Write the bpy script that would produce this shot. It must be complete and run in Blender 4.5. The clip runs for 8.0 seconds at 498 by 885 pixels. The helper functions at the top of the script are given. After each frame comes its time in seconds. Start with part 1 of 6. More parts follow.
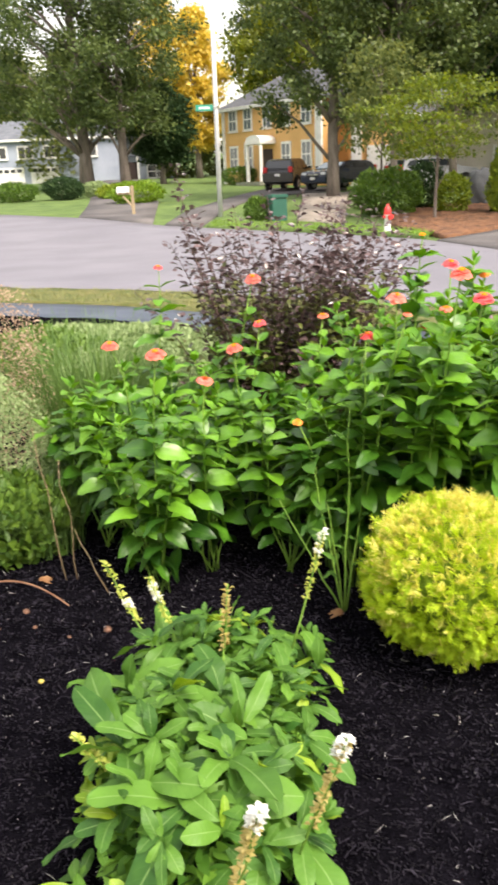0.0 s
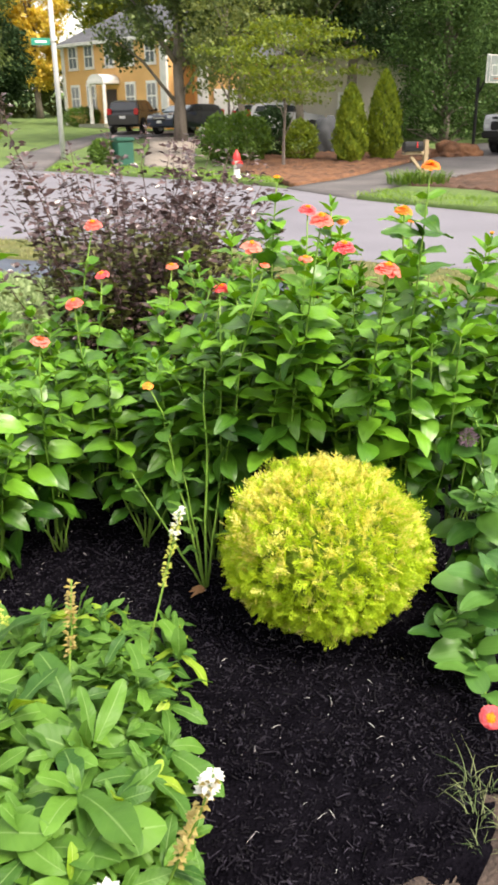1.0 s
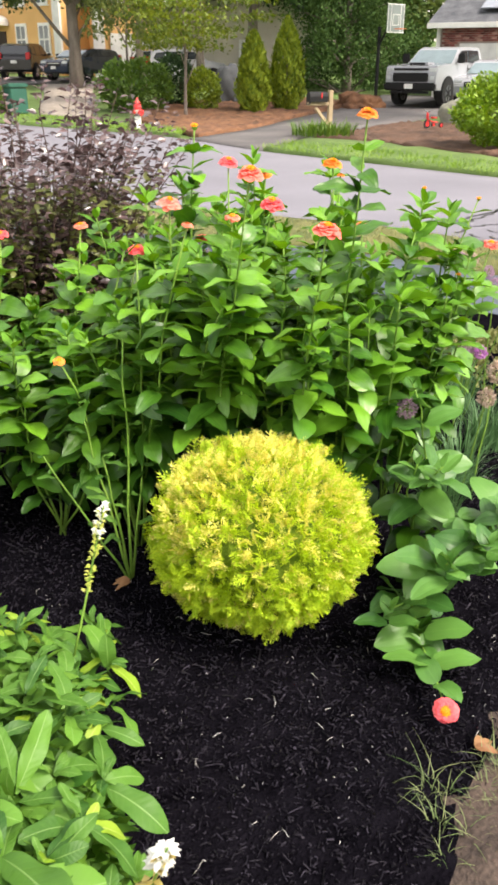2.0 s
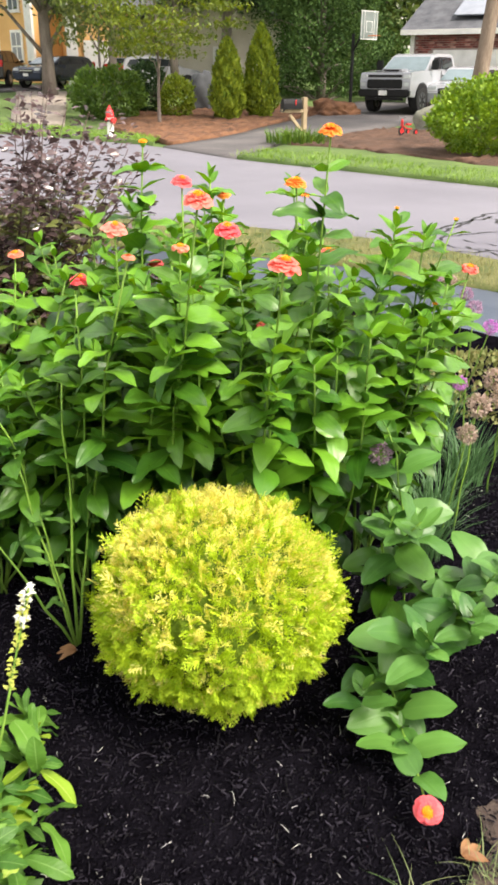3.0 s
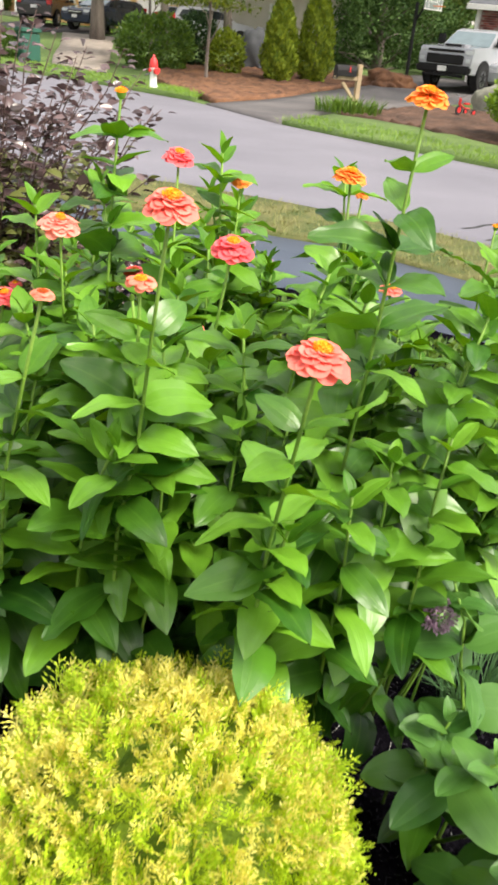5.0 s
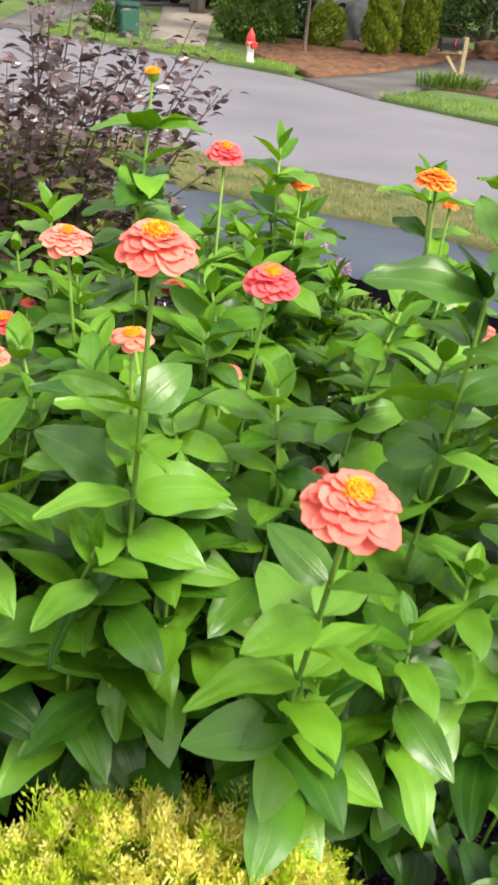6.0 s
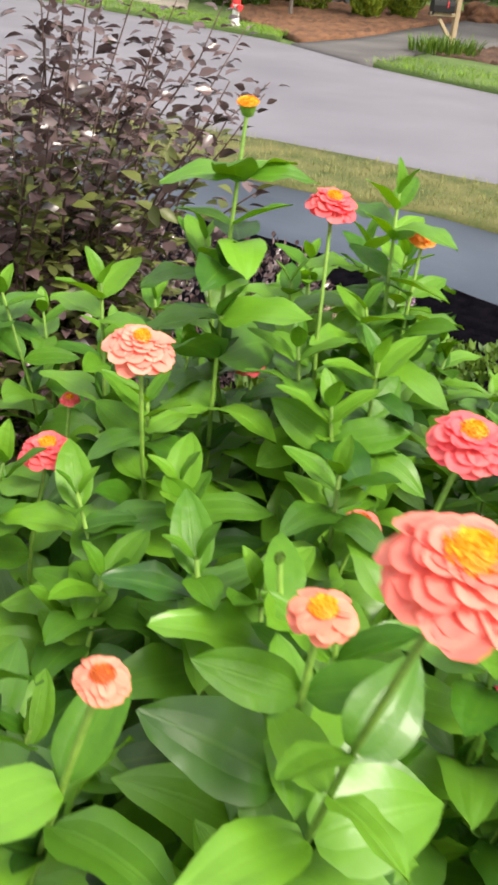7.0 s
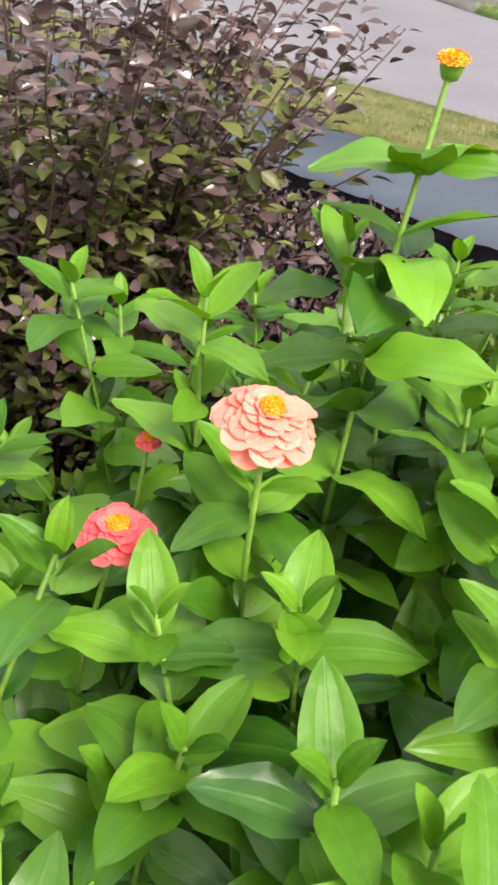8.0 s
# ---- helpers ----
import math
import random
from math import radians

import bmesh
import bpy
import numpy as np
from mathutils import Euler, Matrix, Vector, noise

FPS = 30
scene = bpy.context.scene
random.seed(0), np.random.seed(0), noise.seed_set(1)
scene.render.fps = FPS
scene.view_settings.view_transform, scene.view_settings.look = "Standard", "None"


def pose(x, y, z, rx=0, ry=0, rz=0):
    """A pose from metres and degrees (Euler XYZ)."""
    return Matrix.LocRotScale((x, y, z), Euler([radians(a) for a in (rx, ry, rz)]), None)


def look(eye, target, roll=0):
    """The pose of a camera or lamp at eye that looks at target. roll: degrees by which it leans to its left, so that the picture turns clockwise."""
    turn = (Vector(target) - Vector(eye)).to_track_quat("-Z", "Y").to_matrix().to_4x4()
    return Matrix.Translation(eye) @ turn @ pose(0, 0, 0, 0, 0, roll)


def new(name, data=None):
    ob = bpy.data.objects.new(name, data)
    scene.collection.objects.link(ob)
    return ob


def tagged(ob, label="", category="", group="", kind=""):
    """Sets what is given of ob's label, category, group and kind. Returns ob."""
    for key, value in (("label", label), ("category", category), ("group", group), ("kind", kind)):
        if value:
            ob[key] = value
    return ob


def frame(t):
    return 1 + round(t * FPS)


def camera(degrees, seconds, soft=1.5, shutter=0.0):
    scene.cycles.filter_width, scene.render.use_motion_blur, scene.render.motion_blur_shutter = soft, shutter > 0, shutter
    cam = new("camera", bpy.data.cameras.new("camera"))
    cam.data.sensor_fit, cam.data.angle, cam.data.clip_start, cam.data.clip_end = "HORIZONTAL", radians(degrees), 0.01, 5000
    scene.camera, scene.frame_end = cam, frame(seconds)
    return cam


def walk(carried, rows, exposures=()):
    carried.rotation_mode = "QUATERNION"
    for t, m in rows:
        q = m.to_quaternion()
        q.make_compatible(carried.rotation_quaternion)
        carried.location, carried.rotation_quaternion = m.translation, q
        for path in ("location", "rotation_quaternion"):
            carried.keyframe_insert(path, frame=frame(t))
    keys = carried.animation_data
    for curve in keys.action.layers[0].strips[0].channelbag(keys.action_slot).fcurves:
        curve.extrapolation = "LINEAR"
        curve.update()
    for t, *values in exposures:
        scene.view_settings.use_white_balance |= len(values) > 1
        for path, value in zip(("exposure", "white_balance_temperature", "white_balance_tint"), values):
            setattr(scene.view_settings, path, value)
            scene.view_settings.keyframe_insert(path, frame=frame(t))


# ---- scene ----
cam = camera(33.9, 8.0, 3.1, 0.25)
PATH = [
    (0, (0.083, -0.485, 1.58), (0.058, 1.418, 0.965), -2.3),
    (0.5, (0.128, -0.428, 1.559), (0.291, 1.449, 0.886), -1.5),
    (1, (0.113, -0.242, 1.545), (0.428, 1.59, 0.808), -0.7),
    (1.5, (0.093, -0.12, 1.54), (0.532, 1.662, 0.747), -0.1),
    (2, (0.108, -0.027, 1.525), (0.627, 1.714, 0.689), 0.3),
    (2.2, (0.137, 0.022, 1.533), (0.667, 1.754, 0.685), 0.1),
    (3.3, (0.25, 0.262, 1.534), (0.848, 1.988, 0.72), 1.0),
    (3.5, (0.246, 0.299, 1.542), (0.869, 2.016, 0.727), 1.7),
    (4, (0.311, 0.455, 1.52), (0.931, 2.172, 0.704), 2.7),
    (4.2, (0.339, 0.564, 1.508), (0.961, 2.276, 0.682), 3.3),
    (5.3, (0.585, 1.08, 1.473), (1.03, 2.798, 0.55), 5.8),
    (5.5, (0.623, 1.14, 1.475), (1.009, 2.864, 0.537), 5.7),
    (6, (0.641, 1.251, 1.47), (0.96, 2.977, 0.511), 4.9),
    (6.5, (0.605, 1.452, 1.476), (0.942, 3.159, 0.49), 4.2),
    (7, (0.537, 1.638, 1.495), (0.893, 3.319, 0.472), 4.9),
    (7.5, (0.495, 1.822, 1.475), (0.813, 3.461, 0.375), 6.8),
    (8, (0.502, 1.921, 1.455), (0.741, 3.546, 0.314), 8.3),
]
walk(cam, [(t, look(eye, target, roll)) for t, eye, target, roll in PATH], exposures=[(0.0, 1.06, 6700, 13), (2.2, 1.12, 6650, 12), (4.2, 1.08, 6600, 12), (5.5, 0.85, 6550, 10), (7.0, 0.78, 6550, 10), (7.5, 0.76, 6600, 11), (8.0, 0.93, 6600, 11)])

# ---- world, sun, exposure ----
world = bpy.data.worlds.new("evening_sky")
scene.world = world
world.use_nodes = True
wn = world.node_tree.nodes
sky = wn.new("ShaderNodeTexSky")
sky.sky_type = "NISHITA"
sky.sun_disc = False
sky.sun_elevation = radians(52)
sky.sun_rotation = radians(140)
sky.air_density = 1.3
sky.dust_density = 3.5
haze = wn.new("ShaderNodeMix")
haze.data_type = "RGBA"
haze.inputs["Factor"].default_value = 0.42
haze.inputs["B"].default_value = (9.0, 8.2, 7.0, 1)
world.node_tree.links.new(sky.outputs[0], haze.inputs["A"])
world.node_tree.links.new(haze.outputs["Result"], wn["Background"].inputs[0])
wn["Background"].inputs[1].default_value = 0.135
sun_data = bpy.data.lights.new("sun", "SUN")
sun_data.energy = 3.2
sun_data.angle = radians(26)
sun_data.color = (1.0, 0.93, 0.82)
sun = new("sun", sun_data)
sun.matrix_world = look((0, 0, 30), (-0.40, 0.47, 29.21))

# ---- materials ----


def mat_base(name):
    m = bpy.data.materials.new(name)
    m.use_nodes = True
    nt = m.node_tree
    return m, nt, nt.nodes, nt.links, nt.nodes["Principled BSDF"]


def surf(name, a, b, scale=4.0, fine=60.0, rough=0.75, bump=0.25, metal=0.0, rnd=0.0, spec=0.4, stretch=(1, 1, 1), depth=0.01, island=False):
    """Two-scale mottled surface between colours a and b, with relief."""
    m, nt, n, l, p = mat_base(name)
    tc, mp = n.new("ShaderNodeTexCoord"), n.new("ShaderNodeMapping")
    mp.inputs["Scale"].default_value = stretch
    l.new(tc.outputs["Object"], mp.inputs["Vector"])
    n1, n2 = n.new("ShaderNodeTexNoise"), n.new("ShaderNodeTexNoise")
    n1.inputs["Scale"].default_value, n2.inputs["Scale"].default_value = scale, fine
    n1.inputs["Detail"].default_value, n2.inputs["Detail"].default_value = 5, 4
    for k in (n1, n2):
        l.new(mp.outputs[0], k.inputs["Vector"])
    add = n.new("ShaderNodeMath")
    add.operation = "MULTIPLY_ADD"
    l.new(n2.outputs["Fac"], add.inputs[0])
    add.inputs[1].default_value = 0.6
    l.new(n1.outputs["Fac"], add.inputs[2])
    ramp = n.new("ShaderNodeValToRGB")
    ramp.color_ramp.elements[0].position, ramp.color_ramp.elements[1].position = 0.55, 1.05
    ramp.color_ramp.elements[0].color, ramp.color_ramp.elements[1].color = (*a, 1), (*b, 1)
    l.new(add.outputs[0], ramp.inputs[0])
    col = ramp.outputs[0]
    if rnd:
        hs = n.new("ShaderNodeHueSaturation")
        src = n.new("ShaderNodeNewGeometry").outputs["Random Per Island"] if island else n.new("ShaderNodeObjectInfo").outputs["Random"]
        mr = n.new("ShaderNodeMapRange")
        mr.inputs["To Min"].default_value, mr.inputs["To Max"].default_value = 1 - rnd, 1 + rnd
        l.new(src, mr.inputs["Value"])
        l.new(mr.outputs[0], hs.inputs["Value"])
        l.new(col, hs.inputs["Color"])
        col = hs.outputs[0]
    l.new(col, p.inputs["Base Color"])
    p.inputs["Roughness"].default_value, p.inputs["Metallic"].default_value = rough, metal
    p.inputs["Specular IOR Level"].default_value = spec
    if bump:
        bp = n.new("ShaderNodeBump")
        bp.inputs["Strength"].default_value, bp.inputs["Distance"].default_value = bump, depth
        l.new(add.outputs[0], bp.inputs["Height"])
        l.new(bp.outputs[0], p.inputs["Normal"])
    return m


def foliage(name, a, b, rough=0.45, trans=0.3, vein=None, island=False, spec=0.4, hue=0.02, coarse=6.0, pinnate=False):
    """Leaf tissue: colour differs from leaf to leaf, some light passes through; vein: colour of the midrib and of the side veins, which run lengthwise or, if pinnate, aslant."""
    m, nt, n, l, p = mat_base(name)
    src = n.new("ShaderNodeNewGeometry").outputs["Random Per Island"] if island else n.new("ShaderNodeObjectInfo").outputs["Random"]
    tc = n.new("ShaderNodeTexCoord")
    nz = n.new("ShaderNodeTexNoise")
    nz.inputs["Scale"].default_value, nz.inputs["Detail"].default_value = coarse, 3
    l.new(tc.outputs["Object"], nz.inputs["Vector"])
    mix = n.new("ShaderNodeMix")
    mix.data_type = "RGBA"
    av = n.new("ShaderNodeMath")
    av.operation = "MULTIPLY_ADD"
    l.new(nz.outputs["Fac"], av.inputs[0])
    av.inputs[1].default_value = 0.45
    half = n.new("ShaderNodeMath")
    half.operation = "MULTIPLY_ADD"
    l.new(src, half.inputs[0])
    half.inputs[1].default_value, half.inputs[2].default_value = 0.85, -0.15
    l.new(half.outputs[0], av.inputs[2])
    l.new(av.outputs[0], mix.inputs["Factor"])
    mix.inputs["A"].default_value, mix.inputs["B"].default_value = (*a, 1), (*b, 1)
    col = mix.outputs["Result"]
    if vein:
        rib_gain = 0.5 if pinnate else 0.16
        sx = n.new("ShaderNodeSeparateXYZ")
        l.new(tc.outputs["UV"], sx.inputs[0])
        ab = n.new("ShaderNodeMath")
        ab.operation = "ABSOLUTE"
        l.new(sx.outputs["X"], ab.inputs[0])
        rib = n.new("ShaderNodeMapRange")
        rib.inputs["From Min"].default_value, rib.inputs["From Max"].default_value = 0.015, 0.085
        rib.inputs["To Min"].default_value, rib.inputs["To Max"].default_value = rib_gain, 0.0
        l.new(ab.outputs[0], rib.inputs["Value"])
        wv = n.new("ShaderNodeMath")
        if pinnate:
            side = n.new("ShaderNodeMath")
            side.operation = "MULTIPLY_ADD"
            l.new(ab.outputs[0], side.inputs[0])
            side.inputs[1].default_value = -0.14
            l.new(sx.outputs["Y"], side.inputs[2])
            wv.operation = "PINGPONG"
            wv.inputs[1].default_value = 0.05
            l.new(side.outputs[0], wv.inputs[0])
            edge, strength, gain = 0.012, 0.03, 4.0
        else:
            off = n.new("ShaderNodeMath")
            off.operation = "SUBTRACT"
            l.new(ab.outputs[0], off.inputs[0])
            off.inputs[1].default_value = 0.46
            wv.operation = "ABSOLUTE"
            l.new(off.outputs[0], wv.inputs[0])
            edge, strength, gain = 0.05, 0.04, 1.1
        ln = n.new("ShaderNodeMapRange")
        ln.inputs["From Min"].default_value, ln.inputs["From Max"].default_value = 0.0, edge
        ln.inputs["To Min"].default_value, ln.inputs["To Max"].default_value = strength, 0.0
        l.new(wv.outputs[0], ln.inputs["Value"])
        mx = n.new("ShaderNodeMath")
        mx.operation = "MAXIMUM"
        l.new(rib.outputs[0], mx.inputs[0])
        l.new(ln.outputs[0], mx.inputs[1])
        m2 = n.new("ShaderNodeMix")
        m2.data_type = "RGBA"
        l.new(mx.outputs[0], m2.inputs["Factor"])
        l.new(col, m2.inputs["A"])
        m2.inputs["B"].default_value = (*vein, 1)
        col = m2.outputs["Result"]
        quilt = n.new("ShaderNodeMath")
        quilt.operation = "MULTIPLY_ADD"
        l.new(wv.outputs[0], quilt.inputs[0])
        quilt.inputs[1].default_value = gain
        l.new(nz.outputs["Fac"], quilt.inputs[2])
        low = n.new("ShaderNodeMath")
        low.operation = "SUBTRACT"
        l.new(quilt.outputs[0], low.inputs[0])
        l.new(mx.outputs[0], low.inputs[1])
        bp = n.new("ShaderNodeBump")
        bp.inputs["Strength"].default_value, bp.inputs["Distance"].default_value = 0.28, 0.006
        l.new(low.outputs[0], bp.inputs["Height"])
        l.new(bp.outputs[0], p.inputs["Normal"])
    l.new(col, p.inputs["Base Color"])
    p.inputs["Roughness"].default_value, p.inputs["Specular IOR Level"].default_value = rough, spec
    if trans:
        tr, ms = n.new("ShaderNodeBsdfTranslucent"), n.new("ShaderNodeMixShader")
        hs = n.new("ShaderNodeHueSaturation")
        hs.inputs["Hue"].default_value, hs.inputs["Saturation"].default_value, hs.inputs["Value"].default_value = 0.5 - hue, 1.1, 1.25
        l.new(col, hs.inputs["Color"])
        l.new(hs.outputs[0], tr.inputs["Color"])
        ms.inputs[0].default_value = trans
        l.new(p.outputs[0], ms.inputs[1])
        l.new(tr.outputs[0], ms.inputs[2])
        l.new(ms.outputs[0], n["Material Output"].inputs["Surface"])
    return m


def plain(name, c, rough=0.5, metal=0.0, spec=0.5, coat=0.0, vary=0.12):
    m = surf(name, tuple(v * (1 - vary) for v in c), tuple(min(1, v * (1 + vary)) for v in c), 3, 90, rough, 0.0, metal, spec=spec)
    m.node_tree.nodes["Principled BSDF"].inputs["Coat Weight"].default_value = coat
    return m


M_ASPHALT = surf("street_asphalt", (0.14, 0.137, 0.163), (0.19, 0.186, 0.216), 0.5, 160, 0.8, 0.35, depth=0.004)
M_DRIVE = surf("driveway_asphalt", (0.055, 0.053, 0.056), (0.15, 0.138, 0.136), 0.45, 160, 0.8, 0.35, depth=0.004)
M_WALK = surf("footpath_asphalt", (0.04, 0.053, 0.079), (0.08, 0.099, 0.135), 1.0, 190, 0.55, 0.35, depth=0.003)
M_TAR = surf("crack_sealer", (0.015, 0.015, 0.016), (0.03, 0.03, 0.032), 5, 120, 0.45, 0.2)
M_LAWN = surf("lawn_turf", (0.055, 0.10, 0.025), (0.13, 0.20, 0.05), 1.1, 90, 0.9, 0.8, depth=0.03)
M_DRYTURF = surf("dry_verge_turf", (0.045, 0.075, 0.015), (0.15, 0.14, 0.05), 3.5, 45, 0.95, 0.8, depth=0.02)
M_MULCH = surf("black_mulch", (0.0018, 0.0016, 0.0025), (0.0066, 0.0059, 0.0085), 14, 110, 0.95, 1.0, depth=0.02, spec=0.0)
M_CHIP = surf("mulch_chip", (0.0032, 0.0027, 0.004), (0.022, 0.0195, 0.028), 30, 200, 0.6, 0.5, spec=0.1, rnd=0.75, island=True, depth=0.002)
M_STRAW = surf("dry_straw", (0.6, 0.58, 0.54), (0.8, 0.78, 0.74), 30, 200, 0.8, 0.2)
M_REDMULCH = surf("brown_mulch", (0.055, 0.027, 0.017), (0.22, 0.105, 0.052), 2.2, 40, 0.95, 1.0, depth=0.03)
M_DARKMULCH = surf("dark_brown_mulch", (0.035, 0.02, 0.014), (0.13, 0.072, 0.046), 1.2, 40, 0.95, 1.0, depth=0.03)
M_SOIL = surf("bare_soil", (0.026, 0.019, 0.017), (0.095, 0.068, 0.054), 6, 90, 0.95, 0.9, depth=0.015)
M_BARK = surf("grey_bark", (0.09, 0.075, 0.065), (0.24, 0.20, 0.175), 4, 30, 0.95, 0.9, stretch=(1, 1, 0.2), depth=0.03)
M_TANBARK = surf("tan_bark", (0.16, 0.115, 0.09), (0.33, 0.255, 0.2), 4, 30, 0.95, 0.9, stretch=(1, 1, 0.2), depth=0.03)
M_STEM = surf("green_stem", (0.09, 0.19, 0.02), (0.19, 0.33, 0.045), 20, 150, 0.6, 0.15, rnd=0.2)
M_WOODY = surf("woody_stem", (0.045, 0.025, 0.022), (0.11, 0.065, 0.055), 20, 120, 0.8, 0.4)
M_ZLEAF = foliage("zinnia_leaf", (0.016, 0.085, 0.006), (0.175, 0.40, 0.024), 0.39, 0.22, vein=(0.2, 0.4, 0.06), spec=0.75, coarse=3.0)
# darker copy of the leaf green: shade inside the clump put into the colour
M_ZSHADE = foliage("zinnia_shade_leaf", (0.009, 0.046, 0.004), (0.075, 0.215, 0.014), 0.4, 0.18, vein=(0.15, 0.31, 0.04), island=True, spec=0.5, coarse=30.0)
M_PALELEAF = foliage("pale_zinnia_leaf", (0.032, 0.115, 0.018), (0.125, 0.285, 0.052), 0.40, 0.2, vein=(0.17, 0.34, 0.08), spec=0.5, coarse=3.0)
M_YLEAF = foliage("young_zinnia_leaf", (0.045, 0.155, 0.009), (0.16, 0.36, 0.022), 0.45, 0.26, vein=(0.17, 0.37, 0.035), spec=0.35)
M_SLEAF = foliage("salvia_leaf", (0.024, 0.085, 0.014), (0.125, 0.275, 0.034), 0.5, 0.24, vein=(0.25, 0.40, 0.13), spec=0.3, pinnate=True, coarse=4.0)
M_LIME = foliage("lime_leaf", (0.16, 0.3, 0.015), (0.3, 0.44, 0.04), 0.5, 0.3, vein=(0.55, 0.62, 0.2), pinnate=True)
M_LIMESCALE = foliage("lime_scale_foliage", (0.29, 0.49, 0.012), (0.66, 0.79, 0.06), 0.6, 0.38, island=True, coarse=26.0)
# gold is the tips' own colour; its extra brightness paints in sun on top
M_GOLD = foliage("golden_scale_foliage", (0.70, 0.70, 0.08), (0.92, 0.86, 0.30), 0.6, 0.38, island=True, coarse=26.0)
M_PURPLE = foliage("purple_shrub_leaf", (0.04, 0.024, 0.026), (0.22, 0.15, 0.148), 0.26, 0.15, vein=(0.16, 0.09, 0.085), spec=0.6)
M_PURPLE2 = foliage("purple_shrub_foliage", (0.03, 0.018, 0.02), (0.21, 0.14, 0.14), 0.24, 0.2, island=True, spec=1.0)
M_OLIVE = foliage("olive_shrub_foliage", (0.04, 0.05, 0.015), (0.2, 0.23, 0.06), 0.36, 0.25, island=True)
M_GRASS = foliage("grass_blade", (0.06, 0.13, 0.03), (0.17, 0.28, 0.07), 0.55, 0.25, island=True)
M_BLUEGRASS = foliage("onion_blade", (0.05, 0.13, 0.045), (0.13, 0.26, 0.1), 0.5, 0.2, island=True)
M_DRYGRASS = foliage("dry_grass_blade", (0.12, 0.17, 0.04), (0.32, 0.3, 0.12), 0.7, 0.2, island=True)
M_TAN = foliage("faded_bush_foliage", (0.36, 0.23, 0.16), (0.56, 0.42, 0.31), 0.7, 0.2, island=True)
M_GREY = foliage("grey_green_foliage", (0.2, 0.29, 0.11), (0.36, 0.45, 0.22), 0.7, 0.2, island=True)
M_TREE = foliage("tree_leaf", (0.055, 0.09, 0.024), (0.2, 0.235, 0.065), 0.55, 0.42, island=True, coarse=0.5)
M_DARKTREE = foliage("dark_tree_leaf", (0.03, 0.06, 0.018), (0.14, 0.19, 0.05), 0.55, 0.35, island=True, coarse=0.6)
M_TREELT = foliage("light_tree_leaf", (0.07, 0.11, 0.012), (0.23, 0.27, 0.03), 0.5, 0.38, island=True, coarse=0.6)
M_MAPLE = foliage("maple_leaf", (0.05, 0.095, 0.012), (0.21, 0.27, 0.03), 0.5, 0.45, island=True, coarse=0.6)
# golden light of the low sun is put into this leaf colour
M_TREEYL = foliage("sunlit_yellow_leaf", (0.6, 0.42, 0.05), (0.74, 0.6, 0.14), 0.5, 0.4, island=True, hue=-0.01, coarse=0.4)
M_CONIFER = foliage("conifer_leaf", (0.015, 0.035, 0.015), (0.055, 0.10, 0.036), 0.7, 0.2, island=True, spec=0.12, coarse=0.8)
M_PINE = foliage("pine_leaf", (0.022, 0.055, 0.016), (0.095, 0.165, 0.045), 0.7, 0.25, island=True, spec=0.12, coarse=1.0)
M_CEDAR = foliage("cedar_leaf", (0.09, 0.16, 0.012), (0.32, 0.40, 0.03), 0.6, 0.2, island=True, coarse=1.5)
M_HEDGE = foliage("shrub_leaf", (0.04, 0.10, 0.015), (0.14, 0.24, 0.03), 0.5, 0.25, island=True, coarse=1.5)
M_BRIGHTSHRUB = foliage("bright_shrub_leaf", (0.075, 0.17, 0.01), (0.27, 0.41, 0.03), 0.5, 0.25, island=True, coarse=2.0)
M_CORAL = foliage("coral_petal", (0.85, 0.17, 0.14), (0.93, 0.31, 0.24), 0.55, 0.25, spec=0.25, hue=0.0)
M_PINK = foliage("salmon_petal", (0.85, 0.235, 0.185), (0.93, 0.385, 0.30), 0.55, 0.25, spec=0.25, hue=0.0)
M_ROSE = foliage("rose_petal", (0.85, 0.10, 0.13), (0.93, 0.22, 0.22), 0.55, 0.25, spec=0.25, hue=0.0)
M_ORANGE = foliage("orange_petal", (0.93, 0.25, 0.04), (0.98, 0.42, 0.09), 0.55, 0.25, spec=0.25, hue=0.0)
M_PEACH = foliage("peach_petal", (0.84, 0.24, 0.16), (0.9, 0.37, 0.26), 0.55, 0.25, spec=0.25, hue=0.0)
M_DISC = foliage("yellow_floret", (0.9, 0.27, 0.01), (0.96, 0.5, 0.02), 0.6, 0.1, island=True, coarse=40)
M_REDDISC = foliage("red_floret", (0.35, 0.05, 0.01), (0.7, 0.2, 0.03), 0.6, 0.1, island=True, coarse=40)
M_WHITEPETAL = foliage("white_petal", (0.78, 0.78, 0.76), (0.9, 0.9, 0.88), 0.5, 0.3, island=True, hue=0.0)
M_CALYX = foliage("lime_calyx", (0.35, 0.45, 0.06), (0.62, 0.62, 0.16), 0.6, 0.2, island=True)
M_RUSTCALYX = foliage("faded_calyx", (0.30, 0.24, 0.06), (0.5, 0.42, 0.16), 0.6, 0.2, island=True)
M_ALLIUM = foliage("mauve_floret", (0.30, 0.17, 0.28), (0.52, 0.36, 0.48), 0.6, 0.2, island=True)
M_ALLIUMPINK = foliage("violet_floret", (0.42, 0.14, 0.45), (0.62, 0.28, 0.62), 0.6, 0.2, island=True)
M_ALLIUMTAN = foliage("faded_floret", (0.34, 0.24, 0.20), (0.55, 0.44, 0.36), 0.6, 0.2, island=True)

# ---- mesh helpers ----
rng = np.random.default_rng(7)


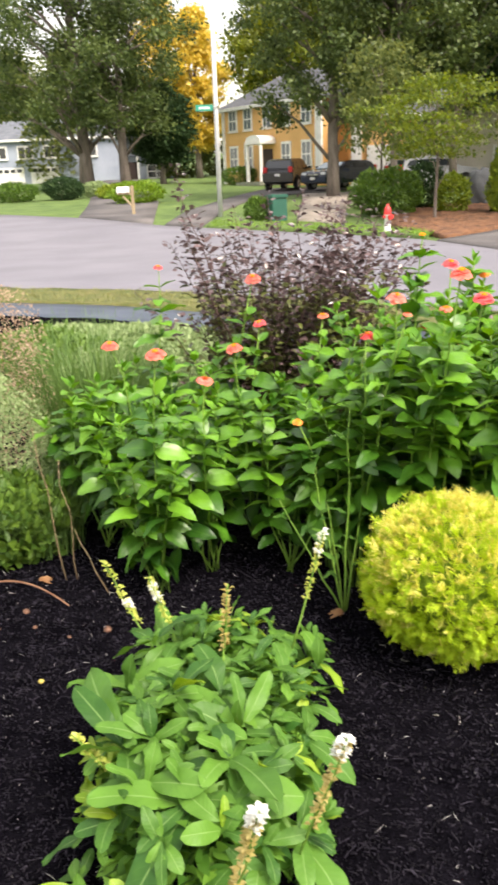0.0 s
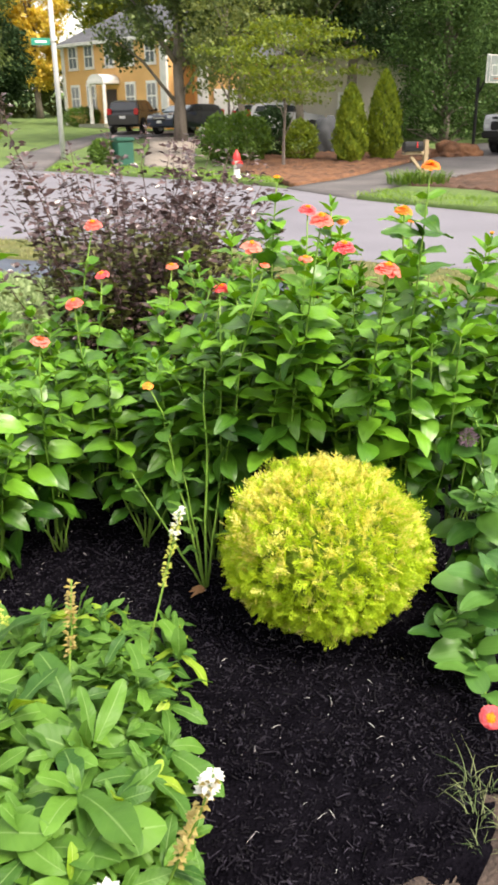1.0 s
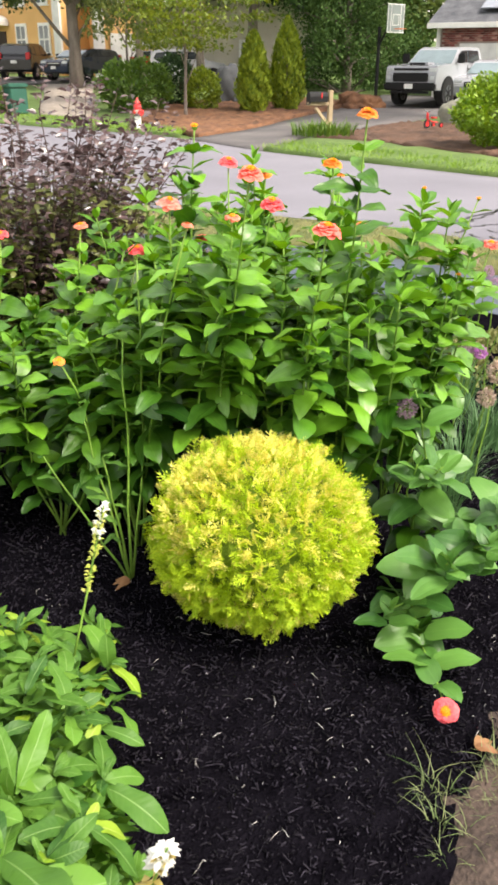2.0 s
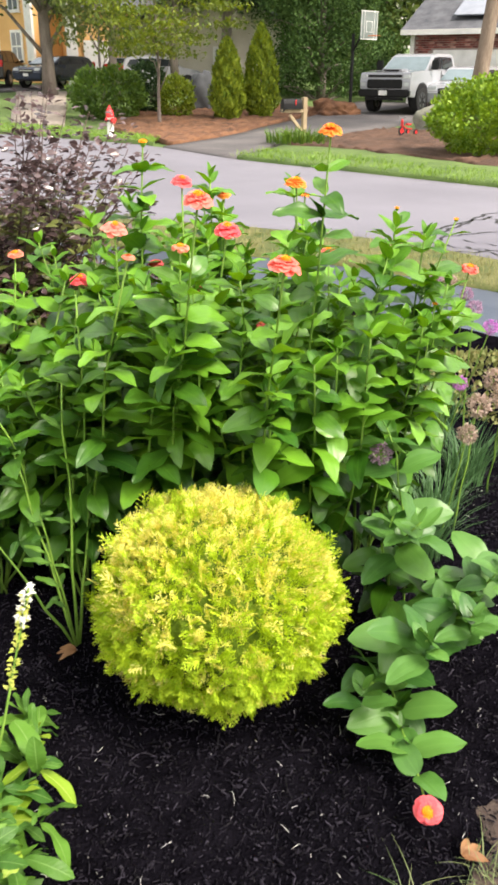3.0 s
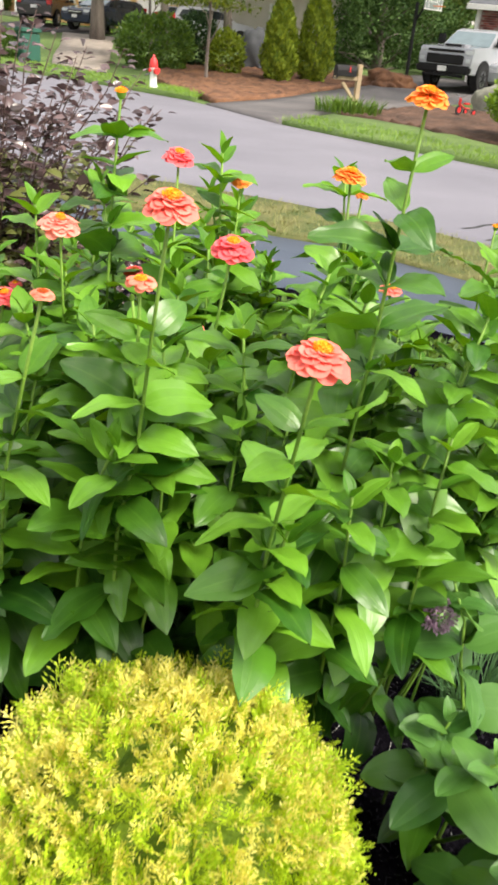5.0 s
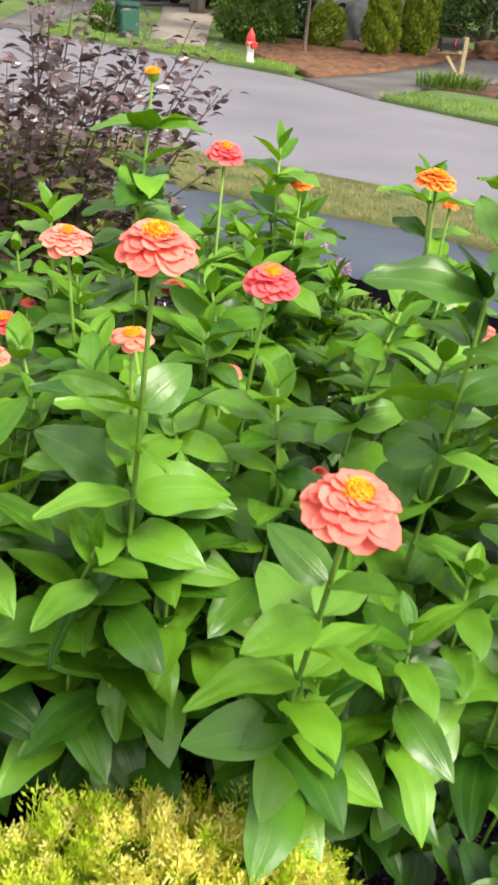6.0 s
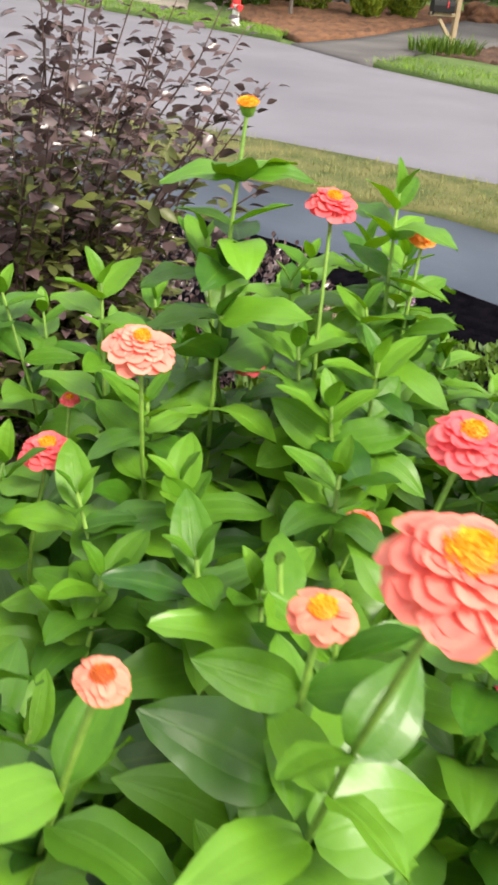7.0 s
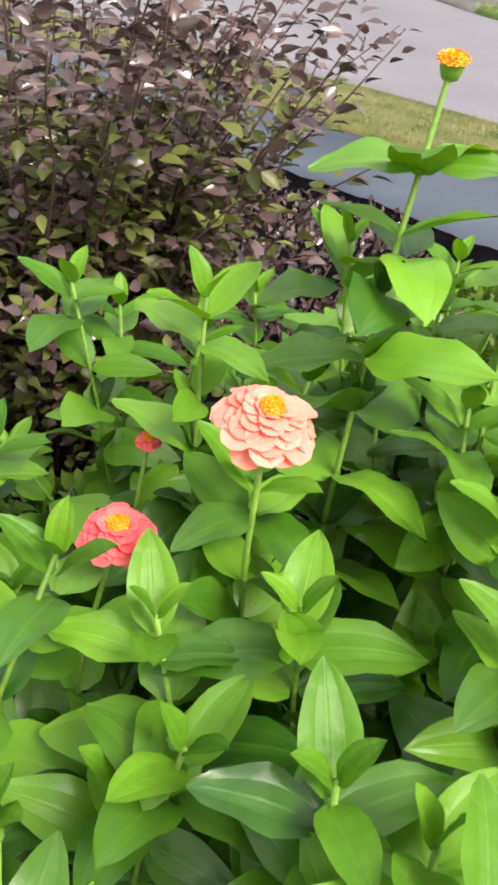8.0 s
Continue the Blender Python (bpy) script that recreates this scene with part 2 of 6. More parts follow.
def mesh(name, verts, faces, material=None, smooth=True):
    me = bpy.data.meshes.new(name)
    me.from_pydata(np.asarray(verts).tolist(), [], faces.tolist() if isinstance(faces, np.ndarray) else faces)
    me.update()
    if smooth:
        me.polygons.foreach_set("use_smooth", np.ones(len(me.polygons), dtype=bool))
    if material:
        me.materials.append(material)
    return me


def part(name, data, material=None, parent=None, label="", at=None):
    """One mesh object; data is a mesh or a bmesh."""
    if isinstance(data, bmesh.types.BMesh):
        me = bpy.data.meshes.new(name)
        data.to_mesh(me)
        data.free()
        data = me
    if material and not data.materials:
        data.materials.append(material)
    ob = new(name, data)
    if parent:
        ob.parent = parent
    if at is not None:
        ob.matrix_basis = at
    if label:
        ob["label"] = label
    return ob


def thing(name, label, category, m=None, group="", kind=""):
    ob = new(name)
    ob.empty_display_size = 0.05
    if m is not None:
        ob.matrix_basis = m
    return tagged(ob, label, category, group, kind)


def box(w, d, h, z0=0.0, bevel=0.0, at=(0, 0)):
    bm = bmesh.new()
    bmesh.ops.create_cube(bm, size=1)
    bmesh.ops.scale(bm, vec=(w, d, h), verts=bm.verts)
    bmesh.ops.translate(bm, vec=(at[0], at[1], z0 + h / 2), verts=bm.verts)
    if bevel:
        bmesh.ops.bevel(bm, geom=bm.edges[:], offset=bevel, segments=2, affect="EDGES")
    return bm


def cyl(r, h, z0=0.0, sides=16, r2=None, axis="Z", at=(0, 0, 0)):
    bm = bmesh.new()
    bmesh.ops.create_cone(bm, cap_ends=True, segments=sides, radius1=r, radius2=r if r2 is None else r2, depth=h)
    bmesh.ops.translate(bm, vec=(0, 0, z0 + h / 2), verts=bm.verts)
    if axis == "Y":
        bmesh.ops.rotate(bm, matrix=Matrix.Rotation(radians(90), 3, "X"), verts=bm.verts)
    if axis == "X":
        bmesh.ops.rotate(bm, matrix=Matrix.Rotation(radians(90), 3, "Y"), verts=bm.verts)
    bmesh.ops.translate(bm, vec=at, verts=bm.verts)
    return bm


def tube(points, radii, sides=6):
    """Vertices and faces of a tapered tube along points."""
    P = np.asarray(points, float)
    n = len(P)
    T = np.gradient(P, axis=0)
    T /= np.linalg.norm(T, axis=1)[:, None] + 1e-9
    ref = np.array([0.31, 0.95, 0.05]) if abs(T[0][2]) > 0.7 else np.array([0.0, 0.0, 1.0])
    V = []
    for i in range(n):
        u = np.cross(T[i], ref)
        u /= np.linalg.norm(u) + 1e-9
        v = np.cross(T[i], u)
        for k in range(sides):
            a = 2 * math.pi * k / sides
            V.append(P[i] + radii[i] * (math.cos(a) * u + math.sin(a) * v))
    F = [(i * sides + k, i * sides + (k + 1) % sides, (i + 1) * sides + (k + 1) % sides, (i + 1) * sides + k) for i in range(n - 1) for k in range(sides)]
    F += [tuple(range(sides))[::-1], tuple((n - 1) * sides + k for k in range(sides))]
    return np.array(V), F


def join(chunks):
    V, F, o = [], [], 0
    for v, f in chunks:
        V.append(np.asarray(v))
        F += [tuple(i + o for i in q) for q in f]
        o += len(v)
    return np.concatenate(V), F


def bend(a, b, n=6, sag=0.0, wob=0.0, side=None):
    a, b = np.asarray(a, float), np.asarray(b, float)
    s = np.linspace(0, 1, n)[:, None]
    p = a + (b - a) * s
    p[:, 2] -= (sag * 4 * s * (1 - s))[:, 0]
    if side is not None:
        p += np.asarray(side) * (4 * s * (1 - s))
    if wob:
        p[1:-1] += rng.normal(0, wob, (n - 2, 3))
    return p


def leaf_form(width=0.24, fold=0.4, curl=0.3, rise=0.16, base=0.5, point=0.85, wave=0.0, nl=8, twist=0.0):
    """Vertices, faces and blade coordinates of a leaf of length 1 along y: base and point shape its outline, fold its channel, curl its droop."""
    peak = base / (base + point)
    top = peak ** base * (1 - peak) ** point
    V, F, U = [], [], []
    for i in range(nl + 1):
        s = i / nl
        q = min(0.995, max(0.012, s))
        w = width * q ** base * (1 - q) ** point / top
        for c in (-1, -0.52, 0, 0.52, 1):
            x = w * c
            z = fold * w * (1.3 * abs(c) - 0.8 * c * c) + wave * 0.03 * math.sin(s * 12 + (2 if c > 0 else 0)) * c * c - curl * s * s + rise * s
            V.append((x, s, z + twist * x * s))
            U.append((c, s))
    for i in range(nl):
        for j in range(4):
            a = i * 5 + j
            F.append((a, a + 1, a + 6, a + 5))
    return np.array(V), np.array(F), np.array(U)


def blade_coords(me, U):
    k = np.empty(len(me.loops), dtype=np.int32)
    me.loops.foreach_get("vertex_index", k)
    me.uv_layers.new(name="blade").data.foreach_set("uv", np.asarray(U, dtype=np.float32)[k].ravel())
    return me


def leaf_data(name, material, **form):
    V, F, U = leaf_form(**form)
    return blade_coords(mesh(name, V, F, material), U)


def leaf_mass(name, forms, laid, material):
    """Many leaves as one mesh; laid: pairs of a form's number and a matrix."""
    V, F, U, o = [], [], [], 0
    for k, m in laid:
        v, f, u = forms[k]
        a = np.array(m)
        V.append(v @ a[:3, :3].T + a[:3, 3])
        F.append(f + o)
        U.append(u)
        o += len(v)
    return blade_coords(mesh(name, np.concatenate(V), np.concatenate(F), material), np.concatenate(U))


def orient(at, direction, up, size, width=1.0):
    """Matrix that lays a unit leaf from at, along direction, its face towards up."""
    y = Vector(direction).normalized()
    x = y.cross(Vector(up))
    x = x.normalized() if x.length > 1e-4 else Vector((1, 0, 0))
    z = x.cross(y)
    m = Matrix((x, y, z)).transposed().to_4x4() @ Matrix.Diagonal((size * width, size, size, 1))
    m.translation = at
    return m


def cards(P, D, N, L, W, fold=0.35):
    """Many small folded leaves as one mesh: places, directions, face normals, lengths, widths."""
    P, D, N = (np.asarray(q, float) for q in (P, D, N))
    D = D / (np.linalg.norm(D, axis=1)[:, None] + 1e-9)
    S = np.cross(D, N)
    S /= np.linalg.norm(S, axis=1)[:, None] + 1e-9
    U = np.cross(S, D)
    L, W = np.asarray(L)[:, None], np.asarray(W)[:, None]
    mid = P + D * L * 0.5
    lift = U * W * fold
    V = np.stack([P, mid - S * W + lift, mid, mid + S * W + lift, P + D * L - U * L * 0.12], axis=1).reshape(-1, 3)
    o = (np.arange(len(P)) * 5)[:, None]
    F = np.concatenate([o + np.array([[0, 2, 1]]), o + np.array([[0, 3, 2]]), o + np.array([[1, 2, 4]]), o + np.array([[2, 3, 4]])])
    return V, F


def scales(P, D, N, L, W, fold=0.35):
    """As cards, but one plain lozenge a leaf, for fine needles and far crowns."""
    P, D, N = (np.asarray(q, float) for q in (P, D, N))
    D = D / (np.linalg.norm(D, axis=1)[:, None] + 1e-9)
    S = np.cross(D, N)
    S /= np.linalg.norm(S, axis=1)[:, None] + 1e-9
    U = np.cross(S, D)
    L, W = np.asarray(L)[:, None], np.asarray(W)[:, None]
    mid = P + D * L * 0.45
    V = np.stack([P, mid - S * W + U * W * fold, P + D * L - U * L * 0.12, mid + S * W + U * W * fold], axis=1).reshape(-1, 3)
    o = (np.arange(len(P)) * 4)[:, None]
    return V, o + np.array([[0, 3, 2, 1]])


def leaflets(P, D, N, L, W, fold=0.35):
    """As cards, but with a rounded outline, for leaves that are seen near."""
    P, D, N = (np.asarray(q, float) for q in (P, D, N))
    D = D / (np.linalg.norm(D, axis=1)[:, None] + 1e-9)
    S = np.cross(D, N)
    S /= np.linalg.norm(S, axis=1)[:, None] + 1e-9
    U = np.cross(S, D)
    L, W = np.asarray(L)[:, None], np.asarray(W)[:, None]
    rows = [P]
    for s, k in ((0.28, 0.92), (0.54, 0.95), (0.8, 0.46)):
        m = P + D * L * s - U * L * 0.16 * s * s
        rows += [m - S * W * k + U * W * fold * k, m, m + S * W * k + U * W * fold * k]
    rows.append(P + D * L - U * L * 0.18)
    V = np.stack(rows, axis=1).reshape(-1, 3)
    o = np.arange(len(P)) * 11
    F = []
    for q in o.tolist():
        F += [(q, q + 2, q + 1), (q, q + 3, q + 2), (q + 1, q + 2, q + 5, q + 4), (q + 2, q + 3, q + 6, q + 5), (q + 4, q + 5, q + 8, q + 7), (q + 5, q + 6, q + 9, q + 8), (q + 7, q + 8, q + 10), (q + 8, q + 9, q + 10)]
    return V, F


def unit(n, up=0.0):
    v = rng.normal(0, 1, (n, 3))
    v /= np.linalg.norm(v, axis=1)[:, None]
    v[:, 2] += up
    return v


def blades(n, spread, h, lean, w, base=(0, 0, 0), seg=4):
    """A tuft of arching grass blades."""
    V, F = [], []
    for i in range(n):
        a, r = rng.uniform(0, 2 * math.pi), spread * math.sqrt(rng.uniform())
        p = np.array([base[0] + r * math.cos(a), base[1] + r * math.sin(a), base[2]])
        a2 = a + rng.normal(0, 0.7)
        out = np.array([math.cos(a2), math.sin(a2), 0])
        hh, ll = h * rng.uniform(0.55, 1.1), lean * rng.uniform(0.2, 1.1)
        side = np.array([-out[1], out[0], 0]) * w
        o = len(V)
        for k in range(seg + 1):
            s = k / seg
            c = p + out * ll * s ** 2 * hh + np.array([0, 0, hh * (s - 0.35 * ll * s ** 2.5)])
            ww = side * (1 - s) ** 0.6 * (1 if k else 0.6)
            V += [c - ww, c + ww]
        F += [(o + 2 * k, o + 2 * k + 1, o + 2 * k + 3, o + 2 * k + 2) for k in range(seg)]
    return np.array(V), F


# ---- ground ----


def ground_z(y):
    return 0.035 * max(0.0, y - 24.0)


def along(line, n):
    """n points at even steps along a polyline."""
    P = np.asarray(line, float)
    d = np.concatenate([[0], np.cumsum(np.linalg.norm(np.diff(P, axis=0), axis=1))])
    t = np.linspace(0, d[-1], n)
    return np.stack([np.interp(t, d, P[:, k]) for k in range(2)], axis=1)


def sheet(a, b, n, m, z, thick=0.12, rough=0.0):
    """A slab between two border lines, following the ground, with skirts at its borders. z: height above the ground, or a function of place."""
    A, B = along(a, n), along(b, n)
    V = []
    for i in range(n):
        for j in range(m):
            p = A[i] + (B[i] - A[i]) * j / (m - 1)
            h = z(p[0], p[1]) if callable(z) else z
            V.append((p[0], p[1], ground_z(p[1]) + h + (rng.normal(0, rough) if rough else 0)))
    F = [(i * m + j, (i + 1) * m + j, (i + 1) * m + j + 1, i * m + j + 1) for i in range(n - 1) for j in range(m - 1)]
    ring = [i * m for i in range(n)] + [(n - 1) * m + j for j in range(1, m)] + [i * m + m - 1 for i in range(n - 2, -1, -1)] + [j for j in range(m - 2, 0, -1)]
    o = len(V)
    V += [(V[k][0], V[k][1], V[k][2] - thick) for k in ring]
    F += [(ring[k], o + k, o + (k + 1) % len(ring), ring[(k + 1) % len(ring)]) for k in range(len(ring))]
    me = mesh("sheet", V, F)
    bm = bmesh.new()
    bm.from_mesh(me)
    bmesh.ops.recalc_face_normals(bm, faces=bm.faces)
    if sum(f.normal.z for f in bm.faces) < 0:
        bmesh.ops.reverse_faces(bm, faces=bm.faces)
    bm.to_mesh(me)
    bm.free()
    return me


gx, gy = np.linspace(-240, 240, 60), np.concatenate([np.linspace(-60, 20, 20), np.linspace(24, 400, 80)])
GV = [(x, y, ground_z(y) - 0.06) for y in gy for x in gx]
GF = [(j * 60 + i, j * 60 + i + 1, (j + 1) * 60 + i + 1, (j + 1) * 60 + i) for j in range(len(gy) - 1) for i in range(59)]
tagged(part("ground", mesh("ground", GV, GF, M_LAWN)), "green turf ground rising gently towards the houses", "ground", kind="structure")

NEAR = [(9.0, -6.0), (6.4, 2.0), (4.7, 6.2), (3.9, 7.9), (2.8, 8.8), (1.44, 10.0), (-1.6, 12.0), (-3.5, 12.8), (-12, 16.0), (-40, 23.0)]
FAR = [(14.0, -4.0), (10.2, 5.5), (7.8, 10.7), (6.5, 13.5), (5.2, 16.3), (4.3, 20.0), (2.4, 23.3), (1.0, 24.8), (-2.7, 28.1), (-6.5, 33.2), (-11, 37.2), (-45, 52)]
WALK_FAR = [(8.0, -6.0), (5.4, 1.8), (3.9, 5.6), (3.0, 6.95), (2.1, 7.6), (1.3, 8.25), (-1.67, 10.5), (-2.83, 11.0), (-11, 14.2), (-40, 21.0)]
WALK_NEAR = [(6.7, -6.0), (4.2, 1.2), (3.1, 4.3), (2.4, 5.55), (1.8, 6.15), (1.25, 6.7), (-1.64, 9.3), (-2.62, 9.7), (-10.5, 12.9), (-40, 19.5)]
tagged(part("road", sheet(NEAR, FAR, 90, 12, 0.0), M_ASPHALT), "worn grey asphalt street opening into a junction", "road", kind="structure")
tagged(part("verge_near", sheet(WALK_FAR, NEAR, 120, 6, 0.035, rough=0.012), M_DRYTURF), "narrow dry grass verge between footpath and street", "verge", kind="structure")
tagged(part("pavement", sheet(WALK_NEAR, WALK_FAR, 90, 4, 0.02), M_WALK), "dark blue-grey asphalt footpath", "footpath", kind="structure")

DRIVE_A = [(4.5, 19.6), (6.4, 21.8), (8.6, 25.0), (12.2, 29.2), (17.0, 36.0)]
DRIVE_B = [(5.25, 16.5), (7.6, 20.2), (10.6, 22.8), (13.6, 25.6), (22.0, 33.0)]
tagged(part("driveway_brick_house", sheet(DRIVE_A, DRIVE_B, 24, 6, 0.012), M_DRIVE), "dark asphalt driveway in front of the brick garage", "driveway", kind="structure")
tagged(part("driveway_yellow_house", sheet([(-2.9, 28.6), (-2.6, 35), (-0.8, 44), (0.5, 49), (1.2, 51.5)], [(-1.6, 27.4), (-1.0, 35), (0.4, 43), (3.0, 45), (7.5, 49)], 24, 5, 0.015), M_DRIVE), "grey asphalt driveway with parked cars", "driveway", kind="structure")
tagged(part("driveway_white_house", sheet([(-6.9, 33.9), (-8.0, 42), (-11, 60), (-16, 78)], [(-3.4, 29.3), (-4.5, 42), (-7, 60), (-10, 78)], 16, 4, 0.014), M_DRIVE), "grey asphalt driveway of the white house", "driveway", kind="structure")
tagged(part("mulch_island", sheet([(4.9, 20.4), (6.4, 22.0), (8.6, 25.2), (12.0, 29.4), (13.5, 31.5)], [(4.3, 25.5), (4.6, 28), (6.0, 32), (9.0, 34), (13.0, 33.5)], 70, 30, 0.05, rough=0.025), M_REDMULCH), "brown bark mulch bed under young trees", "mulch bed", kind="structure")
tagged(part("mulch_bed_opposite", sheet([(7.3, 19.0), (8.4, 17.2), (9.0, 14.8), (9.2, 12.5), (10.0, 9.5)], [(10.9, 22.6), (12.6, 24.0), (14.0, 22.5), (14.5, 18.0), (15.0, 12.0)], 70, 30, 0.05, rough=0.03), M_DARKMULCH), "dark brown mulch bed round the large shrub", "mulch bed", kind="structure")
VERGE_A = [(5.3, 16.5), (6.55, 13.6), (7.85, 10.8), (10.25, 5.6)]
VERGE_B = [(7.2, 18.9), (8.3, 17.0), (8.95, 13.8), (11.2, 7.0)]
tagged(part("verge_opposite", sheet(VERGE_A, VERGE_B, 24, 6, 0.045, rough=0.01), M_LAWN), "bright green grass verge along the street", "verge", kind="structure")


def bed_line(x):
    """How far the mulch reaches towards the lawn."""
    return float(np.interp(x, [-1.6, -0.5, 0.3, 0.75, 1.0, 1.5, 2.6], [0.5, 0.45, 0.6, 0.95, 1.16, 1.32, 1.34]))


def soil_z(x, y):
    out = bed_line(x) - y
    return 0.148 + max(-0.04, min(0.03, 0.16 * out)) + 0.02 * noise.noise((x * 6, y * 6, 7)) + 0.006 * noise.noise((x * 24, y * 24, 9))


def bed_z(x, y):
    far = min(1.0, max(0.0, (y - 3.4) / 2.6))
    return 0.15 - 0.11 * far + 0.025 * noise.noise((x * 2.2, y * 2.2, 0)) + 0.012 * noise.noise((x * 9, y * 9, 3)) + 0.008 * noise.noise((x * 28, y * 28, 5))


BED_FRONT = [(3.9, 0.9), (2.6, 1.2), (1.5, 1.14), (1.05, 0.95), (0.8, 0.74), (0.3, 0.45), (-0.5, 0.33), (-1.6, 0.4), (-4, 1.2), (-7, 3.0)]
BED_BACK = [(4.15, 1.2), (3.06, 4.3), (2.36, 5.55), (1.76, 6.15), (1.21, 6.7), (-0.2, 8.0), (-1.7, 9.3), (-2.7, 9.68), (-4, 10.2), (-8, 11.9)]
tagged(part("mulch_bed", sheet(BED_FRONT, BED_BACK, 170, 170, bed_z), M_MULCH), "flower bed of fresh black shredded mulch", "mulch bed", kind="structure")
tagged(part("lawn_near", sheet([(7, -8), (4.2, 0.6), (2.6, 1.2), (1.5, 0.8), (0.97, 0.65), (0.7, 0.5), (0.3, 0.3), (-0.5, 0.25), (-1.6, 0.38), (-4, 1.18), (-7, 2.98), (-9, 3.4)],
                               [(7, -9), (4, -9), (2, -9), (1.5, -9), (0.9, -9), (0.6, -9), (0.3, -9), (-0.5, -9), (-1.6, -9), (-4, -9), (-7, -9), (-12, -9)], 60, 30, 0.13, rough=0.006), M_LAWN), "green lawn beside the flower bed", "lawn", kind="structure")
tagged(part("soil_edge", sheet([(2.6, 1.46), (1.5, 1.44), (0.95, 1.24), (0.68, 1.02), (0.3, 0.76), (-0.5, 0.6), (-1.6, 0.62)], [(2.6, 1.1), (1.5, 0.7), (0.95, 0.55), (0.66, 0.4), (0.3, 0.2), (-0.5, 0.15), (-1.6, 0.3)], 170, 70, soil_z), M_SOIL), "bare brown soil edge with sparse grass", "soil", kind="structure")

# ---- garden plants ----
ZFORMS = [leaf_form(0.285, 0.35, 0.36, 0.14, 0.42, 0.78, 0.9), leaf_form(0.25, 0.55, 0.26, 0.12, 0.45, 0.74, 1.3, twist=0.3), leaf_form(0.31, 0.25, 0.58, 0.2, 0.4, 0.8, 1.0, twist=-0.25), leaf_form(0.25, 0.6, 0.14, 0.08, 0.5, 0.75, 0.5)]
ZL = [blade_coords(mesh("zinnia_leaf", f[0], f[1], M_YLEAF if i == 3 else M_ZLEAF), f[2]) for i, f in enumerate(ZFORMS)]
PL = [blade_coords(mesh("pale_zinnia_leaf", f[0], f[1], M_PALELEAF), f[2]) for f in (leaf_form(0.31, 0.3, 0.3, 0.12, 0.42, 0.62, 0.8), leaf_form(0.29, 0.4, 0.42, 0.16, 0.45, 0.64, 1.0, twist=0.25), leaf_form(0.33, 0.25, 0.2, 0.1, 0.42, 0.6, 0.7, twist=-0.2), leaf_form(0.28, 0.55, 0.12, 0.08, 0.5, 0.7, 0.4))]


def petal_data(name, material):
    """A strap petal of length 1 along y, cupped, with a blunt notched tip."""
    V, F = [], []
    for i in range(6):
        s = i / 5
        w = 0.10 + 0.23 * math.sin(min(1, s * 1.12) * math.pi * 0.66)
        for c in (-1, -0.5, 0, 0.5, 1):
            y = s if i < 5 else 1.0 - 0.10 * c * c + (0.03 if abs(c) == 0.5 else 0)
            V.append((w * c * (0.86 if i == 5 else 1), y, 0.09 * c * c * (1 - 0.4 * s) + 0.16 * s - 0.27 * s * s))
    for i in range(5):
        for j in range(4):
            a = i * 5 + j
            F.append((a, a + 1, a + 6, a + 5))
    return mesh(name, V, F, material)


PETALS = {k: petal_data("petal_" + k, m) for k, m in (("coral", M_CORAL), ("pink", M_PINK), ("rose", M_ROSE), ("orange", M_ORANGE), ("peach", M_PEACH))}


def disc_mesh(r, material, name="disc"):
    """A dome of upright florets on a green cup."""
    n = 60
    k = np.arange(n)
    a, q = k * 2.39996, np.sqrt((k + 0.5) / n)
    P = np.stack([r * q * np.cos(a), r * q * np.sin(a), r * 0.75 * (1 - q ** 2) + r * 0.1], axis=1)
    D = np.stack([np.cos(a) * q * 0.9, np.sin(a) * q * 0.9, np.ones(n)], axis=1)
    N = np.stack([np.cos(a), np.sin(a), np.zeros(n)], axis=1)
    D += rng.normal(0, 0.3, (n, 3))
    dome = [(0, 0, r * 0.72)] + [(r * 0.95 * q2 * math.cos(w), r * 0.95 * q2 * math.sin(w), r * 0.72 * (1 - q2 ** 2)) for q2 in (0.4, 0.75, 1.0) for w in np.arange(12) * math.pi / 6]
    caps = [(0, 1 + k, 1 + (k + 1) % 12) for k in range(12)] + [(1 + 12 * i + k, 13 + 12 * i + k, 13 + 12 * i + (k + 1) % 12, 1 + 12 * i + (k + 1) % 12) for i in range(2) for k in range(12)]
    fl, ff = cards(P - D * r * 0.15, D, N, np.full(n, r * 0.36), np.full(n, r * 0.2), 0.6)
    V, F = join([(fl, ff.tolist()), (np.array(dome), caps)])
    return mesh(name, V, F, material)


DISC = disc_mesh(1.0, M_DISC)
BUDTIP = disc_mesh(1.0, M_STEM, "bud_tip")
RDISC = disc_mesh(1.0, M_REDDISC, "red_disc")


def cup_mesh():
    V, F = [], []
    prof = [(0.02, -0.55), (0.32, -0.45), (0.46, -0.2), (0.48, 0.05)]
    for r, z in prof:
        for k in range(10):
            a = k * math.pi / 5
            V.append((r * math.cos(a), r * math.sin(a), z))
    F = [(i * 10 + k, i * 10 + (k + 1) % 10, (i + 1) * 10 + (k + 1) % 10, (i + 1) * 10 + k) for i in range(3) for k in range(10)]
    return mesh("flower_cup", V, F, M_STEM)


CUP = cup_mesh()


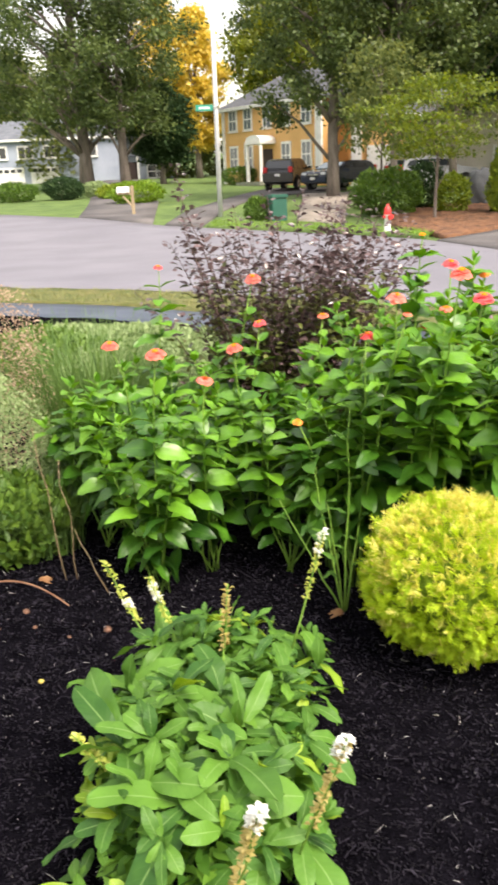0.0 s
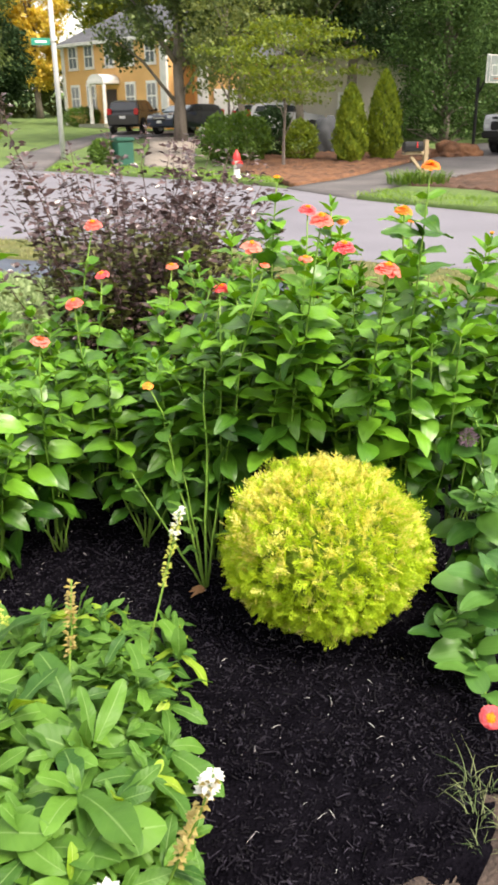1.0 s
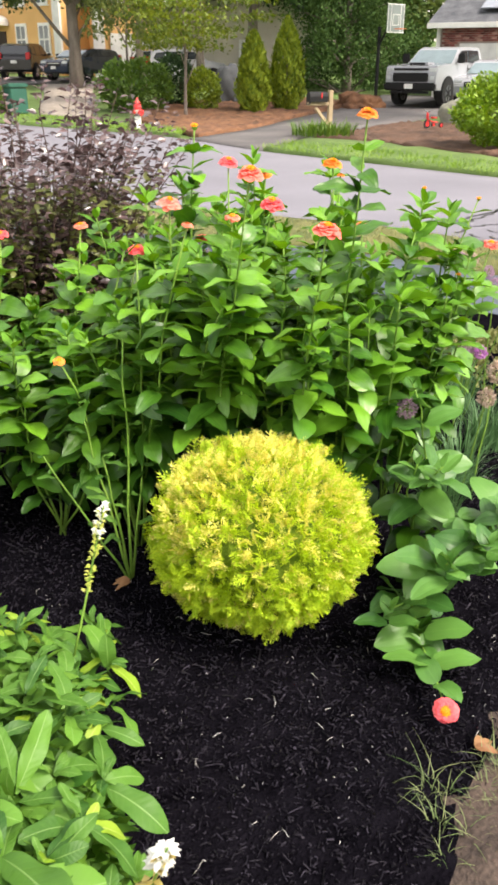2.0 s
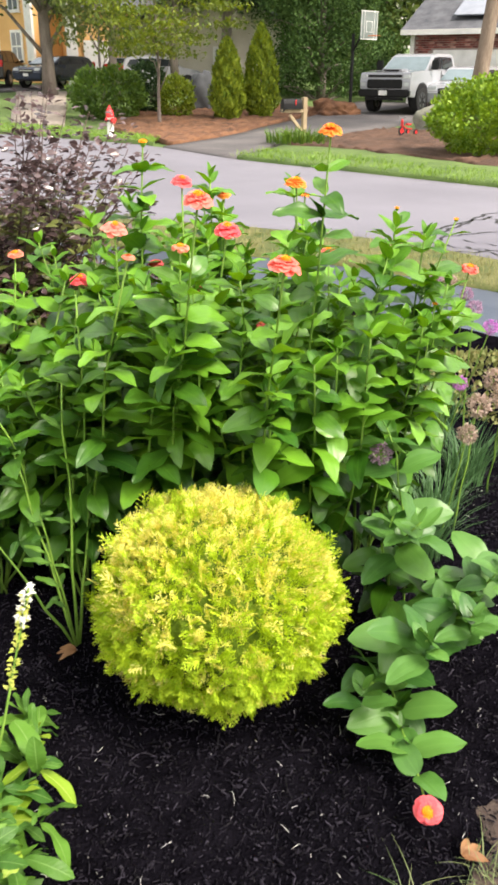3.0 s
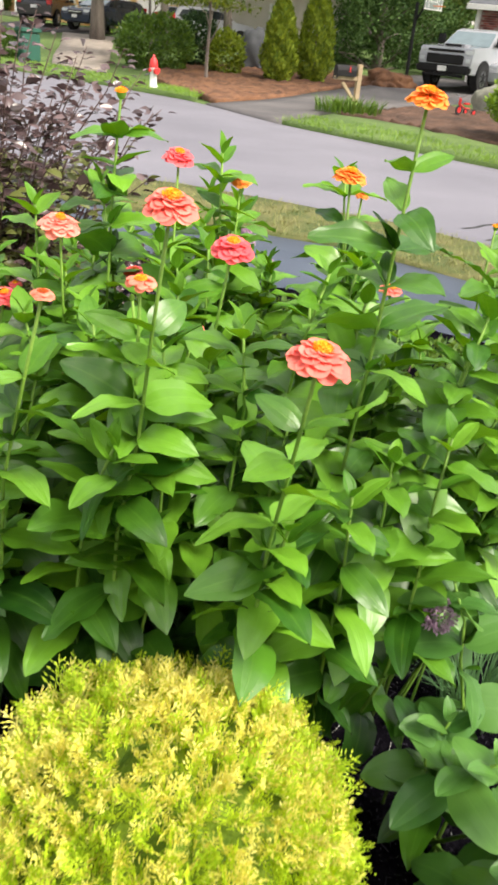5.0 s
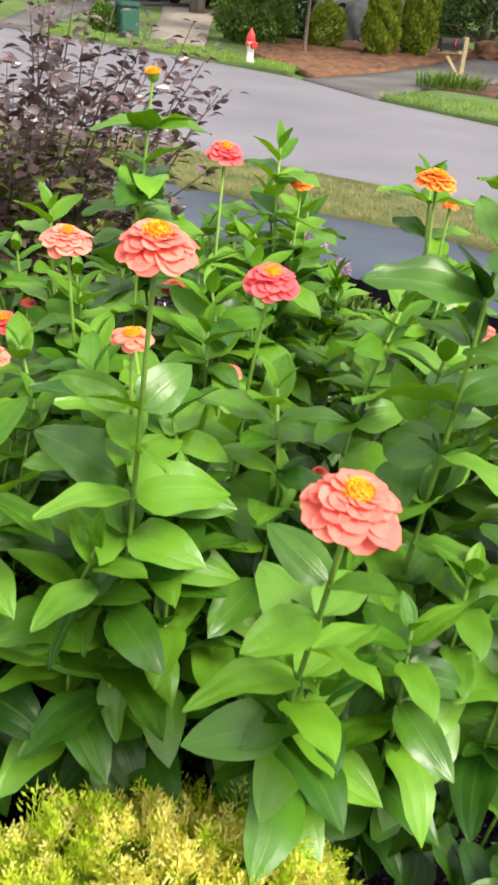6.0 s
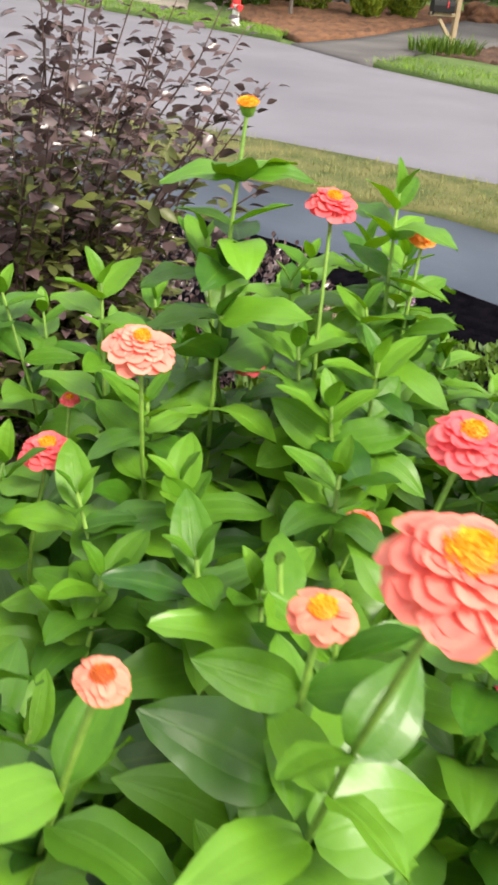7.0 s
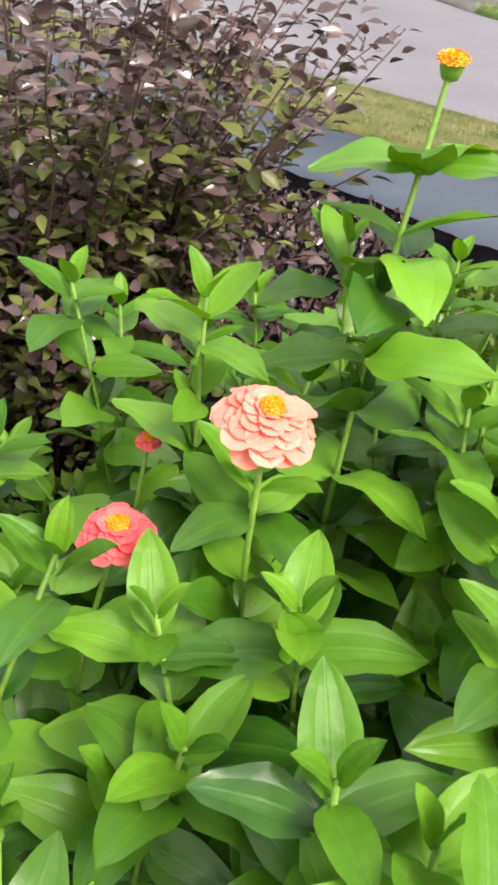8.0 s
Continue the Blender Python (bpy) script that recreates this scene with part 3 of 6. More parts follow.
def flower(parent, at, axis, kind, radius, full=4, red=False, flat=0.0):
    """A zinnia head: green cup, rings of petals, yellow dome of florets. radius: of the open head."""
    rot = Vector((0, 0, 1)).rotation_difference(Vector(axis)).to_matrix().to_4x4()
    m = Matrix.Translation(at) @ rot @ Matrix.Rotation(rng.uniform(0, 6), 4, "Z")
    head = part("flower_head", CUP, None, parent, "", m @ Matrix.Diagonal((radius * 0.62, radius * 0.62, radius * 0.62, 1)))
    s = 1 / 0.62
    dr = 0.42 if kind == "pink" else 0.54 if full > 3 else 0.66
    part("disc", RDISC if red else DISC, None, head, "dark red centre" if red else "yellow centre of florets", Matrix.Translation((0, 0, 0.07 + 0.075 * full)) @ Matrix.Diagonal((dr, dr, 0.36, 1)))
    me = PETALS[kind]
    counts = [15, 14, 13, 11, 8][:full]
    for ring, n in enumerate(counts):
        length = s * (1.0 - 0.155 * ring)
        tilt = radians(-7 + 12 * ring + flat)
        for k in range(n):
            a = 2 * math.pi * (k + 0.5 * (ring % 2)) / n + rng.normal(0, 0.07)
            t = tilt + rng.normal(0, 0.09)
            m2 = Matrix.Rotation(a, 4, "Z") @ Matrix.Translation((0, 0.12, -0.02 + 0.085 * ring)) @ Matrix.Rotation(t, 4, "X") @ Matrix.Rotation(rng.normal(0, 0.1), 4, "Y")
            part("petal", me, None, head, "", m2 @ Matrix.Diagonal((length * 0.96, length * (0.92 + rng.uniform(-0.06, 0.06)) - 0.12, length, 1)))
    return head


def bud(parent, at, axis, size, yellow=True):
    rot = Vector((0, 0, 1)).rotation_difference(Vector(axis)).to_matrix().to_4x4()
    head = part("flower_bud", CUP, None, parent, "green bud", Matrix.Translation(at) @ rot @ Matrix.Diagonal((size, size, size * 1.5, 1)))
    if yellow:
        part("disc", DISC, None, head, "yellow tip of the bud", Matrix.Translation((0, 0, 0.0)) @ Matrix.Diagonal((0.62, 0.62, 0.22, 1)))
    else:
        part("bud_tip", BUDTIP, None, head, "closed green tip of the bud", Matrix.Translation((0, 0, -0.02)) @ Matrix.Diagonal((0.5, 0.5, 0.45, 1)))
    return head


def zinnia_stem(plant, mass, origin, head, leafy=1.0, radius=0.0026, kind=None, size=0.033, full=4, red=False, bare=0.10, first=0.3, big=0.102, axis=None, leaves=ZL, low=0.36):
    """One stem of a zinnia from its foot to its head, with pairs of leaves that cross from node to node, and a star of young leaves where no bloom is. Leaves below low are gathered in mass."""
    o = Vector(origin)
    foot = Vector((rng.normal(0, 0.014), rng.normal(0, 0.014), 0))
    tip = Vector(head) - o
    side = Vector((rng.normal(0, 0.03), rng.normal(0, 0.03), 0))
    pts = bend(foot, tip, 8, 0, 0.004, tuple(side))
    V, F = tube(pts, np.linspace(radius * 1.5, radius * 0.85, 8), 6)
    part("stem", mesh("stem", V, F, M_STEM), None, plant)
    length = float(np.linalg.norm(pts[-1] - pts[0]))
    has = kind is not None
    s, phi = first, rng.uniform(0, 6)
    top = 1 - ((bare if has else 0.045) / length)

    def lay(p, d, upv, ll, k, gathered, wide=1.0):
        m = orient(p + d * 0.003, d, upv, ll, wide)
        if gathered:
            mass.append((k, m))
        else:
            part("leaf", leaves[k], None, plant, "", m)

    while s < top + 1e-6:
        k = s * 7
        i = min(6, int(k))
        p = Vector(pts[i] + (pts[i + 1] - pts[i]) * (k - i))
        up = (s - first) / max(0.01, top - first)
        ll = big * leafy * (0.78 + 0.36 * math.sin(math.pi * min(1, 0.2 + 0.7 * up))) * rng.uniform(0.78, 1.12)
        if up > 0.9:
            ll *= 0.82
        for q in (0, math.pi):
            a = phi + q + rng.normal(0, 0.22)
            el = radians(-20 + 46 * up + rng.normal(0, 13))
            d = Vector((math.cos(a) * math.cos(el), math.sin(a) * math.cos(el), math.sin(el)))
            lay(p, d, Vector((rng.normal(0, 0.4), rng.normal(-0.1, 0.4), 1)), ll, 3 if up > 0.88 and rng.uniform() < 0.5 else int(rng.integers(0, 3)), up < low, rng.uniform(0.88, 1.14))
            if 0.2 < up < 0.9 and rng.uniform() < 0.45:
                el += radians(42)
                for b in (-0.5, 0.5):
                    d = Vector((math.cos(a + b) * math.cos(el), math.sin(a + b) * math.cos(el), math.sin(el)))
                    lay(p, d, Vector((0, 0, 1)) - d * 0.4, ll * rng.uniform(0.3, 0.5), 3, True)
        phi += math.pi / 2 + rng.normal(0, 0.15)
        s += rng.uniform(0.06, 0.08) * (1.0 - 0.28 * up) / max(0.5, length)
    ax = Vector(axis) if axis else Vector((pts[-1] - pts[-2])).normalized() + Vector((rng.normal(0, 0.12), rng.normal(-0.12, 0.1), 0.4))
    if not has:
        for k, (drop, el, ll) in enumerate(((0.045, 12, 0.84), (0.022, 34, 0.66), (0.004, 62, 0.4))):
            for q in (0, math.pi):
                a = phi + k * math.pi / 2 + q + rng.normal(0, 0.12)
                e = radians(el + rng.normal(0, 8))
                d = Vector((math.cos(a) * math.cos(e), math.sin(a) * math.cos(e), math.sin(e)))
                lay(tip - Vector((0, 0, drop)), d, Vector((0, 0, 1)) - d * 0.3, big * leafy * ll * rng.uniform(0.85, 1.15), 3 if k else int(rng.integers(0, 2)), False)
    elif kind == "bud":
        bud(plant, tip, ax.normalized(), size, size > 0.009)
        for low_by, ll, turn in ((0.075, 0.085, 0.1), (0.145, 0.095, 1.5)) if size > 0.015 else ():
            for q in (0, math.pi):
                d = Vector((math.cos(turn + q), math.sin(turn + q), 0.12))
                lay(tip - Vector((0, 0, low_by)), d, Vector((0, -0.2, 1)), ll, 0, False)
    else:
        flower(plant, tip, ax.normalized(), kind, size, full, red)


FLOWERS = [
    ((0.671, 1.859, 1.292), "coral", 0.0360, 5, False), ((0.576, 2.356, 1.158), "pink", 0.0383, 5, False), ((0.783, 1.651, 1.195), "coral", 0.0371, 4, False),
    ((0.815, 2.136, 1.18), "rose", 0.0360, 4, False), ((1.09, 2.394, 1.25), "orange", 0.0348, 4, False), ((0.655, 1.962, 1.178), "peach", 0.0220, 2, False),
    ((0.807, 2.561, 1.245), "rose", 0.0348, 4, False), ((0.535, 1.933, 1.17), "peach", 0.0162, 2, True), ((0.693, 2.522, 1.355), "bud", 0.019, 0, False),
    ((0.482, 2.394, 1.022), "rose", 0.0336, 4, False), ((0.79, 2.262, 1.01), "coral", 0.0232, 2, True), ((0.74, 2.647, 1.0), "rose", 0.0255, 2, True),
    ((0.983, 1.92, 1.415), "orange", 0.029, 4, False), ((-0.228, 2.0, 1.065), "coral", 0.0360, 4, False), ((0.003, 2.5, 0.975), "coral", 0.0348, 4, False),
    ((-0.09, 2.159, 0.94), "coral", 0.0313, 2, True), ((-0.438, 2.4, 1.02), "coral", 0.0348, 4, False), ((0.081, 2.9, 1.18), "coral", 0.0383, 4, False),
    ((0.10, 2.7, 1.03), "rose", 0.0278, 3, False), ((-0.314, 3.0, 1.23), "rose", 0.022, 3, False), ((0.324, 2.4, 1.10), "peach", 0.0232, 2, False),
    ((1.612, 2.3, 1.0), "coral", 0.03, 3, False), ((1.386, 2.1, 0.96), "bud", 0.012, 0, False), ((1.548, 2.3, 1.145), "bud", 0.012, 0, False), ((1.409, 2.4, 1.168), "bud", 0.012, 0, False), ((1.111, 2.2, 1.10), "coral", 0.022, 2, False), ((1.12, 2.4, 1.215), "orange", 0.014, 2, True), ((0.66, 2.08, 1.12), "bud", 0.008, 0, False), ((0.44, 2.14, 1.05), "bud", 0.007, 0, False), ((0.89, 2.1, 0.945), "rose", 0.014, 2, True),
    ((0.942, 2.6, 1.20), "orange", 0.0232, 2, True), ((0.212, 2.1, 0.80), "orange", 0.0186, 2, False), ((0.5, 2.55, 1.0), "rose", 0.0139, 2, False),
]
PLANTS = [
    (0.62, 2.12, 1.12), (0.86, 2.1, 1.1), (0.65, 2.44, 1.08), (0.82, 2.4, 1.13), (1.08, 2.3, 1.12), (0.42, 2.18, 1.02), (0.84, 2.58, 1.1), (0.98, 2.62, 1.12), (1.2, 2.5, 1.02), (0.72, 2.24, 1.08), (0.62, 2.9, 1.08), (0.9, 2.88, 1.08), (0.5, 2.7, 1.06), (1.15, 2.78, 1.0), (1.02, 2.05, 1.02), (1.25, 2.18, 1.05), (1.42, 2.32, 1.02),
    (0.18, 2.3, 0.84), (-0.1, 2.35, 0.82), (-0.36, 2.4, 0.84), (0.05, 2.62, 0.88), (-0.25, 2.7, 0.9), (-0.56, 2.62, 0.84), (0.3, 2.62, 0.95), (-0.08, 2.95, 0.88), (-0.45, 2.95, 0.86), (0.34, 2.34, 0.9), (-0.3, 2.2, 0.74), (-0.72, 2.8, 0.78),
]
# leafy tops that stand out of the clump
TOPS = ((0.541, 2.55, 1.15), (0.667, 2.613, 1.185), (0.612, 2.309, 1.035), (0.536, 2.237, 0.98), (0.903, 2.695, 1.16), (0.991, 2.027, 1.13), (0.808, 2.02, 1.1), (0.711, 2.0, 0.995), (0.83, 1.80, 0.9), (0.664, 2.14, 1.04), (1.255, 2.106, 1.17), (1.188, 2.008, 1.13), (1.364, 2.15, 1.14), (1.298, 2.0, 0.95), (1.1, 1.9, 0.97), (0.9, 2.6, 1.25), (1.12, 2.5, 1.24), (0.44, 2.36, 1.03), (0.62, 1.93, 0.96), (0.93, 1.84, 0.92))
todo = [(p, None, 0, 0, False) for p in TOPS] + list(FLOWERS)
mine = {i: [] for i in range(len(PLANTS))}
for f in todo:
    i = min(range(len(PLANTS)), key=lambda k: (PLANTS[k][0] - f[0][0]) ** 2 + (PLANTS[k][1] - f[0][1]) ** 2 + 0.02 * len(mine[k]))
    mine[i].append(f)
for i, (x, y, h) in enumerate(PLANTS):
    z = ground_z(y) + bed_z(x, y)
    plant = thing("zinnia", "tall green zinnia with coral and orange blooms" if any(f[1] for f in mine[i]) else "leafy green zinnia without open blooms", "flower", pose(x, y, z), "zinnias in the bed")
    mass = []
    for head, kind, size, full, red in mine[i]:
        zinnia_stem(plant, mass, (x, y, z), (head[0], head[1], head[2] + 0.01), 1.0, kind=kind, size=size, full=full, red=red, bare=rng.uniform(0.11, 0.17) if size > 0.03 else 0.07 if size > 0.015 else 0.04, axis=(rng.normal(0, 0.1), rng.normal(-0.16, 0.05), 0.95) if kind else None)
    for k in range(max(3, 7 - len(mine[i]))):
        a, r = rng.uniform(0, 2 * math.pi), rng.uniform(0.04, 0.17)
        zinnia_stem(plant, mass, (x, y, z), (x + r * math.cos(a), y + r * math.sin(a) - 0.04, h * rng.uniform(0.78, 1.03)), 1.0)
    # gathered leaves take the green that has the shade in its colour
    tagged(part("lower_leaves", leaf_mass("lower_leaves", ZFORMS, mass, M_ZSHADE), None, plant, "dark shaded lower leaves"), kind="stuff")

# the low zinnia that sprawls beside the golden globe
SPRAWL = (1.2, 1.84, bed_z(1.2, 1.84))
low = thing("zinnia", "sprawling pale green zinnia, one pink bloom lying on mulch", "flower", pose(*SPRAWL), "zinnias in the bed")
mass = []
for head, kind, size in (((0.938, 1.2, 0.215), "rose", 0.032), ((0.904, 1.44, 0.33), None, 0), ((1.116, 1.4, 0.515), "bud", 0.012), ((0.994, 1.35, 0.5), None, 0), ((1.1, 1.36, 0.53), None, 0), ((1.23, 1.46, 0.56), None, 0), ((1.144, 1.8, 0.52), None, 0), ((1.14, 1.66, 0.58), None, 0), ((1.32, 1.5, 0.56), None, 0), ((1.16, 1.9, 0.72), None, 0)):
    zinnia_stem(low, mass, SPRAWL, head, 1.0, kind=kind, size=size, full=3, bare=0.05, first=0.34, axis=(-0.55, -0.75, 0.62) if kind else None, leaves=PL, low=0.12, big=0.104)
tagged(part("lower_leaves", leaf_mass("lower_leaves", ZFORMS, mass, M_ZSHADE), None, low, "shaded lower leaves"), kind="stuff")


def golden_globe():
    """A clipped globe of flat, forking scale-leaf sprays round a core coloured as the shade in the gaps between them.
    """
    t = thing("golden_globe_arborvitae", "rounded golden-yellow dwarf arborvitae standing in black mulch", "shrub", pose(0.672, 1.745, 0.155))
    V, F = tube([(0, 0, -0.05), (0.005, 0, 0.1), (0, 0.01, 0.24)], [0.02, 0.016, 0.01], 8)
    part("trunk", mesh("trunk", V, F, M_BARK), None, t)
    P, D, N, L, W, golden = [], [], [], [], [], []
    tufts, sprays = 860, 5
    n = tufts * sprays
    k = np.arange(tufts) + 0.5
    ph, th = np.arccos(1 - 1.88 * k / tufts), k * 2.399963
    # a spray, in its own plane: place along and across, direction along and across, length
    main = [(0.2 * q, 0.0, 1.0, 0.0, 0.27) for q in range(5)]
    for q in range(9):
        sgn, at, reach = (1 if q % 2 else -1), 0.08 + 0.098 * q, 0.52 - 0.042 * q
        for b in range(3):
            main.append((at + reach * 0.3 * b, sgn * reach * 0.27 * b, 0.76 - 0.08 * b, sgn * 0.65, reach * 0.46))
        main.append((at + reach * 0.25, sgn * reach * 0.22, 1.0, sgn * 0.1, reach * 0.4))
    S = np.array(main)
    m = len(S)
    for i in range(n):
        j = i // sprays
        if i % sprays == 0:
            u = np.array([math.sin(ph[j]) * math.cos(th[j]), math.sin(ph[j]) * math.sin(th[j]), math.cos(ph[j])]) + rng.normal(0, 0.03, 3)
            u /= np.linalg.norm(u)
            r = 1 + 0.13 * noise.noise(tuple(u * 2.4)) + 0.05 * noise.noise(tuple(u * 6.5)) + min(0.05, rng.normal(0, 0.03))
            root = np.array([0.25, 0.246, 0.218 if u[2] > 0 else 0.2]) * u * r * (1 - 0.07 * u[2]) + np.array([0, 0, 0.262])
            lean = u * 0.85 + np.array([0, 0, 0.35]) + rng.normal(0, 0.18, 3)
            # more gold towards the top: tip colour, with some sunlight painted in
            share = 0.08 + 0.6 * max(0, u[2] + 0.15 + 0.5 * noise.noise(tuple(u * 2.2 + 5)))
        c = root + rng.normal(0, 0.005, 3)
        wisp = rng.uniform() < (0.05 if u[2] > 0.1 else 0.015)
        axis = lean + rng.normal(0, 0.42, 3)
        axis /= np.linalg.norm(axis)
        flat = np.cross(axis, rng.normal(0, 1, 3))
        flat /= np.linalg.norm(flat)
        face = np.cross(axis, flat)
        reach = rng.uniform(0.030, 0.047) * (1.55 if wisp else 1.0)
        droop = face * rng.normal(0, 0.18)
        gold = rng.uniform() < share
        P.append(c + (axis * S[:, :1] + flat * S[:, 1:2] + droop * S[:, :1] ** 2) * reach + rng.normal(0, 0.0007, (m, 3)))
        D.append(axis * S[:, 2:3] + flat * S[:, 3:4] + rng.normal(0, 0.13, (m, 3)))
        N.append(face + rng.normal(0, 0.35, (m, 3)))
        L.append(S[:, 4] * reach * rng.uniform(0.9, 1.25, m))
        W.append(rng.uniform(0.0013, 0.0021, m))
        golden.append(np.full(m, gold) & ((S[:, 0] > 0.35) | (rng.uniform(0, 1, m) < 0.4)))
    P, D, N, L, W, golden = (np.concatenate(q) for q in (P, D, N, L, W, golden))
    for nm, sel, m, lab in (("golden_foliage", golden, M_GOLD, "golden sprays, partly coloured as sun-lit"), ("lime_foliage", ~golden, M_LIMESCALE, "lime-green lower sprays")):
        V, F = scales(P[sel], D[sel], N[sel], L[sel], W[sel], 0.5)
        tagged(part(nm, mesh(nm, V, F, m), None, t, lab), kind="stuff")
    # added solid ball; its dark olive stands in for shade behind the sprays
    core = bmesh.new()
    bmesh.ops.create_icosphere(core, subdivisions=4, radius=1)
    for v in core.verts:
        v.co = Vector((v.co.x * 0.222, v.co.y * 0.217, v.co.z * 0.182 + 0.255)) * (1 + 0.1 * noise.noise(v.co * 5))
    part("core", core, M_OLIVECORE, t, "solid core coloured as the shade between sprays")


# dark olive with the shade of the gaps put into it
M_OLIVECORE = surf("core_shade", (0.07, 0.13, 0.006), (0.2, 0.29, 0.015), 20, 90, 0.9, 0.8, depth=0.02)
golden_globe()

SL = [leaf_data("salvia_leaf", M_SLEAF, width=0.165, fold=0.3, curl=0.36, rise=0.2, base=0.8, point=0.5, wave=1.2, nl=12), leaf_data("salvia_leaf_wide", M_SLEAF, width=0.2, fold=0.25, curl=0.5, rise=0.2, base=0.75, point=0.5, wave=1.1, nl=12, twist=0.2), leaf_data("salvia_leaf_narrow", M_SLEAF, width=0.14, fold=0.45, curl=0.24, rise=0.14, base=0.8, point=0.55, wave=1.2, nl=12, twist=-0.25), leaf_data("salvia_leaf_lime", M_LIME, width=0.2, fold=0.4, curl=0.4, rise=0.2, base=0.7, point=0.55, wave=0.8)]


def flower_spike(parent, foot, tip, bloom=(0.0, 1.0), white=1.0, n=26):
    """A spike with whorls of calyxes, white lipped blooms on the lit part of it."""
    pts = bend(foot, tip, 6, 0, 0.003)
    V, F = tube(pts, np.linspace(0.003, 0.0015, 6), 5)
    part("stem", mesh("stem", V, F, M_STEM), None, parent)
    foot, tip = np.array(foot), np.array(tip)
    for name, m, lo, hi, cnt, size, lab in (("calyx_whorl", M_CALYX if white > 0.5 else M_RUSTCALYX, 0.4, 0.97, n * 4, 0.0115 if white > 0.5 else 0.013, "yellow-green calyxes"), ("white_bloom", M_WHITEPETAL, bloom[0], bloom[1], int(n * 2.4) if white > 0.5 else n * 3, 0.0125 if white > 0.5 else 0.014, "small white blooms")):
        if bloom[1] <= bloom[0] and name == "white_bloom":
            continue
        s = rng.uniform(lo, hi, cnt)
        a = rng.uniform(0, 2 * math.pi, cnt)
        D = np.stack([np.cos(a), np.sin(a), rng.uniform(0.1, 0.8, cnt)], axis=1)
        P = foot + (tip - foot) * s[:, None] + D * 0.003
        V, F = cards(P, D, np.tile([0, 0, 1.0], (cnt, 1)) + D * 0.3, np.full(cnt, size) * rng.uniform(0.7, 1.3, cnt), np.full(cnt, size * 0.35), 0.5)
        tagged(part(name, mesh(name, V, F, m), None, parent, lab), kind="stuff")


M_SALVIASMALL = foliage("salvia_small_leaf", (0.028, 0.10, 0.012), (0.13, 0.27, 0.03), 0.5, 0.25, island=True, spec=0.3)


def salvia():
    base = (-0.05, 1.09, 0.15)
    t = thing("salvia", "low mound of long green leaves with fading white flower spikes", "flower", pose(*base))
    tops = []
    for i in range(52):
        a = i * 2.39996
        q = math.sqrt((i + 0.5) / 52)
        x, y = 0.265 * q * math.cos(a), 0.57 * q * math.sin(a)
        tops.append((x, y, 0.325 * (1 - q ** 5) ** 0.6 + 0.05 * noise.noise((x * 7, y * 7, 2)), q, False))
    tops += [(0.2, 0.3, 0.2, 0.8, False), (0.25, 0.4, 0.15, 1.0, False), (0.27, 0.33, 0.18, 0.9, False), (0.28, 0.47, 0.15, 0.9, False), (0.26, 0.56, 0.1, 1.0, False), (0.23, 0.48, 0.11, 1.0, False), (0.15, 0.44, 0.2, 0.8, False), (0.26, 0.24, 0.15, 0.9, False), (-0.235, 0.02, 0.16, 0.85, True), (-0.25, -0.08, 0.12, 0.9, True), (-0.22, 0.1, 0.15, 0.9, True), (-0.26, -0.03, 0.19, 0.85, True), (-0.24, -0.14, 0.16, 0.9, True), (-0.2, -0.04, 0.24, 0.8, True), (0.02, -0.5, 0.2, 0.8, True), (0.1, 0.42, 0.26, 0.6, True), (0.02, 0.3, 0.33, 0.3, True), (-0.27, -0.26, 0.07, 1.0, False), (-0.24, -0.36, 0.09, 1.0, False), (0.215, -0.34, 0.1, 1.0, False)]
    for i, (x, y, h, q, lime) in enumerate(tops):
        out = Vector((x * 2.6, y * 1.0, 0.35)).normalized() * q + Vector((rng.normal(0, 0.15), rng.normal(-0.1, 0.15), 1.0))
        out.normalize()
        e1 = out.orthogonal().normalized()
        e2 = out.cross(e1)
        big = (rng.uniform(0.12, 0.16) if i % 5 == 0 and q < 0.85 else rng.uniform(0.065, 0.1)) if not lime else rng.uniform(0.05, 0.08)
        nl = 8 if not lime else 9
        ph = rng.uniform(0, 6)
        for k in range(nl):
            a = ph + k * 2.39996 + rng.normal(0, 0.4)
            el = radians(2 + 60 * (k / nl) ** 1.4 + rng.normal(0, 17))
            d = (e1 * math.cos(a) + e2 * math.sin(a)) * math.cos(el) + out * math.sin(el)
            ll = big * (1.1 - 0.6 * k / nl) * rng.uniform(0.65, 1.4)
            me = SL[3] if lime or big < 0.1 and rng.uniform() < 0.06 else SL[int(rng.integers(0, 3))]
            part("leaf", me, None, t, "", orient((x + d.x * 0.004, y + d.y * 0.004, max(0.03, h + rng.normal(0, 0.012))), d, out + Vector((rng.normal(0, 0.4), rng.normal(0, 0.4), 0.2)), ll, rng.uniform(0.9, 1.25)))
    V, F = [], []
    n = 2300
    q, a = np.sqrt(rng.uniform(0, 1, n)), rng.uniform(0, 2 * math.pi, n)
    P = np.stack([0.235 * q * np.cos(a), 0.5 * q * np.sin(a), 0.29 * (1 - q ** 5) ** 0.55 * rng.uniform(0.5, 1.08, n) + 0.01], axis=1)
    V, F = leaflets(P, np.stack([np.cos(a), np.sin(a), rng.normal(0.3, 0.5, n)], axis=1) + rng.normal(0, 0.6, (n, 3)), unit(n, 1.5), rng.uniform(0.03, 0.06, n), rng.uniform(0.009, 0.015, n))
    tagged(part("small_foliage", mesh("small_foliage", V, F, M_SALVIASMALL), None, t, "small crowded leaves"), kind="stuff")
    for k in range(9):
        a = k * 0.7
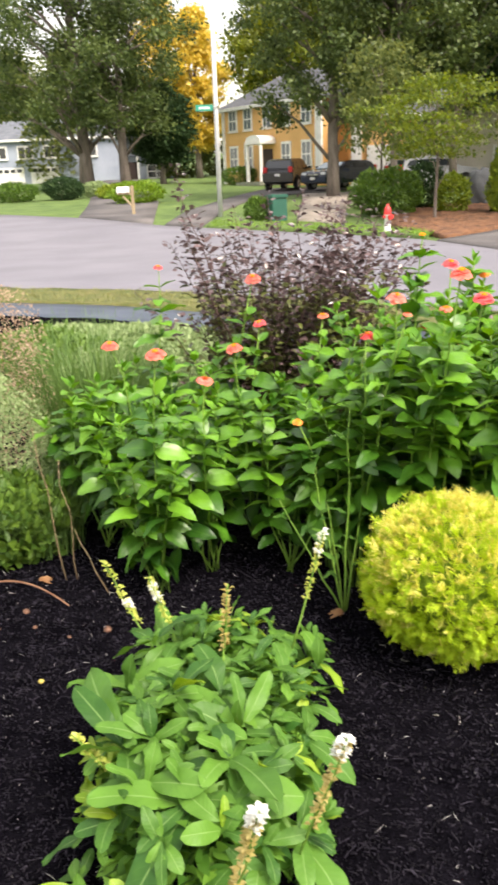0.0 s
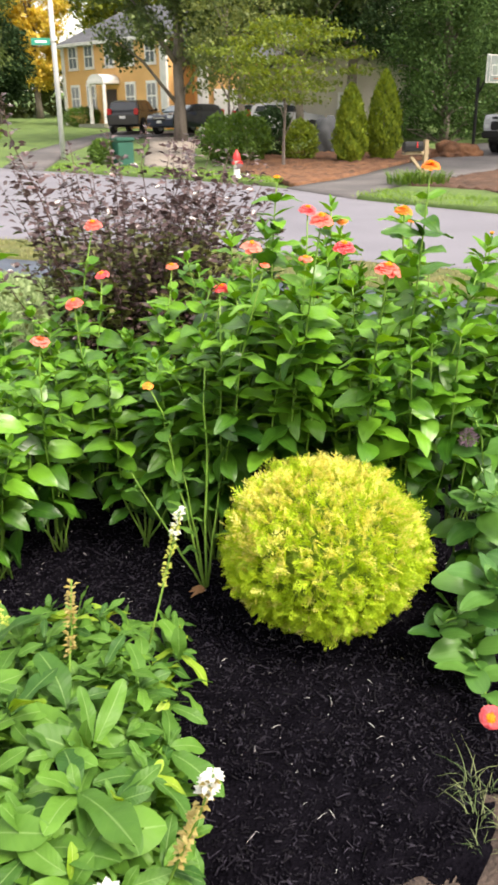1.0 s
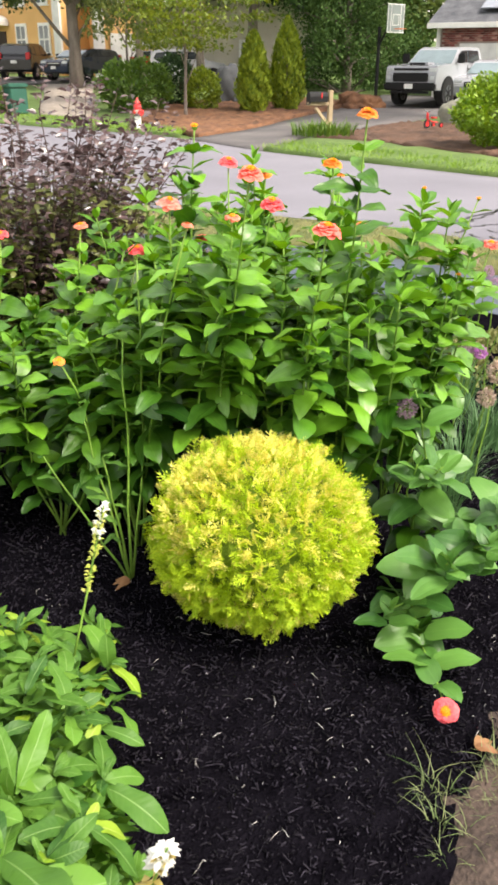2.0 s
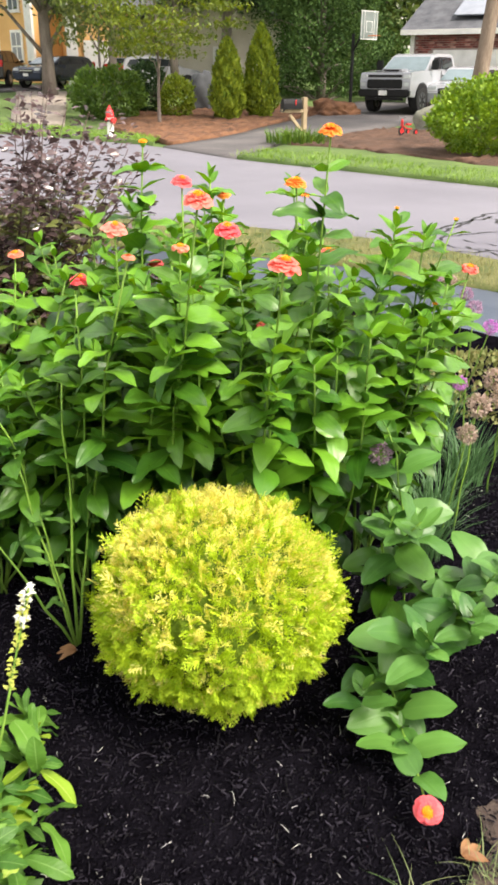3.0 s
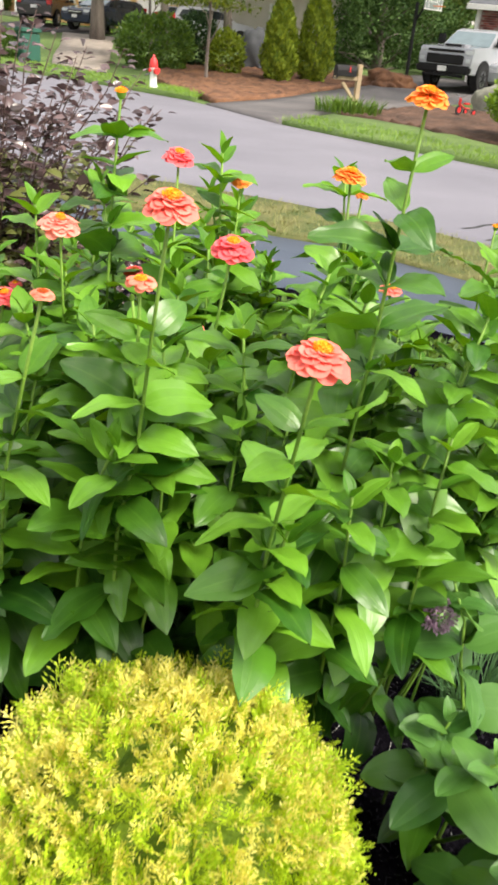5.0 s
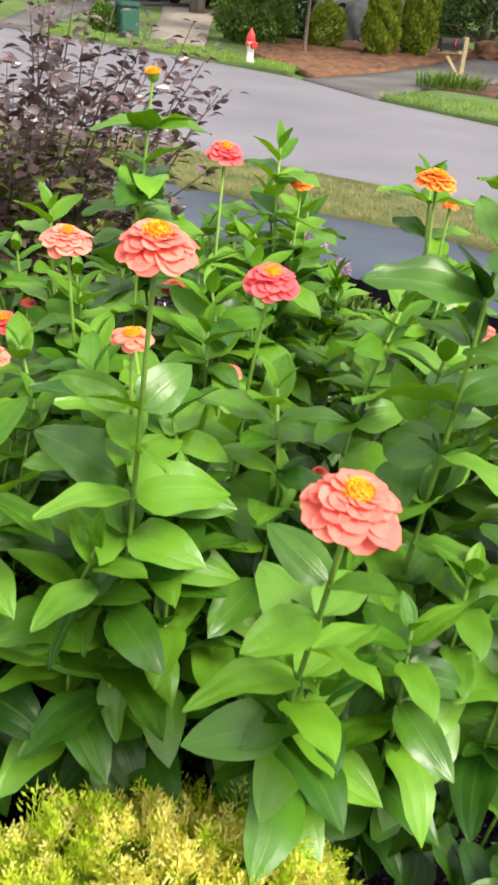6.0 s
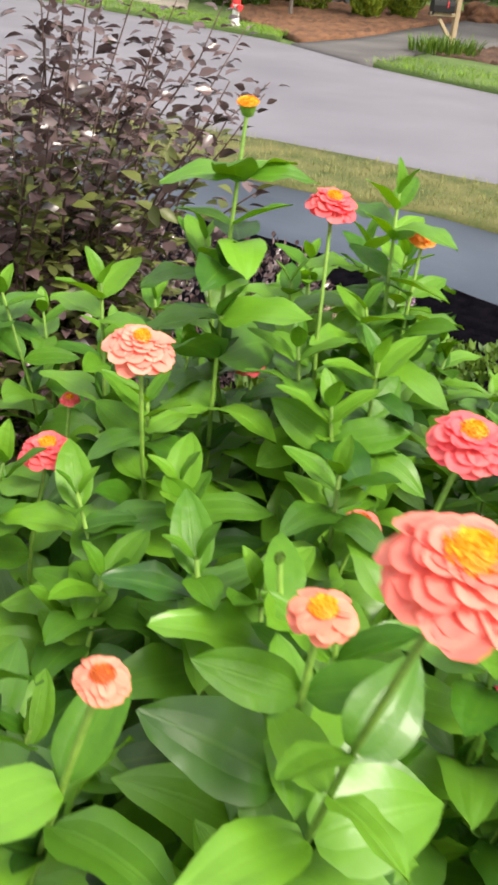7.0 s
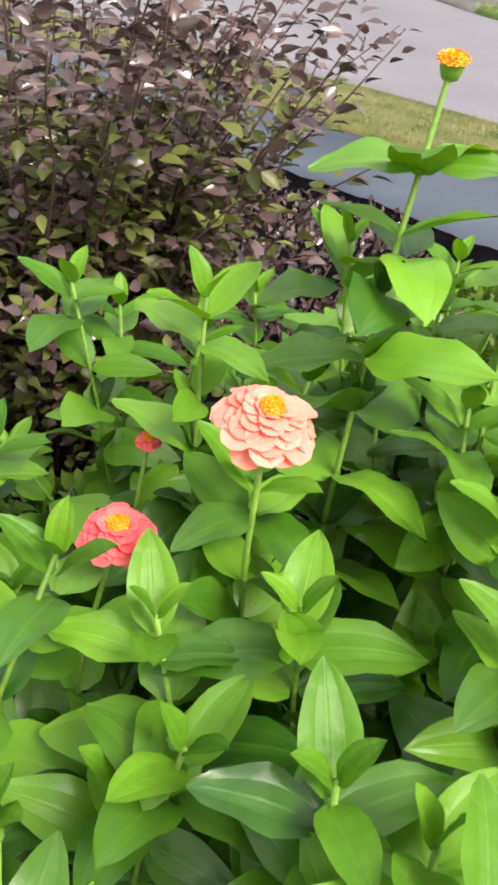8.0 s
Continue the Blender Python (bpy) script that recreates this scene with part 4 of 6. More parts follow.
        V, F = tube(bend((0.03 * math.cos(a), 0.04 * math.sin(a), -0.03), (0.17 * math.cos(a), 0.3 * math.sin(a), 0.2), 5), [0.004] * 5, 5)
        part("stem", mesh("stem", V, F, M_STEM), None, t)
    for foot, tip, bloom, white in (((0.16, -0.32, 0.12), (0.258, -0.462, 0.56), (0.88, 1.0), 0), ((0.04, -0.5, 0.2), (0.114, -0.643, 0.585), (0.87, 1.0), 0), ((-0.13, 0.26, 0.22), (-0.31, 0.46, 0.45), (0.55, 0.62), 1), ((-0.08, 0.31, 0.22), (-0.18, 0.41, 0.42), (0.7, 0.9), 1), ((0.02, 0.1, 0.25), (0.045, 0.2, 0.5), (0, 0), 0), ((-0.18, -0.09, 0.15), (-0.28, -0.14, 0.34), (0, 0), 1), ((0.2, 0.3, 0.25), (0.296, 0.413, 0.535), (0.78, 1.0), 1)):
        flower_spike(t, foot, tip, bloom, white)


salvia()

def purple_shrub():
    """An upright dark shrub: many arching stems set with small leaves, greener low inside."""
    bx, by = 0.24, 3.75
    t = thing("purple_leaved_shrub", "upright shrub with dark purple leaves on arching stems", "shrub", pose(bx, by, 0.12))
    SM = [leaf_data("purple_leaf", M_PURPLE, width=0.29, fold=0.35, curl=0.3, base=0.6, point=0.7), leaf_data("purple_leaf_narrow", M_PURPLE, width=0.25, fold=0.5, curl=0.45, base=0.6, point=0.75)]
    P, D, N, L, W, inner = [], [], [], [], [], []
    objs = 0
    stems = []
    for i in range(58):
        a = i * 2.39996
        q = math.sqrt((i + 0.5) / 58)
        spread = 0.62 * q
        h = (1.36 - 0.28 * q ** 2) * rng.uniform(0.7, 1.06)
        if i in (3, 20, 41):
            h *= 1.08
        stems.append((spread * math.cos(a), spread * math.sin(a) * 0.9, h, 0.35 * q))
    stems += [(0.3, -0.1, 1.33, 0.1), (0.4, 0.0, 1.3, 0.2), (0.45, -0.15, 1.25, 0.2), (0.5, 0.12, 1.27, 0.3), (0.35, 0.18, 1.36, 0.1), (0.2, -0.25, 1.3, 0.1), (0.1, -0.1, 1.4, 0.1), (0.70, 0.3, 1.2, 0.5), (0.63, 0.22, 1.27, 0.4), (0.74, 0.1, 1.1, 0.5), (0.26, -0.4, 1.22, 0.2), (0.32, -0.32, 1.13, 0.3), (0.42, -0.25, 1.1, 0.3), (0.22, -0.5, 1.1, 0.3), (0.16, -0.45, 1.0, 0.3), (0.56, -0.40, 1.16, 0.4), (0.62, -0.5, 0.98, 0.45), (0.5, -0.62, 0.85, 0.5), (-0.52, 0.0, 1.53, 0.1), (-0.5, -0.1, 1.3, 0.1), (0.66, -0.25, 1.12, 0.4), (0.25, -0.62, 0.62, 0.6), (0.05, -0.6, 0.7, 0.5), (0.4, -0.62, 0.6, 0.5), (-0.75, -0.15, 0.95, 0.3)]
    for x, y, h, arch in stems:
        foot = (x * 0.22, y * 0.22, -0.05)
        pts = bend(foot, (x, y, h), 9, 0, 0.012, (-x * 0.15 * arch, -y * 0.15 * arch, 0.18 * arch))
        V, F = tube(pts, np.linspace(0.007, 0.0013, 9), 5)
        part("stem", mesh("stem", V, F, M_WOODY), None, t)
        m = int(44 * h)
        for k in range(m):
            s = 0.22 + 0.78 * (k + 0.5) / m
            j = min(7, int(s * 8))
            p = pts[j] + (pts[j + 1] - pts[j]) * (s * 8 - j)
            tw = rng.uniform(0, 2 * math.pi)
            out = np.array([math.cos(tw), math.sin(tw), rng.uniform(0.0, 0.7)])
            r = rng.uniform(0.0, 0.09) * (1 - s * 0.6)
            if s < 0.62:
                for e in range(4):
                    P.append(p + out * r + rng.normal(0, 0.045, 3))
                    D.append(out + rng.normal(0, 0.4, 3))
                    N.append(rng.normal(0, 0.4, 3) + np.array([0, 0, 1]))
                    L.append(rng.uniform(0.026, 0.045))
                    W.append(rng.uniform(0.009, 0.0145))
                    inner.append(h * s < 1.0 and rng.uniform() < 0.68 or rng.uniform() < 0.1)
            front = (y < -0.1 or x > 0.35) and s > 0.45
            ll = rng.uniform(0.036, 0.06) * (1.2 if s < 0.6 else 1.0) * (1 - 0.35 * max(0, s - 0.8) / 0.2)
            if front and objs < 200:
                part("leaf", SM[objs % 2], None, t, "", orient(Vector(p + out * r), out, (rng.normal(0, 0.4), rng.normal(0, 0.4), 1), ll))
                objs += 1
            else:
                P.append(p + out * r); D.append(out); N.append(rng.normal(0, 0.4, 3) + np.array([0, 0, 1])); L.append(ll); W.append(ll * 0.3); inner.append(h * s < 0.95 and rng.uniform() < 0.45)
            for e in range(1 if s > 0.7 else 0):
                o2 = np.array([-out[0], -out[1], out[2]]) + rng.normal(0, 0.35, 3)
                P.append(p + o2 * 0.004 + rng.normal(0, 0.012, 3)); D.append(o2); N.append(rng.normal(0, 0.4, 3) + np.array([0, 0, 1])); L.append(ll * 0.95); W.append(ll * 0.27); inner.append(h * s < 0.95 and rng.uniform() < 0.45)
    inner = np.array(inner)
    P, D, N, L, W = (np.array(q) for q in (P, D, N, L, W))
    for nm, sel, m, lab in (("foliage", ~inner, M_PURPLE2, ""), ("inner_foliage", inner, M_OLIVE, "olive-green inner leaves")):
        V, F = leaflets(P[sel], D[sel], N[sel], L[sel], W[sel], 0.4)
        tagged(part(nm, mesh(nm, V, F, m), None, t, lab), kind="stuff")


purple_shrub()


def grass_clump(name, label, x, y, n, spread, h, lean, w, m, cat="grass"):
    t = thing(name, label, cat, pose(x, y, ground_z(y) + bed_z(x, y)))
    V, F = blades(n, spread, h, lean, w)
    tagged(part("leaf_tuft", mesh("leaf_tuft", V, F, m), None, t), kind="stuff")
    return t


grass_clump("ornamental_grass", "clump of fine upright green ornamental grass", -0.74, 3.5, 1300, 0.3, 0.9, 0.5, 0.003, M_GRASS)
grass_clump("ornamental_grass", "arching clump of dark green grass by the mulch", -1.05, 2.35, 160, 0.1, 0.5, 0.9, 0.003, M_GRASS)
for x, y, n, h in ((1.3, 2.55, 130, 0.34), (1.55, 2.62, 170, 0.38), (1.45, 2.15, 150, 0.32), (1.75, 3.0, 170, 0.4), (1.4, 3.3, 120, 0.36), (1.08, 3.2, 90, 0.3), (1.85, 2.55, 170, 0.34), (1.95, 2.95, 160, 0.36), (1.62, 2.35, 140, 0.3), (2.05, 3.4, 150, 0.34)):
    grass_clump("onion_clump", "clump of strappy blue-green ornamental onion leaves", x, y, n, 0.07, h * 0.75, 0.75, 0.0027, M_BLUEGRASS, "onion")


def bushy(name, label, x, y, z, rx, ry, rz, n, leaf, m, up=0.4, cat="shrub", stem=M_WOODY, lift=0.0):
    """A dense rounded bush: stems under an uneven crown of small leaves."""
    t = thing(name, label, cat, pose(x, y, z))
    for k in range(7):
        a = k * 0.9
        V, F = tube(bend((0.05 * math.cos(a) * rx, 0.05 * math.sin(a) * ry, -0.04), (0.5 * rx * math.cos(a), 0.5 * ry * math.sin(a), rz * 0.9), 5, 0, 0.01 * rz), np.linspace(0.02, 0.006, 5) * max(0.4, rz), 5)
        part("stem", mesh("stem", V, F, stem), None, t)
    u = unit(n)
    u /= np.linalg.norm(u, axis=1)[:, None]
    r = np.array([1 + 0.22 * noise.noise(tuple(q * 2.3 + x)) + 0.12 * noise.noise(tuple(q * 6 + y)) for q in u]) * (0.62 + 0.38 * rng.uniform(0, 1, n) ** 0.45)
    P = u * r[:, None] * np.array([rx, ry, rz]) + np.array([0, 0, rz * 0.9 + lift])
    P[:, 2] = np.maximum(P[:, 2], 0.01)
    V, F = (scales if y > 6 else cards if leaf < 0.03 else leaflets)(P, u + rng.normal(0, 0.6, (n, 3)) + np.array([0, 0, up]), u + rng.normal(0, 0.5, (n, 3)), leaf * rng.uniform(0.6, 1.3, n), leaf * 0.3 * rng.uniform(0.7, 1.2, n))
    tagged(part("foliage", mesh("foliage", V, F, m), None, t), kind="stuff")
    return t


bushy("faded_flower_bush", "tall bush with faded pinkish-tan flower heads", -1.36, 3.3, 0.12, 0.44, 0.4, 0.66, 15000, 0.013, M_TAN)
bushy("sedum", "feathery grey-green perennial in the flower bed", -1.12, 2.9, 0.13, 0.28, 0.28, 0.38, 11000, 0.015, M_GREY, 0.9, "perennial")
bushy("perennial_mound", "grey-green feathery mound behind the zinnias", -0.72, 4.3, 0.1, 0.5, 0.45, 0.3, 7000, 0.022, M_GREY, 0.9, "perennial")
bushy("perennial_mound", "dark green leafy mound beside the dead stems", -0.98, 2.62, 0.12, 0.3, 0.24, 0.17, 2600, 0.05, M_HEDGE, 0.7, "perennial")
for x, y in ((-1.45, 7.1), (-0.75, 6.9), (-1.9, 7.9), (-1.1, 7.8), (-0.3, 6.4)):
    bushy("perennial_mound", "low grey-green foliage along the footpath", x, y, 0.04, 0.55, 0.45, 0.07, 2200, 0.05, M_GREY, 0.8, "perennial")
bushy("perennial_mound", "green leafy mound near the footpath", -1.5, 5.2, 0.08, 0.7, 0.6, 0.28, 3500, 0.05, M_HEDGE, 0.7, "perennial")
bushy("perennial_mound", "green leafy mound behind the purple shrub", -0.3, 5.3, 0.08, 0.6, 0.5, 0.25, 3500, 0.05, M_GREY, 0.7, "perennial")
grass_clump("ornamental_grass", "low arching dark green grass at the bed edge", -0.8, 2.62, 260, 0.14, 0.42, 0.8, 0.003, M_GRASS)
bushy("perennial_mound", "low mound of mixed green foliage behind the zinnias", 1.15, 3.6, 0.1, 0.35, 0.3, 0.22, 1800, 0.05, M_HEDGE, 0.6, "perennial")
bushy("perennial_mound", "low mound of dark green foliage near the footpath", 1.5, 4.4, 0.07, 0.4, 0.35, 0.16, 1800, 0.045, M_HEDGE, 0.6, "perennial")
bushy("perennial_mound", "low dark green foliage under the purple shrub", 0.45, 3.15, 0.12, 0.3, 0.2, 0.16, 1300, 0.05, M_HEDGE, 0.6, "perennial")
bushy("dry_perennial", "straw-brown faded perennial by the footpath", 2.5, 3.3, 0.08, 0.42, 0.38, 0.12, 2000, 0.03, M_DRYGRASS, 0.7, "perennial")
bushy("perennial_mound", "low green perennial beside the onions", 2.15, 4.1, 0.06, 0.45, 0.4, 0.12, 2000, 0.035, M_HEDGE, 0.7, "perennial")
bushy("catmint", "low purple-grey perennial near the footpath", 0.95, 4.5, 0.1, 0.5, 0.4, 0.26, 2600, 0.03, M_PURPLE2, 0.5, "perennial")


def allium(x, y, z, r, m, lab):
    """A round onion flower of many small star florets on a bare stalk."""
    g = bed_z(x, y)
    t = thing("allium", lab, "flower", pose(x, y, g), "alliums by the path")
    fx, fy = rng.normal(0, 0.05), rng.normal(0.05, 0.05)
    V, F = tube(bend((fx, fy, -0.02), (0, 0, z - g), 6, 0, 0.004), np.linspace(0.0035, 0.0022, 6), 6)
    part("stalk", mesh("stalk", V, F, M_STEM), None, t)
    n = 420
    u = unit(n)
    u /= np.linalg.norm(u, axis=1)[:, None]
    P = u * r * rng.uniform(0.5, 0.88, n)[:, None] + np.array([0, 0, z - g])
    V, F = cards(P, u + rng.normal(0, 0.5, (n, 3)), rng.normal(0, 1, (n, 3)), np.full(n, r * 0.26), np.full(n, r * 0.085), 0.5)
    part("flower_head", mesh("flower_head", V, F, m), None, t)


MAUVE, VIOLET, FADED = (M_ALLIUM, "dusty mauve round allium head"), (M_ALLIUMPINK, "violet-pink round allium head"), (M_ALLIUMTAN, "faded tan allium seed head")
for x, y, z, r, (m, lab) in ((1.156, 1.914, 0.643, 0.032, MAUVE), (1.655, 2.23, 0.594, 0.04, FADED), (1.99, 2.7, 0.685, 0.03, VIOLET), (1.666, 2.45, 0.619, 0.034, MAUVE), (1.69, 2.4, 0.604, 0.026, VIOLET), (1.444, 2.3, 0.608, 0.03, MAUVE), (1.86, 2.9, 0.83, 0.027, MAUVE), (1.92, 2.9, 0.817, 0.03, FADED),
                             (1.604, 2.2, 0.517, 0.034, FADED), (1.892, 2.5, 0.562, 0.042, FADED), (1.938, 2.8, 0.788, 0.026, MAUVE), (1.863, 2.4, 0.531, 0.04, FADED), (1.945, 2.75, 0.748, 0.032, MAUVE), (1.122, 3.2, 0.954, 0.036, MAUVE), (1.25, 3.4, 0.82, 0.034, MAUVE), (1.05, 3.3, 0.8, 0.032, FADED), (2.05, 2.62, 0.58, 0.038, FADED)):
    allium(x, y, z, r, m, lab)

# mulch chips, straw and sparse grass
n = 60000
cx, cy = rng.uniform(-1.5, 2.0, n), 0.45 + 2.4 * rng.uniform(0, 1, n) ** 1.3
keep = cy > np.interp(cx, [-1.6, -0.5, 0.3, 0.66, 0.95, 1.5, 2.6], [0.52, 0.47, 0.60, 0.84, 1.03, 1.3, 1.32])
cx, cy = cx[keep], cy[keep]
n = len(cx)
CV, CF = [], []
for i in range(n):
    a, t = rng.uniform(0, math.pi), rng.normal(0, 0.45)
    l, w, h = rng.uniform(0.0015, 0.005 + 0.016 * rng.uniform() ** 3), rng.uniform(0.0006, 0.0019 + 0.002 * rng.uniform() ** 3), rng.uniform(0.001, 0.004)
    d = np.array([math.cos(a) * math.cos(t), math.sin(a) * math.cos(t), math.sin(t)])
    s = np.array([-math.sin(a), math.cos(a), rng.normal(0, 0.3)])
    c = np.array([cx[i], cy[i], bed_z(cx[i], cy[i]) + 0.002 + abs(t) * 0.008])
    o = len(CV)
    CV += [c - d * l - s * w * 0.4, c + d * l - s * w, c + d * l * 0.8 + s * w, c - d * l * 0.9 + s * w * 0.8, c + np.array([0, 0, h]) - d * l * 0.5, c + np.array([0, 0, h]) + d * l * 0.5]
    CF += [(o, o + 1, o + 5, o + 4), (o + 1, o + 2, o + 5), (o + 2, o + 3, o + 4, o + 5), (o + 3, o, o + 4)]
tagged(part("mulch_chips", mesh("mulch_chips", CV, CF, M_CHIP, False)), "scattered shreds of black mulch on the bed", "mulch", kind="stuff")
SV = []
for i in range(950):
    x, y = rng.uniform(-1.2, 1.9), rng.uniform(0.8, 2.6)
    if y < np.interp(x, [-0.5, 0.3, 0.72, 0.95, 1.5], [0.5, 0.7, 0.98, 1.15, 1.33]):
        continue
    a, l = rng.uniform(0, 6.3), rng.uniform(0.002, 0.009) if i % 4 else rng.uniform(0.012, 0.036)
    z = bed_z(x, y) + 0.006
    k = rng.normal(0, 0.12) * l
    SV.append(tube(bend((x, y, z), (x + l * math.cos(a), y + l * math.sin(a), z + rng.uniform(0, 0.006)), 5, 0, 0.0006, (-math.sin(a) * k, math.cos(a) * k, 0.003)), [0.0003, 0.0005, 0.0005, 0.0005, 0.0002], 3))
V, F = join(SV)
tagged(part("straw_bits", mesh("straw_bits", V, F, M_STRAW)), "pale dry straw bits lying on the mulch", "straw", kind="stuff")
GB = [blades(int(rng.integers(9, 20)), 0.022, rng.uniform(0.035, 0.075), 1.5, 0.0011, (x, y, 0.155)) for x, y in ((0.82, 1.05), (0.84, 1.07), (0.86, 1.04), (0.95, 1.03), (0.99, 1.05), (1.03, 1.05), (0.96, 0.98), (1.06, 0.98), (0.92, 0.95), (1.1, 1.08), (0.85, 0.93), (0.80, 0.97), (1.15, 1.06), (0.78, 0.90), (1.2, 1.12), (1.12, 1.0), (0.9, 1.0), (1.0, 1.1))]
V, F = join(GB)
tagged(part("sparse_grass", mesh("sparse_grass", V, F, foliage("edge_grass_blade", (0.06, 0.12, 0.03), (0.24, 0.27, 0.12), 0.6, 0.2, island=True))), "sparse pale grass tufts at the soil edge", "grass", kind="stuff")
cane = thing("fallen_cane", "brown arched fallen stem lying on the mulch", "stem", pose(-0.75, 2.1, 0.15))
s = np.linspace(0, 1, 12)
V, F = tube(np.stack([-0.27 + 0.41 * s, 0.13 - 0.14 * s ** 2.2, 0.015 + 0.045 * np.sin(math.pi * s)], axis=1), np.linspace(0.0045, 0.003, 12), 6)
part("stem", mesh("stem", V, F, surf("brown_cane", (0.15, 0.07, 0.04), (0.28, 0.15, 0.09), 20, 90, 0.6, 0.2)), None, cane)


PEBBLES = ((-0.755, 2.06, 0.012), (-0.70, 1.96, 0.008), (-0.45, 1.94, 0.014), (-0.57, 1.90, 0.007), (-0.82, 1.95, 0.006))
FRUIT, CURL = (-0.60, 1.64), (-0.76, 2.27)
CANES = (((-0.66, 2.29), (-0.74, 2.35, 0.75)), ((-0.62, 2.3), (-0.66, 2.36, 0.62)), ((-0.48, 2.2), (-0.62, 2.32, 0.36)))
M_CANE = surf("dry_cane", (0.15, 0.10, 0.055), (0.28, 0.21, 0.12), 20, 90, 0.7, 0.2)


def pebble(name, label, cat, x, y, r, m, seed):
    bm = bmesh.new()
    bmesh.ops.create_icosphere(bm, subdivisions=2, radius=r)
    for v in bm.verts:
        v.co *= 1 + 0.25 * noise.noise(v.co * (1.2 / r) + Vector((seed, 0, 0)))
        v.co.z *= 0.75
    for f in bm.faces:
        f.smooth = True
    tagged(part(name, bm, m, None, "", pose(x, y, bed_z(x, y) + r * 0.5)), label, cat)


M_PEBBLE = surf("brown_pebble", (0.07, 0.035, 0.022), (0.19, 0.10, 0.065), 30, 120, 0.7, 0.3)
M_FRUIT = surf("yellow_fruit", (0.45, 0.36, 0.06), (0.62, 0.5, 0.12), 40, 120, 0.5, 0.2)
for k, (x, y, r) in enumerate(PEBBLES):
    pebble("pebble", "small reddish-brown pebble lying on the mulch", "pebble", x, y, r, M_PEBBLE, k)
pebble("fallen_fruit", "small yellow fallen fruit on the mulch", "fruit", FRUIT[0], FRUIT[1], 0.009, M_FRUIT, 11)
dry = thing("dry_leaf", "curled orange-brown dry leaf on the mulch", "leaf", pose(CURL[0], CURL[1], bed_z(*CURL) + 0.012))
M_DRYLEAF = foliage("dry_orange_leaf", (0.20, 0.09, 0.035), (0.36, 0.20, 0.09), 0.6, 0.2)
for k in range(3):
    part("blade", leaf_data("dry_leaf", M_DRYLEAF, width=0.16, fold=0.9, curl=0.6, wave=1.5), None, dry, "", orient((0, 0, 0), (1, 0.5 - 0.5 * k, 0.25), (0, -0.4, 1), 0.05))
for foot, top in CANES:
    z = bed_z(foot[0], foot[1])
    cane = thing("dead_perennial", "bare brown dead perennial standing in the bed", "dead plant", pose(foot[0], foot[1], z))
    V, F = tube(bend((0, 0, -0.02), (top[0] - foot[0], top[1] - foot[1], top[2] - z), 6, 0, 0.006), np.linspace(0.0026, 0.0016, 6), 6)
    part("stem", mesh("stem", V, F, M_CANE), None, cane)

fallen = thing("dry_leaf", "curled orange-brown dry leaf on bare soil", "leaf", pose(0.97, 1.12, 0.175))
for k in range(3):
    part("blade", leaf_data("dry_leaf", M_DRYLEAF, width=0.2, fold=0.9, curl=0.6, wave=1.5), None, fallen, "", orient((0, 0, 0), (1, -0.6 + 0.7 * k, 0.2), (0, -0.4, 1), 0.05))
weed = thing("weed", "small broad-leaved green weed at the soil edge", "weed", pose(1.0, 0.97, 0.165))
for k in range(7):
    part("leaf", SL[1], None, weed, "", orient((0, 0, 0.004), (math.cos(k * 0.9), math.sin(k * 0.9), 0.3), (0, 0, 1), 0.045))

sprout = thing("young_perennial", "thin green perennial with narrow leaves beside the golden globe", "perennial", pose(0.355, 2.0, bed_z(0.355, 2.0)))
for tx, ty, tz in ((-0.06, -0.03, 0.42), (-0.21, 0.1, 0.38), (0.03, 0.1, 0.7), (-0.1, 0.12, 0.52), (0.09, 0.12, 0.5)):
    pts = bend((0, 0, -0.02), (tx, ty, tz), 7, 0, 0.003)
    V, F = tube(pts, np.linspace(0.0045, 0.002, 7), 6)
    part("stem", mesh("stem", V, F, M_STEM), None, sprout)
    for k in range(5):
        a = rng.uniform(0, 6.3)
        part("leaf", SL[2], None, sprout, "", orient(pts[2 + k], (math.cos(a), math.sin(a), 0.5), (0, -0.3, 1), rng.uniform(0.045, 0.075)))
litter = thing("dry_leaf", "curled brown dry leaf at the foot of a stem", "leaf", pose(0.345, 1.97, bed_z(0.345, 1.97) + 0.012))
for k in range(3):
    part("blade", leaf_data("dry_leaf", M_DRYLEAF, width=0.22, fold=0.9, curl=0.6, wave=1.5), None, litter, "", orient((0, 0, 0), (-1, 0.6 - 0.6 * k, 0.25), (0, -0.4, 1), 0.045))

# ---- street furniture and things across the street ----
M_WHITE = plain("white_paint", (0.74, 0.74, 0.72), 0.5)
M_POLE = plain("pale_painted_steel", (0.62, 0.63, 0.65), 0.4, 0.0)
M_SIGN = plain("sign_green", (0.02, 0.26, 0.17), 0.4)
M_RED = plain("hydrant_red", (0.62, 0.03, 0.03), 0.45)
M_BLACK = plain("black_plastic", (0.012, 0.012, 0.013), 0.55, spec=0.25)
M_PANE = plain("house_window_glass", (0.16, 0.18, 0.2), 0.08, 0.0, 0.9)
M_GLASS = plain("dark_window_glass", (0.03, 0.035, 0.04), 0.08, 0.0, 0.9)
M_CARGLASS = plain("car_glass", (0.16, 0.22, 0.24), 0.06, 0.0, 1.0)
M_TYRE = plain("tyre_rubber", (0.015, 0.015, 0.016), 0.85)
M_RIM = plain("alloy_rim", (0.32, 0.33, 0.35), 0.3, 0.9)
M_CARWHITE = plain("white_car_paint", (0.36, 0.37, 0.4), 0.25, 0.0, 0.6, 0.6, 0.03)
M_CARBLACK = plain("black_car_paint", (0.008, 0.008, 0.011), 0.25, 0.0, 0.5, 0.3)
